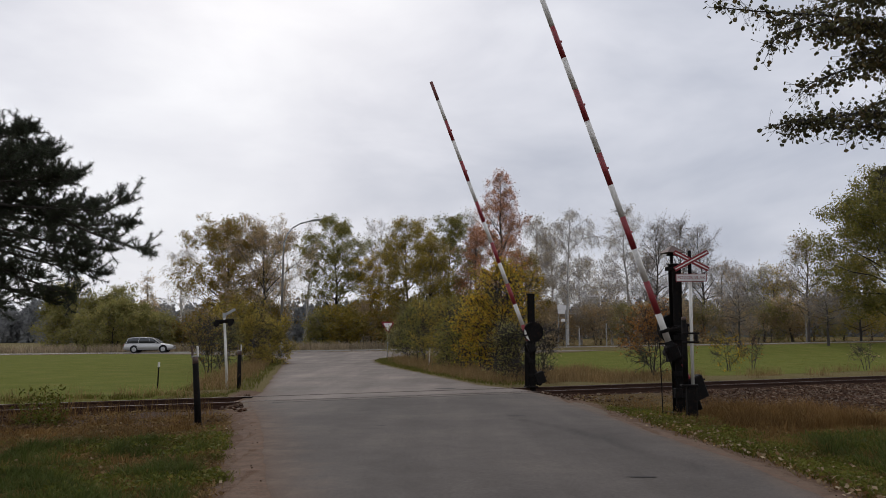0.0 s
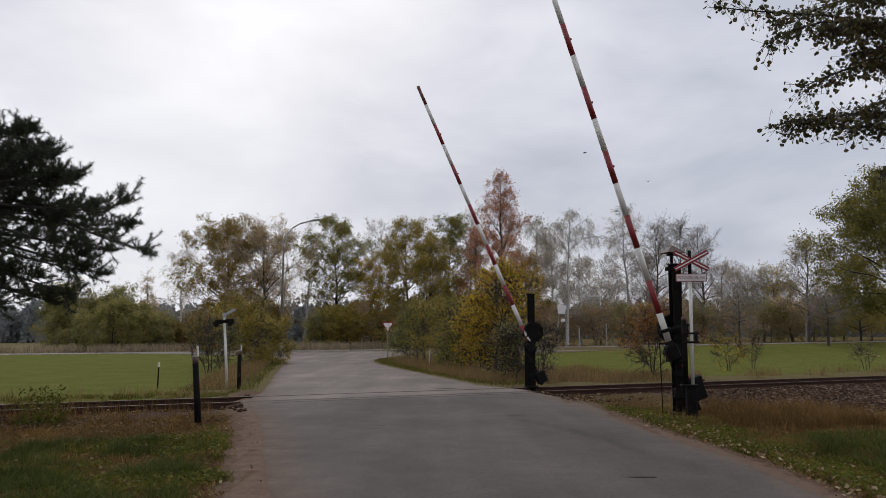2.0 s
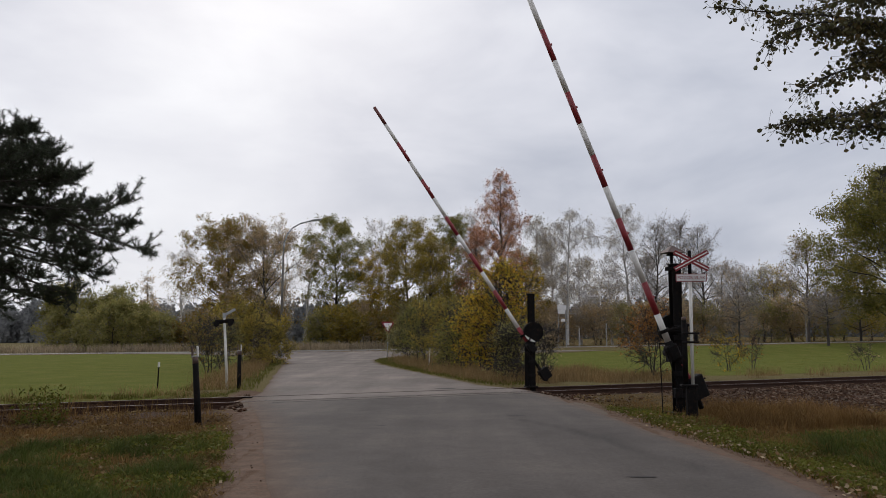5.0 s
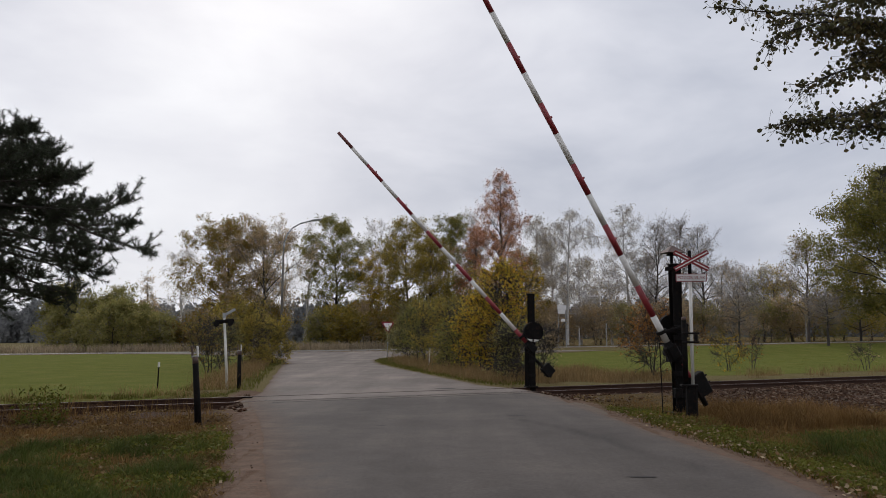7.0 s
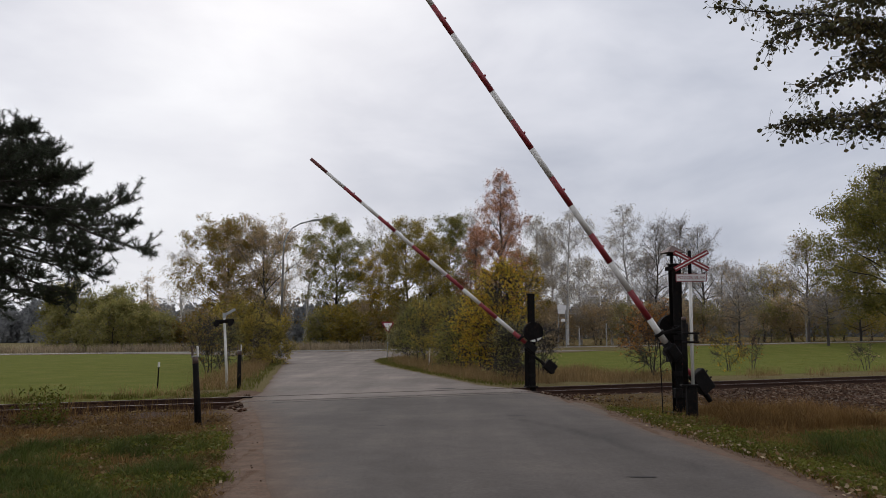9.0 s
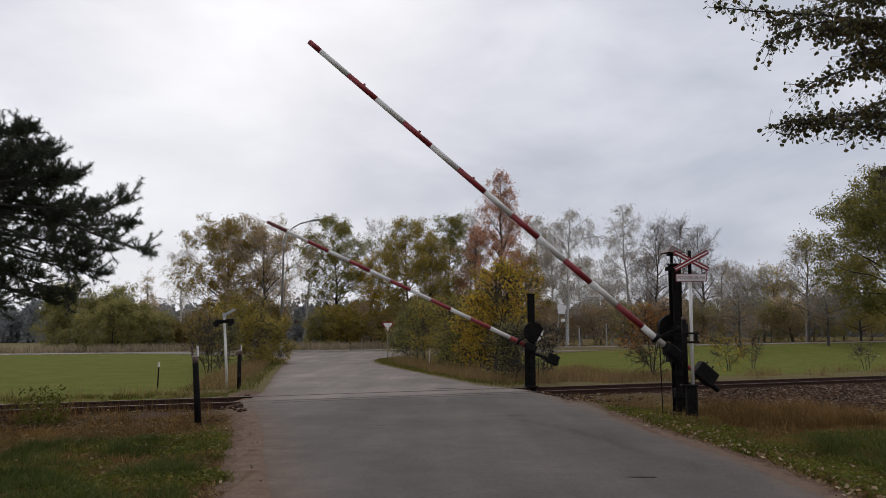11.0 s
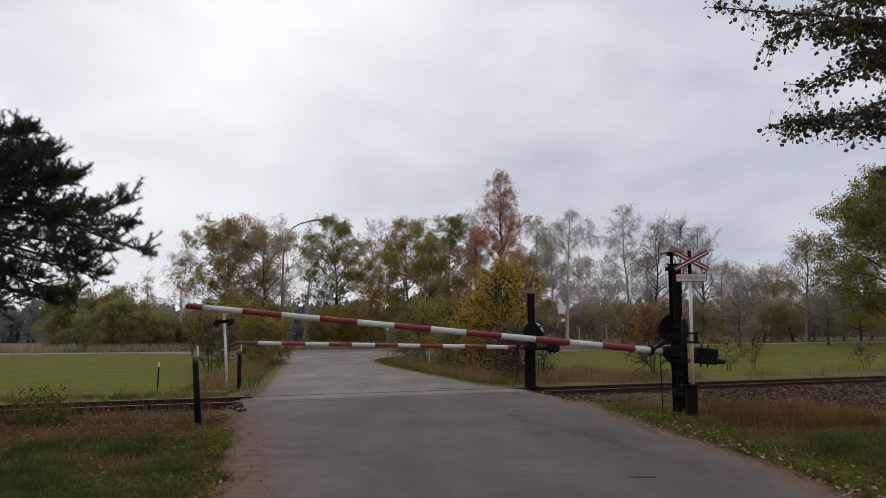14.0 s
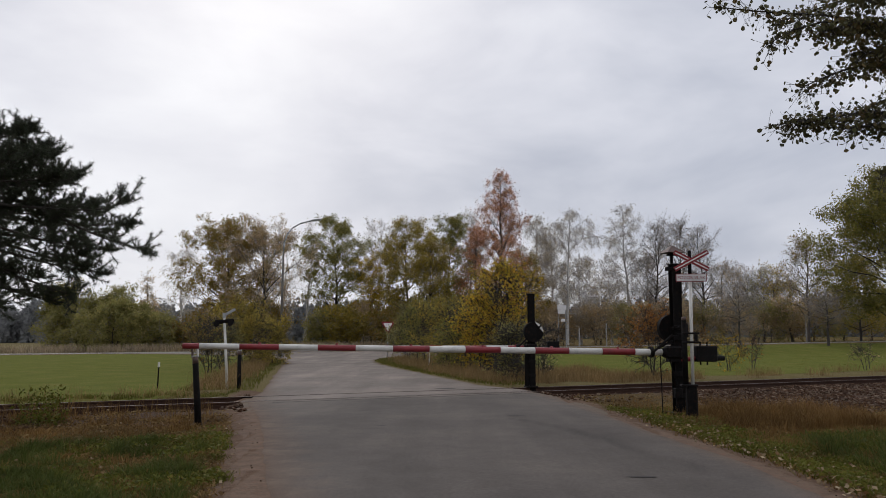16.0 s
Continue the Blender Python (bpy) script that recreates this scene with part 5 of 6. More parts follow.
# thickets below the belt
THICKET = "undergrowth beyond the main road"
k = 0
for u, d, h, r, mat, n in ((150, 94, 7.6, 3.4, L_GREEN, 4500), (104, 91, 4.6, 2.2, L_OLIVE, 2600), (202, 86, 5.0, 3.3, L_OLIVE, 6400), (190, 95, 7.4, 2.6, L_OLIVE, 3000), (275, 89, 3.4, 2.6, L_OLIVE, 3000), (245, 96, 5.6, 2.2, L_BROWN, 1500), (318, 90, 2.6, 2.0, L_OAK, 1200), (362, 88, 3.4, 2.2, L_OAK, 2000),
                           (572, 92, 4.2, 1.9, L_OLIVE, 2200), (610, 90, 4.4, 2.2, L_YELLOW, 2600), (590, 95, 4.8, 2.4, L_GOLD, 1500), (645, 93, 4.6, 2.4, L_BROWN, 2200), (690, 90, 4.4, 2.8, L_OAK, 2600), (740, 88, 4.0, 2.6, L_OLIVE, 2400), (790, 88, 5.0, 3.0, L_OLIVE, 2600), (845, 87, 5.5, 2.8, L_OAK, 2600),
                           (900, 88, 5.5, 3.0, L_OAK, 2600), (950, 93, 4.5, 3.0, L_BROWN, 1440), (1000, 96, 4.3, 3.2, L_BROWN, 1440), (1050, 97, 4.3, 3.2, L_BROWN, 1440), (1100, 98, 4.5, 3.2, L_GREY, 1440), (1150, 98, 4.6, 3.4, L_BROWN, 1440), (1200, 98, 4.6, 3.4, L_BROWN, 1440), (1250, 99, 4.6, 3.4, L_GREY, 1440),
                           (1300, 100, 4.8, 3.6, L_BROWN, 1560), (1350, 101, 4.8, 3.6, L_OLIVE, 1560), (1395, 101, 5.1, 3.4, L_BROWN, 1560), (1440, 101, 4.9, 3.6, L_OAK, 1560), (1490, 100, 4.9, 3.6, L_OLIVE, 1680), (1545, 99, 5.1, 3.6, L_BROWN, 1680), (1600, 98, 5.2, 3.6, L_OLIVE, 1560), (420, 89, 4.2, 2.6, L_BROWN, 2200), (470, 90, 4.5, 2.4, L_OAK, 2200)):
    k += 1
    tree("shrub", {L_OLIVE: "rounded olive-green willow shrub", L_BROWN: "brown half-bare hedge shrub", L_OAK: "shrub with browning leaves", L_GREEN: "dense dull green shrub", L_YELLOW: "yellow-green autumn shrub in undergrowth", L_GOLD: "golden autumn shrub in undergrowth", L_GREY: "grey-green half-bare hedge shrub"}[mat], "shrub", at(u, d), d, 100 + k, (M_DARKBARK, M_TWIG), mat, n, (0.16, 0.34), 0.24, group=THICKET, H=h, R=r, base=0.06, shape="round", limbs=22, subs=6, twigs=4, up=0.75, stems=2, fine_scale=1.4)
tree("larch", "thin brownish young larch", "tree", at(262, 98), 98, 150, DARKS, L_BROWN, 1000, (0.12, 0.22), 0.14, H=10.2, R=1.5, base=0.15, shape="cone", limbs=30, subs=5, twigs=4, up=0.3, fine_scale=1.4)

# shrubs along the side road
tree("hazel", "yellow-green shrub beside the street lamp", "shrub", at(438, 40), 40, 160, DARKS, L_YELLOW, 4200, (0.07, 0.15), 0.10, H=3.3, R=1.15, base=0.04, shape="round", limbs=26, subs=7, twigs=5, up=0.9, stems=3, twig_len=0.35)
tree("hazel", "green shrub with yellowing leaves", "shrub", at(478, 44), 44, 161, DARKS, L_YELLOW, 3000, (0.07, 0.15), 0.10, H=2.5, R=1.0, base=0.04, shape="round", limbs=24, subs=7, twigs=5, up=0.8, stems=3, twig_len=0.35)
tree("elder", "thin brown shrub with bare stems", "shrub", at(372, 34), 34, 162, DARKS, L_OAK, 500, (0.06, 0.12), 0.10, H=2.1, R=1.2, base=0.03, shape="vase", limbs=24, subs=6, twigs=5, up=1.0, stems=4, twig_len=0.35)
tree("elder", "tangled brown shrub with few yellow leaves", "shrub", at(402, 37), 37, 163, DARKS, L_OLIVE, 900, (0.06, 0.12), 0.10, H=2.0, R=1.1, base=0.03, shape="vase", limbs=24, subs=6, twigs=5, up=1.0, stems=4, twig_len=0.35)
ROADSIDE = "shrubs beside the side road"
for k, (u, d, h, r, mat, n, lab) in enumerate(((752, 46, 3.0, 1.7, L_GREEN, 3200, "green-olive willow shrub beside the road"), (790, 42, 3.1, 1.5, L_YELLOW, 3000, "green-olive willow shrub beside the road"), (824, 36, 2.7, 1.3, L_GREEN, 2800, "dull green shrub in dry grass"), (850, 38, 3.6, 1.3, L_YELLOW, 2400, "yellow-green shrub in dry grass"), (722, 52, 2.4, 1.3, L_OLIVE, 1800, "low olive shrub near the junction"))):
    tree("willow", lab, "shrub", at(u, d), d, 170 + k, DARKS, mat, n, (0.07, 0.16), 0.10, group=ROADSIDE, H=h, R=r, base=0.04, shape="round", limbs=26, subs=7, twigs=5, up=0.8, stems=4, twig_len=0.4)
tree("young_maple", "young tree with golden-green autumn leaves", "tree", at(884, 31), 31, 180, DARKS, L_GOLD, 4600, (0.06, 0.14), 0.09, group=ROADSIDE, H=4.3, R=1.25, base=0.06, shape="oval", limbs=34, subs=7, twigs=5, up=0.9, stems=2, twig_len=0.35)
tree("young_maple", "young tree with yellow leaves", "tree", at(858, 32), 32, 181, DARKS, L_GOLD, 3000, (0.06, 0.14), 0.09, group=ROADSIDE, H=3.2, R=0.9, base=0.06, shape="oval", limbs=26, subs=7, twigs=5, up=0.9, stems=2, twig_len=0.35)
tree("blackthorn", "grey-green thorny shrub beside the barrier post", "shrub", at(904, 25.2), 25.2, 182, DARKS, L_OLIVE, 1700, (0.04, 0.09), 0.07, group=ROADSIDE, H=1.7, R=0.62, base=0.03, shape="round", limbs=28, subs=7, twigs=6, up=0.95, stems=4, twig_len=0.25)
tree("hornbeam", "small shrub with bright orange-brown leaves", "shrub", at(1148, 27.2), 27.2, 183, DARKS, L_ORANGE, 1500, (0.05, 0.11), 0.08, H=2.35, R=0.95, base=0.05, shape="oval", limbs=26, subs=7, twigs=5, up=0.8, stems=3, twig_len=0.3)
tree("hornbeam", "thin sapling with orange leaves", "shrub", at(1282, 36), 36, 184, DARKS, L_GOLD, 420, (0.05, 0.11), 0.08, H=1.55, R=0.75, base=0.1, shape="oval", limbs=12, subs=5, twigs=3, up=0.8, stems=2, twig_len=0.3)
tree("elder", "thin leafless sapling in the field margin", "shrub", at(1326, 37), 37, 185, BARKS, L_ORANGE, 110, (0.05, 0.10), 0.08, H=1.5, R=0.55, base=0.05, shape="vase", limbs=8, subs=4, twigs=3, up=1.0, stems=3, twig_len=0.3)
tree("elder", "thin leafless sapling in the field margin", "shrub", at(1528, 36), 36, 186, DARKS, L_BROWN, 60, (0.05, 0.10), 0.08, H=1.1, R=0.7, base=0.05, shape="vase", limbs=8, subs=4, twigs=3, up=0.9, stems=3, twig_len=0.3)
tree("elder", "thin leafless sapling beside the barrier post", "shrub", at(958, 28), 28, 187, DARKS, L_BROWN, 200, (0.05, 0.10), 0.08, H=1.9, R=0.55, base=0.05, shape="vase", limbs=16, subs=6, twigs=5, up=1.1, stems=3, twig_len=0.3)

# distant woods, one mass that nobody could count; mist is put into their colour
g = np.random.default_rng(77)
pts = []
for k in range(1700):
    u = g.uniform(-0.9, 0.9)
    d = g.uniform(330, 470)
    h = g.uniform(14, 21) + 3 * noise.noise((u * 9, 1.0, 2.0))
    zz = g.beta(1.0, 1.5, 190)
    w = 3.6 * (1 - zz) ** 0.7 + 0.3
    a = g.uniform(0, 2 * math.pi, 190)
    rr = np.sqrt(g.uniform(0, 1, 190)) * w
    pts.append(np.column_stack([u * d + rr * np.cos(a), d + rr * np.sin(a), zz * h - 0.2]))
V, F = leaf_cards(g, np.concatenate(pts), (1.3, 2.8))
tagged(new("far_woods", fast_mesh("far_woods", V, F, L_FAR)), "woods along the horizon, mist put into their grey leaf colour", "woods", kind="stuff")
# woods that close the place behind the camera
pts = []
for k in range(160):
    a0 = g.uniform(math.pi * 1.0, math.pi * 2.0)
    d = g.uniform(45, 90)
    h = g.uniform(10, 17)
    zz = g.beta(1.3, 1.2, 70)
    a = g.uniform(0, 2 * math.pi, 70)
    rr = np.sqrt(g.uniform(0, 1, 70)) * 3.5
    pts.append(np.column_stack([math.cos(a0) * d + rr * np.cos(a), math.sin(a0) * d - 12 + rr * np.sin(a), zz * h + 0.5]))
V, F = leaf_cards(g, np.concatenate(pts), (0.9, 1.8))
tagged(new("woods", fast_mesh("woods", V, F, L_GREEN)), "mixed woods closing the place behind", "woods", kind="stuff")


# ---- the pine and the alder that hang into view ----
def bend(points, n):
    """A smooth line of n points through a few bends."""
    p = np.array(points, float)
    t = np.concatenate([[0], np.cumsum(np.linalg.norm(np.diff(p, axis=0), axis=1))])
    s = np.linspace(0, t[-1], n)
    q = np.column_stack([np.interp(s, t, p[:, k]) for k in range(3)])
    q[1:-1] = (q[:-2] + 2 * q[1:-1] + q[2:]) / 4
    return q


def needles(g, base, tip, n, length):
    """Needles of one shoot, standing off its axis all along."""
    d = (tip - base) / (np.linalg.norm(tip - base) + 1e-9)
    f = g.uniform(0, 1, (n, 1)) ** 0.8
    o = base + (tip - base) * f
    r = g.normal(size=(n, 3))
    r -= (r @ d)[:, None] * d
    r /= np.linalg.norm(r, axis=1)[:, None]
    e = o + (d * g.uniform(0.25, 0.8, (n, 1)) + r * g.uniform(0.6, 1.0, (n, 1))) * length * g.uniform(0.7, 1.15, (n, 1))
    side = np.cross(e - o, g.normal(size=(n, 3)))
    side /= np.linalg.norm(side, axis=1)[:, None] + 1e-9
    return np.stack([o - side * 0.003, o + side * 0.003, e], axis=1).reshape(-1, 3)


pine = thing("pine", pose(-8.0, 11.2, ground_z(-8.0, 11.2)), "dark pine with long drooping needle-tufted branches", "tree")
g = np.random.default_rng(5)
p_wood = []
tr = bend([(0, 0, -0.2), (0.1, 0.05, 2.5), (-0.1, 0.1, 5.0), (0.05, 0, 8.5)], 12)
for k in range(11):
    p_wood.append((*tr[k], *tr[k + 1], 0.19 - 0.015 * k, 0.19 - 0.015 * (k + 1)))
V, F = tubes(p_wood, 10)
under(new("trunk", fast_mesh("trunk", V, F, M_DARKBARK, smooth=True)), pine)
# the boughs: bends in the pine's own space, metres east, north and up of its foot
BOUGHS = [
    [(0, 0, 4.0), (0.8, 0.1, 4.4), (1.4, 0.0, 4.5), (1.68, -0.1, 4.52)],
    [(0, 0, 3.9), (0.9, 0.3, 4.25), (1.55, 0.4, 4.3), (1.85, 0.4, 4.40)],
    [(0, 0, 3.8), (1.0, -0.2, 4.05), (1.7, -0.3, 4.05), (2.02, -0.3, 4.12)],
    [(0, 0, 3.6), (1.0, 0.4, 3.9), (1.8, 0.5, 3.9), (2.22, 0.4, 4.0)],
    [(0, 0, 3.5), (1.1, -0.5, 3.75), (2.0, -0.6, 3.68), (2.52, -0.5, 3.78)],
    [(0, 0, 3.4), (1.2, 0.2, 3.65), (2.1, 0.3, 3.45), (2.68, 0.2, 3.48)],
    [(0, 0, 3.2), (1.2, -0.3, 3.45), (2.2, -0.4, 3.34), (3.0, -0.4, 3.30), (3.28, -0.35, 3.34), (3.42, -0.3, 3.46)],
    [(0, 0, 3.1), (1.2, 0.4, 3.35), (2.2, 0.5, 3.22), (3.15, 0.4, 3.22)],
    [(0, 0, 3.3), (1.5, 0.0, 3.6), (2.41, -0.1, 3.23), (2.99, -0.1, 2.93), (3.35, -0.1, 2.86), (3.64, -0.1, 2.76)],
    [(0, 0, 2.9), (1.4, -0.6, 3.15), (2.3, -0.7, 2.88), (2.98, -0.6, 2.68)],
    [(0, 0, 2.7), (1.2, 0.3, 2.95), (2.1, 0.4, 2.68), (2.8, 0.4, 2.46)],
    [(0, 0, 2.6), (1.2, 0.0, 2.85), (2.0, 0.1, 2.62), (2.6, 0.1, 2.5)],
    [(0, 0, 2.3), (0.9, -0.3, 2.6), (1.6, -0.3, 2.5), (2.2, -0.3, 2.35)],
    [(0, 0, 2.0), (0.8, -0.4, 2.25), (1.4, -0.5, 2.0), (1.8, -0.5, 1.95)],
    [(0, 0, 2.8), (1.2, 0.5, 3.1), (2.1, 0.6, 2.95), (2.75, 0.6, 2.85)],
    [(0, 0, 2.4), (1.2, -0.2, 2.6), (2.1, -0.3, 2.3), (2.68, -0.3, 2.1)],
    [(0, 0, 2.2), (1.0, 0.1, 2.4), (1.7, 0.1, 2.15), (2.2, 0.1, 2.05)],
    [(0, 0, 3.6), (0.8, -0.7, 3.9), (1.5, -0.9, 3.85), (2.0, -0.9, 3.9)],
    [(0, 0, 3.3), (0.9, 0.8, 3.55), (1.7, 1.0, 3.5), (2.3, 1.0, 3.52)],
    [(0, 0, 3.0), (0.8, -0.2, 3.3), (1.6, -0.2, 3.3), (2.3, -0.1, 3.3)],
    [(0, 0, 3.7), (0.8, -0.1, 4.0), (1.4, -0.1, 3.95), (1.9, 0.0, 3.9)],
    [(0, 0, 4.2), (0.7, 0.2, 4.55), (1.3, 0.2, 4.62), (1.7, 0.2, 4.66)],
    [(0, 0, 3.7), (0.9, 0.1, 4.1), (1.6, 0.1, 4.2), (2.05, 0.1, 4.22)],
    [(0, 0, 3.5), (1.0, 0.0, 3.8), (1.8, 0.1, 3.75), (2.4, 0.1, 3.88)],
    [(0, 0, 3.9), (0.6, 0.7, 4.3), (1.1, 0.9, 4.4), (1.5, 0.9, 4.45)],
]
for k in range(8):
    a = 2.3 + k * 0.27
    z = 2.2 + (k % 4) * 0.6
    BOUGHS.append([(0, 0, z), (math.cos(a) * 1.2, math.sin(a) * 1.2, z + 0.3), (math.cos(a) * 2.6, math.sin(a) * 2.6, z + 0.2)])
needle_v, wood = [], []
for pts in BOUGHS:
    line = bend(pts, 14)
    L = np.linalg.norm(line[-1] - line[0])
    for k in range(13):
        wood.append((*line[k], *line[k + 1], 0.030 * (1 - k / 14) + 0.006, 0.030 * (1 - (k + 1) / 14) + 0.006))
    for j in range(42 if pts[-1][2] > 2.75 else 40):
        u = (0.30 + 0.70 * g.uniform() ** 0.75) * 12.99 if j > 2 else 12.99
        k = int(u)
        q = line[k] + (line[k + 1] - line[k]) * (u - k)
        d = (line[k + 1] - line[k])
        d = d / np.linalg.norm(d)
        s = d * 0.8 + g.normal(size=3) * np.array((0.5, 0.6, 0.55)) + UP * 0.16
        s /= np.linalg.norm(s)
        L2 = g.uniform(0.12, 0.50) * (1.1 - 0.5 * u / 13) if j > 2 else 0.07
        e = q + s * L2
        wood.append((*q, *e, 0.008, 0.004))
        # a bunch of bristling shoots at the end of the twig
        for m in range(4):
            s2 = s * 0.75 + g.normal(size=3) * (0.5 if m else 0.15) + UP * 0.35
            s2 /= np.linalg.norm(s2)
            b0 = e - s * 0.05 * m
            t0 = b0 + s2 * g.uniform(0.09, 0.16)
            wood.append((*b0, *t0, 0.006, 0.004))
            needle_v.append(needles(g, b0 - s2 * 0.02, t0, 52, 0.072))
V, F = tubes(wood, 5)
tagged(under(new("branch_work", fast_mesh("branch_work", V, F, M_DARKBARK, smooth=True)), pine), kind="stuff")
V = np.concatenate(needle_v)
tagged(under(new("crown", fast_mesh("crown", V, np.arange(len(V)).reshape(-1, 3), L_NEEDLE)), pine), kind="stuff")


def round_leaves(g, pts, size):
    """Roundish leaves of six corners, hanging from their stalks."""
    n = len(pts)
    a = g.normal(size=(n, 3)) * np.array((0.8, 0.8, 0.6)) - UP * 0.6
    a /= np.linalg.norm(a, axis=1)[:, None]
    b = np.cross(a, g.normal(size=(n, 3)))
    b /= np.linalg.norm(b, axis=1)[:, None] + 1e-9
    s = g.uniform(size[0], size[1], (n, 1))
    c = np.cross(a, b)
    rim = [(0, 0, 0), (0.30, 0.34, 0.05), (0.72, 0.42, 0.10), (1.0, 0.0, 0.06), (0.72, -0.42, 0.10), (0.30, -0.34, 0.05)]
    V = np.stack([pts + a * s * x + b * s * y + c * s * z for x, y, z in rim], axis=1).reshape(-1, 3)
    return V, np.arange(6 * n).reshape(n, 6)


AX, AY = 7.4, 9.4
alder = thing("alder", pose(AX, AY, ground_z(AX, AY)), "dark alder with leafy branches hanging over the road", "tree")
tr = bend([(0, 0, -0.2), (0.1, 0, 2.5), (-0.1, 0.1, 5.5), (0, 0, 9.5)], 12)
V, F = tubes([(*tr[k], *tr[k + 1], 0.17 - 0.013 * k, 0.17 - 0.013 * (k + 1)) for k in range(11)], 10)
under(new("trunk", fast_mesh("trunk", V, F, M_DARKBARK, smooth=True)), alder)
# boughs: bends in the alder's own space; how densely leaved
ALDER_BOUGHS = [
    ([(0, 0, 4.0), (-1.8, -0.9, 4.9), (-3.2, -1.6, 4.95), (-3.9, -1.7, 4.9), (-4.55, -1.8, 4.93)], 26),
    ([(0, 0, 4.2), (-2.0, -1.2, 4.9), (-3.3, -1.7, 4.85), (-3.85, -1.8, 4.70), (-4.05, -1.8, 4.52)], 46),
    ([(0, 0, 4.0), (-2.0, -1.5, 4.75), (-3.0, -1.9, 4.75), (-3.55, -2.0, 4.60)], 60),
    ([(0, 0, 3.8), (-1.8, -1.0, 4.55), (-2.8, -1.5, 4.45), (-3.35, -1.7, 4.25), (-3.72, -1.8, 4.06)], 38),
    ([(0, 0, 3.8), (-1.8, -1.3, 4.65), (-2.7, -1.7, 4.55), (-3.2, -1.8, 4.42)], 64),
    ([(0, 0, 3.2), (-1.6, -0.8, 4.0), (-2.6, -1.3, 3.98), (-3.3, -1.6, 3.82), (-3.95, -1.8, 3.68)], 62),
    ([(0, 0, 3.1), (-1.6, -0.9, 3.95), (-2.6, -1.4, 3.80), (-3.2, -1.6, 3.68)], 52),
    ([(0, 0, 3.0), (-1.5, -0.9, 3.6), (-2.3, -1.3, 3.45), (-2.72, -1.4, 3.22)], 22),
    ([(0, 0, 4.6), (-1.6, -1.6, 5.1), (-2.6, -2.1, 5.0), (-3.3, -2.2, 4.85)], 72),
    ([(0, 0, 4.9), (-1.4, -1.0, 5.5), (-2.6, -1.6, 5.4), (-3.4, -1.8, 5.15)], 60),
    ([(0, 0, 4.4), (-1.2, -1.4, 4.9), (-2.2, -2.0, 4.75), (-2.9, -2.3, 4.5)], 60),
]
g = np.random.default_rng(15)
for k in range(7):
    a = -0.9 + k * 0.55
    z = 3.2 + (k % 4) * 1.3
    ALDER_BOUGHS.append(([(0, 0, z), (math.cos(a) * 1.5, math.sin(a) * 1.5, z + 0.7), (math.cos(a) * 3.0, math.sin(a) * 3.0, z + 0.6)], 26))
wood, pts = [], []
for bends, dense in ALDER_BOUGHS:
    line = bend(bends, 14)
    for k in range(13):
        wood.append((*line[k], *line[k + 1], 0.028 * (1 - k / 14) + 0.004, 0.028 * (1 - (k + 1) / 14) + 0.004))
    for j in range(int(dense * 2.7)):
        u = (0.38 + 0.62 * g.uniform()) * 12.99
        k = int(u)
        q = line[k] + (line[k + 1] - line[k]) * (u - k)
        d = line[k + 1] - line[k]
        s = d / np.linalg.norm(d) * 0.8 + g.normal(size=3) * np.array((0.45, 0.6, 0.5)) - UP * 0.12
        s /= np.linalg.norm(s)
        L2 = g.uniform(0.10, 0.42) * (1.1 - 0.55 * u / 13)
        e = q + s * L2 - UP * 0.02
        wood.append((*q, *e, 0.004, 0.002))
        for m in range(g.integers(4, 9)):
            f = g.uniform(0.15, 1.0)
            b0 = q + (e - q) * f
            t0 = b0 + g.normal(size=3) * 0.06 - UP * 0.015
            wood.append((*b0, *t0, 0.0016, 0.0012))
            pts.append(t0)
V, F = tubes(wood, 5)
tagged(under(new("branch_work", fast_mesh("branch_work", V, F, M_DARKBARK, smooth=True)), alder), kind="stuff")
V, F = round_leaves(g, np.array(pts), (0.030, 0.064))
tagged(under(new("crown", fast_mesh("crown", V, F, L_ALDER)), alder), kind="stuff")


# ---- grasses, weeds and fallen leaves ----
G_GREEN = leafy("green_verge_grass", [(0.094, 0.105, 0.021), (0.143, 0.145, 0.030), (0.077, 0.085, 0.019), (0.187, 0.155, 0.043)], 0.7, 0.25)
G_FIELD = leafy("young_field_grass", [(0.150, 0.166, 0.034), (0.180, 0.188, 0.042), (0.130, 0.150, 0.032), (0.220, 0.200, 0.058)], 0.7, 0.3)
G_DRY = leafy("dry_straw_grass", [(0.275, 0.190, 0.093), (0.209, 0.135, 0.064), (0.330, 0.235, 0.119), (0.154, 0.110, 0.047)], 0.8, 0.2)
G_BROWN = leafy("brown_withered_grass", [(0.176, 0.100, 0.038), (0.231, 0.135, 0.051), (0.132, 0.080, 0.032), (0.286, 0.180, 0.072)], 0.8, 0.15)
G_REED = leafy("pale_reeds", [(0.40, 0.325, 0.225), (0.32, 0.26, 0.18), (0.46, 0.385, 0.28), (0.26, 0.205, 0.14)], 0.8, 0.2)
G_FALLEN = leafy("fallen_leaves", [(0.29, 0.225, 0.145), (0.19, 0.11, 0.05), (0.38, 0.31, 0.215), (0.13, 0.075, 0.038)], 0.7, 0.1)


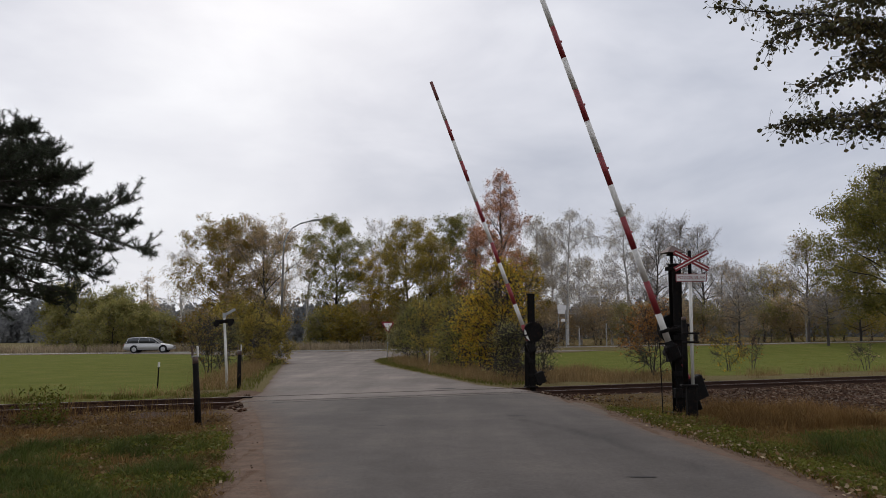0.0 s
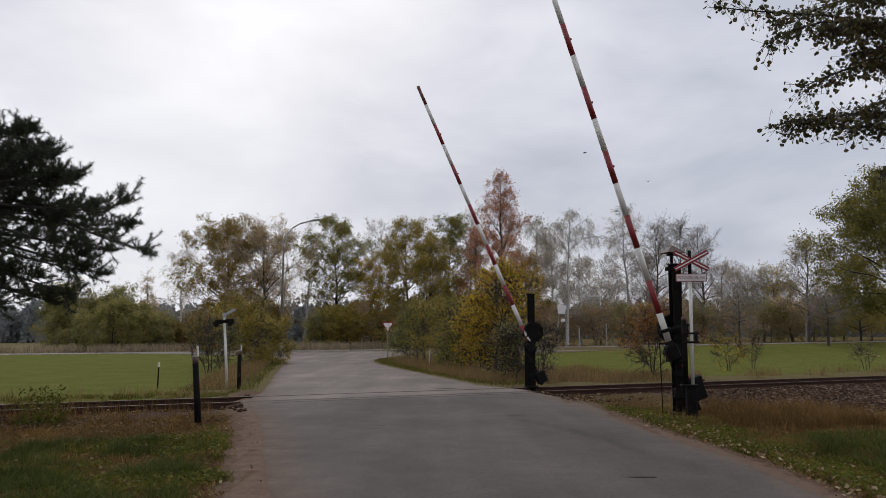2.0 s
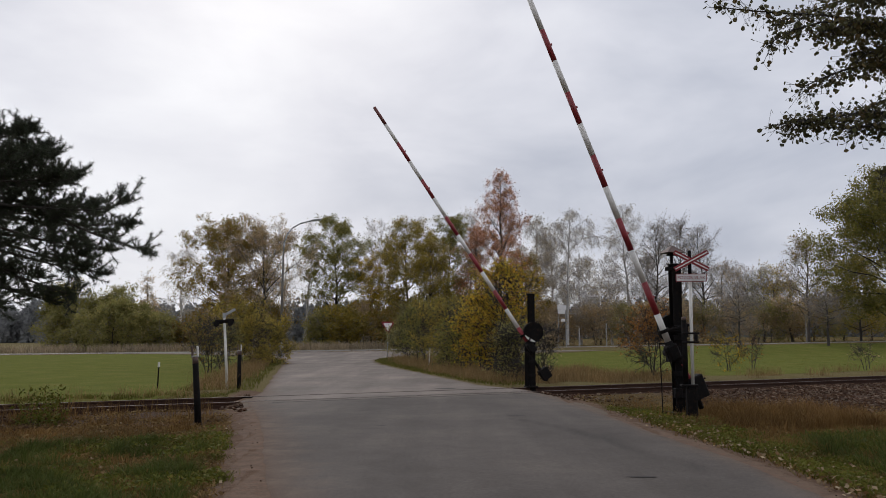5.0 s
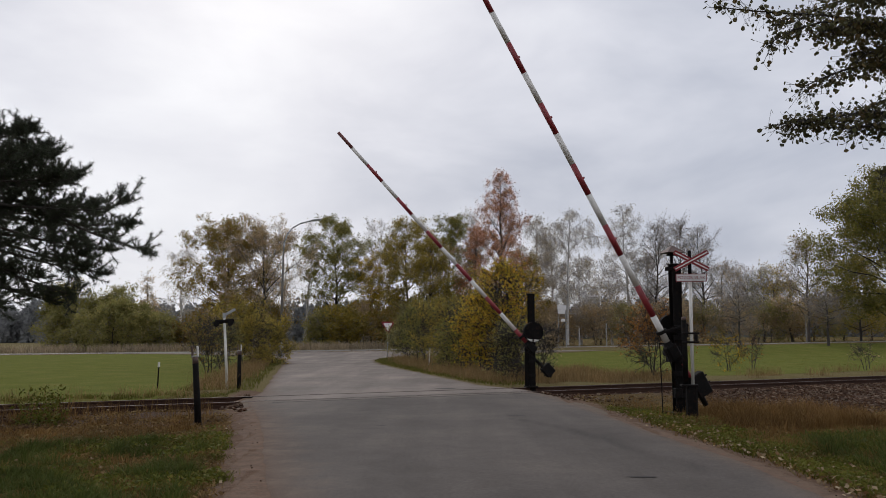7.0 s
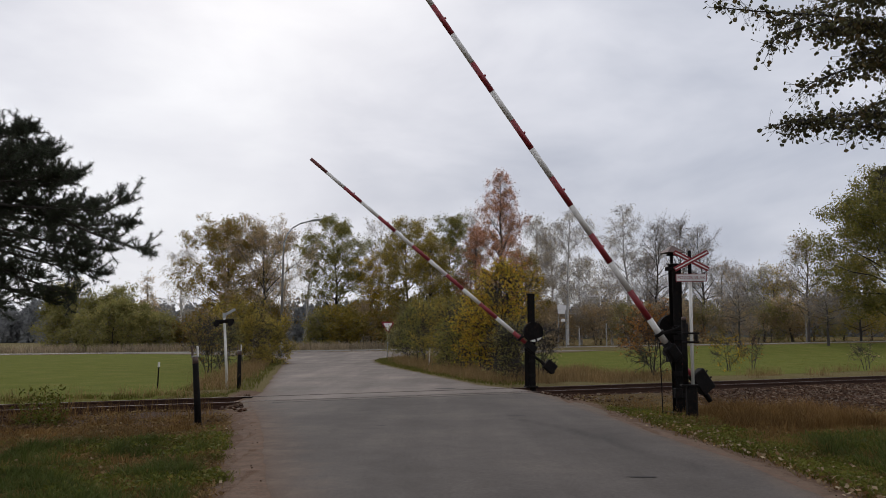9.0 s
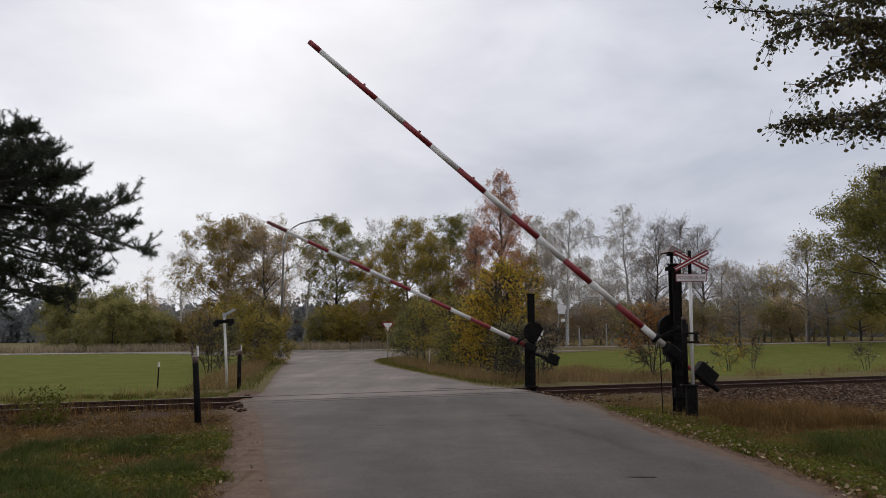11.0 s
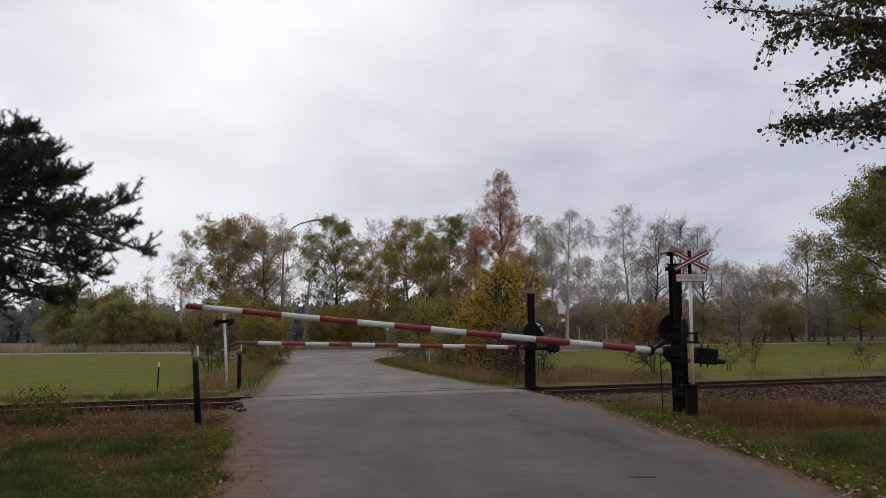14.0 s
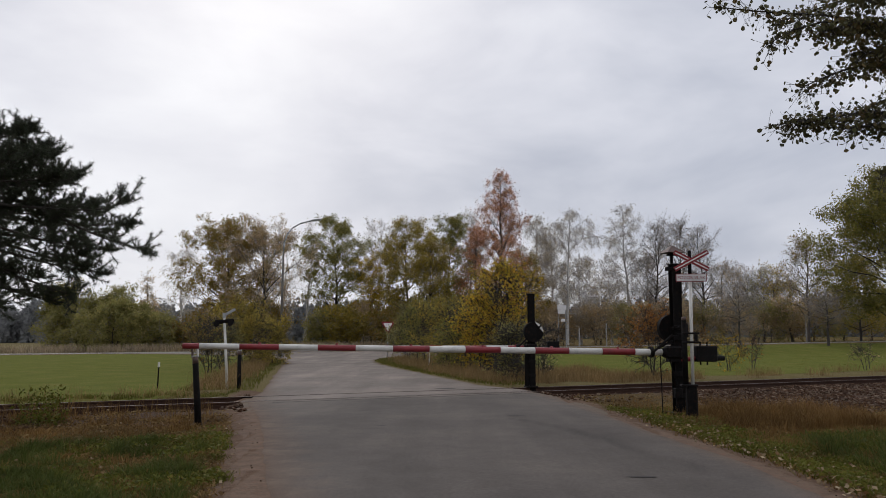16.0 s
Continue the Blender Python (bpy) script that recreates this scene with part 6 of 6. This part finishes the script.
def blades(name, label, category, spots, tall, wide, mat, seed, lean=0.35):
    g = np.random.default_rng(seed)
    o = np.array(spots)
    n = len(o)
    h = g.uniform(tall[0], tall[1], (n, 1))
    a = g.uniform(0, 2 * math.pi, n)
    side = np.column_stack([np.cos(a), np.sin(a), np.zeros(n)]) * g.uniform(wide[0], wide[1], (n, 1)) / 2
    l1 = g.normal(size=(n, 3)) * lean * h
    l1[:, 2] = 0
    m = o + UP * h * 0.55 + l1 * 0.35
    t = o + UP * h + l1
    V = np.stack([o - side, o + side, m + side * 0.75, m - side * 0.75, t], axis=1).reshape(-1, 3)
    F = np.array([(0, 1, 2), (0, 2, 3), (3, 2, 4)])[None] + (np.arange(n) * 5)[:, None, None]
    return tagged(new(name, fast_mesh(name, V, F.reshape(-1, 3), mat)), label, category, kind="stuff")


def strew(n, xr, yr, keep, seed, clump=0):
    """Places on the ground inside a stretch of the plan, where keep() allows."""
    r = random.Random(seed)
    out = []
    tries = 0
    while len(out) < n and tries < n * 40:
        tries += 1
        y = r.uniform(*yr)
        x = r.uniform(*xr(y)) if callable(xr) else r.uniform(*xr)
        if not keep(x, y):
            continue
        for c in range(max(1, clump)):
            xx, yy = (x + r.gauss(0, 0.05), y + r.gauss(0, 0.05)) if clump else (x, y)
            out.append((xx, yy, ground_z(xx, yy) - 0.01))
    return out


def patch(x, y, s, seed):
    return noise.noise((x * s, y * s, seed))


def off_left(x, y):
    return edge_at(LEFT_EDGE, y) - x


def off_right(x, y):
    return x - edge_at(RIGHT_EDGE, y)


left_run = lambda y: (-0.62 * y - 0.8, edge_at(LEFT_EDGE, y) - 0.3)
right_run = lambda y: (edge_at(RIGHT_EDGE, y) + 0.1, 0.64 * y + 0.6)
blades("verge_grass", "short green grass on the roadside verge", "grass", strew(17000, left_run, (5.2, 17.0), lambda x, y: off_left(x, y) > 0.42 + 0.2 * patch(x, y, 2, 1) and patch(x, y, 1.3, 2) > 0.0 and track_v(x, y) < -6.2 + 0.8 * patch(x, y, 0.6, 7), 1, 2), (0.03, 0.11), (0.006, 0.012), G_GREEN, 31, 0.8)
blades("verge_grass", "withered brown grass on the roadside verge", "grass", strew(13000, left_run, (5.2, 18.0), lambda x, y: off_left(x, y) > 0.5 and patch(x, y, 0.9, 2) < 0.2 and track_v(x, y) < -4.2 + 0.8 * patch(x, y, 0.6, 7), 2, 2), (0.03, 0.12), (0.005, 0.010), G_BROWN, 32, 1.0)
blades("verge_grass", "green grass strip along the asphalt", "grass", strew(14000, right_run, (5.5, 16.0), lambda x, y: 0.4 + 0.15 * patch(x, y, 2, 3) < off_right(x, y) < 1.6 + 0.6 * patch(x, y, 0.7, 9) and patch(x, y, 1.5, 4) > -0.25 and track_v(x, y) < -3.0, 3, 2), (0.04, 0.13), (0.006, 0.013), G_GREEN, 33, 0.8)
blades("verge_grass", "lush green grass patch below the ballast", "grass", strew(5000, right_run, (8.4, 11.4), lambda x, y: off_right(x, y) > 1.3 and patch(x, y, 0.5, 14) > 0.08 and track_v(x, y) < -4.0 and x > 5.2, 13, 3), (0.06, 0.20), (0.007, 0.014), G_GREEN, 43, 0.5)
blades("dry_grass", "withered reddish-brown grass below the track", "grass", strew(5000, right_run, (10.0, 21.0), lambda x, y: off_right(x, y) > 0.9 and (track_v(x, y) < -7.6 + 0.8 * patch(x, y, 0.9, 6) or (x < 6.3 + 0.6 * patch(x, y, 0.8, 3) and track_v(x, y) < -4.4)) and x < 7.0 and patch(x, y, 0.9, 5) > 0.0, 4, 3), (0.06, 0.26), (0.004, 0.009), G_BROWN, 34, 0.35)
blades("dry_grass", "tall brown grass tuft beside the barrier post", "grass", strew(2400, (5.0, 7.0), (12.6, 15.2), lambda x, y: patch(x, y, 0.9, 8) > -0.25, 5, 3), (0.15, 0.48), (0.004, 0.009), G_BROWN, 35, 0.3)
blades("verge_grass", "withered grass mixed into the verge", "grass", strew(9000, right_run, (5.5, 14.0), lambda x, y: off_right(x, y) > 0.3 and track_v(x, y) < -3.0, 6, 2), (0.04, 0.14), (0.005, 0.010), G_BROWN, 36, 0.6)
blades("field_grass", "short green grass of the field", "grass", strew(8000, lambda y: (-0.62 * y - 1, edge_at(LEFT_EDGE, y) - 2.0), (16.0, 48.0), lambda x, y: track_v(x, y) > 1.5, 7), (0.008, 0.022), (0.014, 0.03), G_FIELD, 37, 0.4)
blades("field_grass", "short green grass of the field", "grass", strew(18000, lambda y: (2.0, 0.64 * y), (34.0, 66.0), lambda x, y: track_v(x, y) > 9 and off_right(x, y) > 4, 8), (0.012, 0.03), (0.02, 0.05), G_FIELD, 38, 0.4)
blades("dry_grass", "tall straw-coloured grass beyond the track", "grass", strew(17000, lambda y: (edge_at(RIGHT_EDGE, y) + 0.5, 0.64 * y + 1), (22.0, 38.0), lambda x, y: 1.6 < track_v(x, y) < 1.6 + (11.0 if x < 7 else 2.4) + 3 * patch(x, y, 0.3, 2) and patch(x, y, 0.6, 11) > (-0.25 if x < 8 else 0.1), 9, 3), (0.08, 0.46), (0.005, 0.013), G_DRY, 39, 0.3)
blades("dry_grass", "tall straw-coloured grass beside the side road", "grass", strew(8000, lambda y: (edge_at(RIGHT_EDGE, y) + 0.4, edge_at(RIGHT_EDGE, y) + 5.5), (23.0, 62.0), lambda x, y: track_v(x, y) > 2.2 and off_right(x, y) > 0.9 + 0.6 * patch(x, y, 0.8, 3), 10, 3), (0.12, 0.55), (0.008, 0.02), G_DRY, 40, 0.3)
blades("verge_grass", "short green verge beside the side road", "grass", strew(7000, lambda y: (edge_at(RIGHT_EDGE, y) + 0.15, edge_at(RIGHT_EDGE, y) + 1.6), (23.0, 58.0), lambda x, y: True, 20, 2), (0.05, 0.14), (0.012, 0.025), G_GREEN, 50, 0.4)
blades("dry_grass", "straw-coloured weeds beside the side road", "grass", strew(4500, lambda y: (edge_at(LEFT_EDGE, y) - 2.2, edge_at(LEFT_EDGE, y) - 0.6), (21.0, 58.0), lambda x, y: track_v(x, y) > 2.4 and off_left(x, y) > 0.8 + 0.8 * patch(x, y, 0.5, 3), 11, 3), (0.10, 0.60), (0.006, 0.018), G_DRY, 41, 0.35)
blades("verge_grass", "short grass on the far roadside verge", "grass", strew(7000, lambda y: (edge_at(LEFT_EDGE, y) - 2.5, edge_at(LEFT_EDGE, y) - 0.25), (21.0, 52.0), lambda x, y: track_v(x, y) > 1.9, 12, 2), (0.05, 0.15), (0.010, 0.02), G_GREEN, 42, 0.4)
blades("reeds", "pale withered reeds beyond the main road", "reeds", strew(16000, lambda y: (-62.0, 12.0), (78.0, 100.0), lambda x, y: 6.3 < y - near_lane_y(x) < 11.5 and patch(x, y, 0.25, 1) > -0.3, 14, 2), (0.25, 1.1), (0.03, 0.07), G_REED, 44, 0.3)
blades("dry_grass", "dry grass strip along the main road bank", "grass", strew(9000, lambda y: (-60.0, 60.0), (60.0, 90.0), lambda x, y: -5.0 < y - near_lane_y(x) < -2.3 and not on_side_road(x, y, 0.5), 15, 2), (0.03, 0.09), (0.02, 0.05), G_DRY, 45, 0.3)
# weeds at the foot of the track
blades("weeds", "tall green-brown weeds beside the ballast", "weeds", strew(110, (-7.15, -6.45), (12.7, 13.6), lambda x, y: patch(x, y, 1.2, 3) > 0.0, 16, 3), (0.25, 0.75), (0.005, 0.010), G_BROWN, 46, 0.55)
blades("weeds", "withered stalks beside the ballast", "weeds", strew(500, (-7.9, -3.5), (12.9, 15.2), lambda x, y: off_left(x, y) > 0.8, 17), (0.15, 0.42), (0.005, 0.01), G_BROWN, 47, 0.3)
blades("weeds", "withered weeds between rail and field", "weeds", strew(1300, (-14.0, -5.6), (15.0, 22.0), lambda x, y: 1.2 < track_v(x, y) < 2.9 and patch(x, y, 0.9, 4) > -0.1, 18, 2), (0.06, 0.34), (0.006, 0.012), G_DRY, 48, 0.35)


def tufts(name, label, spots, per, tall, spread, mat, seed):
    """Tussocks: blades that stand in bunches and fan outwards, each bunch of its own height."""
    g = np.random.default_rng(seed)
    c = np.repeat(np.array(spots), per, axis=0)
    n = len(c)
    size = np.repeat(g.uniform(0.45, 1.0, len(spots)), per)[:, None]
    out = g.normal(size=(n, 3)) * np.array((1.0, 1.0, 0.0))
    o = c + out * spread * size * 0.5
    h = g.uniform(tall[0], tall[1], (n, 1)) * size
    a = g.uniform(0, 2 * math.pi, n)
    side = np.column_stack([np.cos(a), np.sin(a), np.zeros(n)]) * g.uniform(0.004, 0.009, (n, 1)) / 2
    l1 = out * h * 0.45
    m = o + UP * h * 0.65 + l1 * 0.35
    t = o + UP * h * g.uniform(0.75, 1.0, (n, 1)) + l1 * 1.1
    V = np.stack([o - side, o + side, m + side * 0.8, m - side * 0.8, t], axis=1).reshape(-1, 3)
    F = np.array([(0, 1, 2), (0, 2, 3), (3, 2, 4)])[None] + (np.arange(n) * 5)[:, None, None]
    tagged(new(name, fast_mesh(name, V, F.reshape(-1, 3), mat)), label, "grass", kind="stuff")


G_LUSH = leafy("lush_dark_grass", [(0.062, 0.086, 0.018), (0.088, 0.110, 0.026), (0.050, 0.070, 0.016), (0.120, 0.120, 0.036)], 0.6, 0.3)
tufts("grass_tussocks", "lush dark green grass tussocks on the verge", strew(420, left_run, (5.6, 12.8), lambda x, y: off_left(x, y) > 0.75 and track_v(x, y) < -6.6 and patch(x, y, 1.25, 41) > -0.02, 81), 70, (0.08, 0.27), 0.11, G_LUSH, 91)
tufts("grass_tussocks", "withered brown grass tussocks on the verge", strew(260, left_run, (5.6, 14.0), lambda x, y: off_left(x, y) > 0.7 and patch(x, y, 1.25, 41) < 0.1, 82), 50, (0.06, 0.20), 0.12, G_BROWN, 92)
tufts("grass_tussocks", "tall dark green grass tussocks below the ballast", strew(110, right_run, (8.0, 11.2), lambda x, y: off_right(x, y) > 1.1 and x > 4.7 and track_v(x, y) < -7.4, 83), 70, (0.16, 0.38), 0.13, G_LUSH, 93)
tufts("grass_tussocks", "short green grass tussocks along the asphalt", strew(260, right_run, (6.0, 15.0), lambda x, y: 0.45 < off_right(x, y) < 1.5 and track_v(x, y) < -4.0, 84), 50, (0.05, 0.15), 0.09, G_GREEN, 94)
tufts("grass_tussocks", "withered brown grass tussocks below the ballast", strew(190, right_run, (9.5, 15.5), lambda x, y: off_right(x, y) > 1.3 and track_v(x, y) < -6.6 and patch(x, y, 0.9, 44) > -0.25, 87), 50, (0.06, 0.24), 0.14, G_BROWN, 97)
tufts("grass_tussocks", "tall reddish-brown grass beside the barrier post", strew(130, (4.9, 7.2), (12.4, 15.2), lambda x, y: off_right(x, y) > 1.3 and patch(x, y, 0.8, 43) > -0.3, 85), 60, (0.20, 0.50), 0.14, G_BROWN, 95)
tufts("grass_tussocks", "ragged green grass at the edge of the field", strew(170, (-13.0, -5.4), (15.0, 20.5), lambda x, y: 1.3 < track_v(x, y) < 2.6, 86), 36, (0.05, 0.19), 0.13, G_GREEN, 96)


def litter(name, label, spots, size, seed):
    g = np.random.default_rng(seed)
    V, F = leaf_cards(g, np.array(spots) + np.column_stack([np.zeros((len(spots), 2)), g.uniform(0.02, 0.11 if len(spots) > 100 else 0.03, len(spots))]), size, 0.75, 0.7)
    tagged(new(name, fast_mesh(name, V, F, G_FALLEN)), label, "fallen leaves", kind="stuff")


litter("fallen_leaves", "pale fallen leaves scattered over the verge", strew(900, right_run, (5.5, 15.0), lambda x, y: 0.12 < off_right(x, y) < 0.5 + 2.6 * abs(patch(x, y, 1.1, 21)), 19), (0.03, 0.072), 60)
litter("fallen_leaves", "brown fallen leaves in the grass", strew(260, left_run, (5.2, 15.0), lambda x, y: True, 21), (0.03, 0.07), 61)
litter("fallen_leaves", "single fallen leaves lying on the asphalt", strew(34, lambda y: (edge_at(LEFT_EDGE, y), edge_at(RIGHT_EDGE, y)), (6.0, 24.0), lambda x, y: True, 22), (0.05, 0.10), 62)


# low broad-leaved plants that make up most of the verge
C_GREEN = leafy("green_ground_plants", [(0.100, 0.110, 0.020), (0.144, 0.149, 0.028), (0.078, 0.089, 0.018), (0.201, 0.180, 0.040)], 0.6, 0.3)
C_DULL = leafy("withered_ground_plants", [(0.156, 0.098, 0.042), (0.216, 0.144, 0.063), (0.108, 0.071, 0.034), (0.264, 0.190, 0.089)], 0.8, 0.15)


def cover(name, label, spots, size, high, mat, seed, flat=0.45):
    g = np.random.default_rng(seed)
    p = np.array(spots)
    p[:, 2] += 0.01 + g.uniform(0, 1, len(p)) ** 2 * high
    V, F = leaf_cards(g, p, size, flat, 0.55)
    tagged(new(name, fast_mesh(name, V, F, mat)), label, "ground plants", kind="stuff")


cover("ground_cover", "low green weeds in patches on the verge", strew(24000, left_run, (5.0, 17.0), lambda x, y: off_left(x, y) > 0.5 + 0.25 * patch(x, y, 2, 1) and patch(x, y, 0.8, 31) + 0.5 * patch(x, y, 2.6, 32) > 0.08 and track_v(x, y) < -6.2 + 0.9 * patch(x, y, 0.6, 7), 51, 3), (0.025, 0.075), 0.10, C_GREEN, 71)
cover("ground_cover", "withered brown weeds in patches on the verge", strew(20000, left_run, (5.0, 18.0), lambda x, y: off_left(x, y) > 0.5 and patch(x, y, 0.8, 31) + 0.5 * patch(x, y, 2.6, 32) < 0.12 and track_v(x, y) < -3.6, 52, 2), (0.02, 0.07), 0.06, C_DULL, 72)
cover("ground_cover", "low green weeds beside the asphalt edge", strew(26000, right_run, (5.0, 16.0), lambda x, y: 0.42 + 0.15 * patch(x, y, 2, 3) < off_right(x, y) < 1.7 + 0.7 * patch(x, y, 0.7, 9) and patch(x, y, 1.1, 33) + 0.5 * patch(x, y, 3.0, 34) > -0.1 and track_v(x, y) < -4.2, 53, 3), (0.025, 0.07), 0.10, C_GREEN, 73)
cover("ground_cover", "lush green weeds below the ballast", strew(5000, right_run, (8.4, 11.4), lambda x, y: off_right(x, y) > 1.4 and patch(x, y, 0.5, 14) > 0.05 and track_v(x, y) < -7.8 and x > 5.2, 54, 3), (0.03, 0.08), 0.16, C_GREEN, 74)
cover("ground_cover", "withered brown weeds beside the track", strew(16000, right_run, (5.0, 19.0), lambda x, y: off_right(x, y) > 0.5 and (x < 6.4 or track_v(x, y) < -7.6) and track_v(x, y) < -2.6, 55, 2), (0.02, 0.07), 0.07, C_DULL, 75)
cover("ground_cover", "withered weeds along the foot of the ballast", strew(5000, lambda y: (-0.62 * y - 1, edge_at(LEFT_EDGE, y) - 0.6), (11.0, 19.0), lambda x, y: -4.8 < track_v(x, y) < -2.0 and patch(x, y, 1.4, 35) > 0.05, 56, 2), (0.02, 0.06), 0.05, C_DULL, 76)
cover("weeds", "leafy green-brown weed clump beside the ballast", strew(900, (-7.2, -6.4), (12.7, 13.6), lambda x, y: (x + 6.8) ** 2 + (y - 13.15) ** 2 < 0.16 + 0.1 * patch(x, y, 3, 3), 57, 2), (0.03, 0.09), 0.62, C_GREEN, 77, 0.1)


# ---- what moves ----
NEAR_ANGLES = [(0.0, 69.9), (0.5, 70.4), (1.0, 71.4), (1.5, 71.5), (2.0, 71.8), (2.5, 71.8), (3.0, 71.4), (3.5, 70.8), (4.0, 70.2), (4.5, 69.2), (5.2, 67.4), (5.9, 65.4), (6.5, 63.6), (7.0, 61.5), (7.5, 59.5), (8.0, 57.8), (8.5, 56.2), (9.0, 54.3), (9.5, 52.0), (10.1, 48.0), (10.7, 42.2), (11.3, 35.6), (11.5, 33.4), (12.0, 27.6), (12.5, 22.0), (13.0, 16.0), (13.5, 10.6), (14.0, 5.2), (14.3, 1.9), (14.5, 0.0), (14.7, -0.3), (15.0, 1.25), (15.3, 2.8), (15.5, 3.05), (15.7, 2.4), (16.0, 0.9)]
FAR_ANGLES = [(0.0, 69.2), (0.5, 68.2), (1.0, 67.5), (1.5, 66.9), (2.0, 66.3), (2.5, 65.5), (3.0, 64.0), (3.5, 62.2), (4.0, 60.0), (4.6, 57.8), (5.4, 54.6), (6.0, 52.2), (6.5, 50.0), (7.0, 47.3), (7.5, 45.2), (8.0, 43.4), (8.5, 41.6), (9.0, 39.7), (9.5, 37.6), (10.1, 33.8), (10.7, 28.2), (11.3, 21.6), (11.5, 20.0), (12.0, 15.2), (12.5, 11.2), (13.0, 7.2), (13.5, 3.8), (14.0, 1.0), (14.5, -0.1), (15.0, 0.0), (15.5, 0.6), (16.0, 0.1)]


def swing(arm, pulley, link, lever, angles, hub, lever_at):
    walk(arm, [(t, pose(0, -0.02, 1.15, 0, a, 0)) for t, a in angles])
    walk(pulley, [(t, pose(hub[0], 0, hub[1], 0, -40 + a * 2.85, 0)) for t, a in angles])
    rows_ = []
    for t, a in angles:
        x, z = -0.43 * math.cos(radians(a)), 1.15 + 0.43 * math.sin(radians(a))
        rows_.append((t, pose(x, -0.06, z, 0, -math.degrees(math.atan2(hub[1] + 0.02 - z, hub[0] + 0.03 - x)), 0)))
    walk(link, rows_)
    walk(lever, [(t, pose(lever_at[0], 0.06, lever_at[1], 0, a, 0)) for t, a in angles])


def on_main_road(x, off, turn):
    return pose(x, near_lane_y(x) + off, main_road_z(x) + 0.05, 0, -0.9 if turn == 0 else 0.9, 8.14 + turn)


def flying(x, y, z, turn):
    return pose(x, y, z, 8, -6, turn)


def motions():
    walk(birds[0], [(0.0, flying(-4.0, 24.0, 22.0, -60)), (0.6, flying(1.5, 29.0, 15.5, -20)), (0.9, flying(4.05, 30.0, 12.3, -10)), (1.2, flying(3.95, 30.2, 10.0, 10)), (1.5, flying(3.65, 30.4, 10.6, 20)), (1.8, flying(5.0, 31.0, 9.9, 0)), (3.0, flying(12.0, 60.0, 9.0, 60)), (5.0, flying(30.0, 160.0, 8.0, 70)), (16.0, flying(150.0, 700.0, 8.0, 75))])
    walk(birds[1], [(0.0, flying(-3.4, 24.5, 22.6, -60)), (0.6, flying(2.0, 29.2, 15.0, -30)), (0.9, flying(4.4, 30.2, 12.0, -10)), (1.5, flying(8.5, 36.0, 11.0, 30)), (3.0, flying(20.0, 70.0, 9.0, 60)), (5.0, flying(40.0, 170.0, 8.0, 70)), (16.0, flying(160.0, 720.0, 8.0, 75))])
    swing(near_arm, near_pulley, near_link, near_lever, NEAR_ANGLES, (0.12, 1.60), (0.15, 0.95))
    swing(far_arm, far_pulley, far_link, far_lever, FAR_ANGLES, (0.05, 1.60), (-0.18, 1.03))
    walk(silver_car, [(t, on_main_road(x, 0.0, 0)) for t, x in ((0.0, -28.8), (0.6, -17.9), (1.2, -7.4), (1.8, 2.6), (2.5, 14.0), (3.0, 22.1), (3.5, 30.1), (4.2, 41.3), (5.0, 54.0), (6.0, 69.9), (9.0, 117.6), (12.0, 165.3), (16.0, 228.9))])
    walk(dark_car, [(t, on_main_road(x, 3.6, 180)) for t, x in ((0.0, -22.0), (0.6, -35.2), (1.0, -44.0), (2.0, -66.0), (5.0, -132.0), (10.0, -242.0), (16.0, -374.0))])


motions()
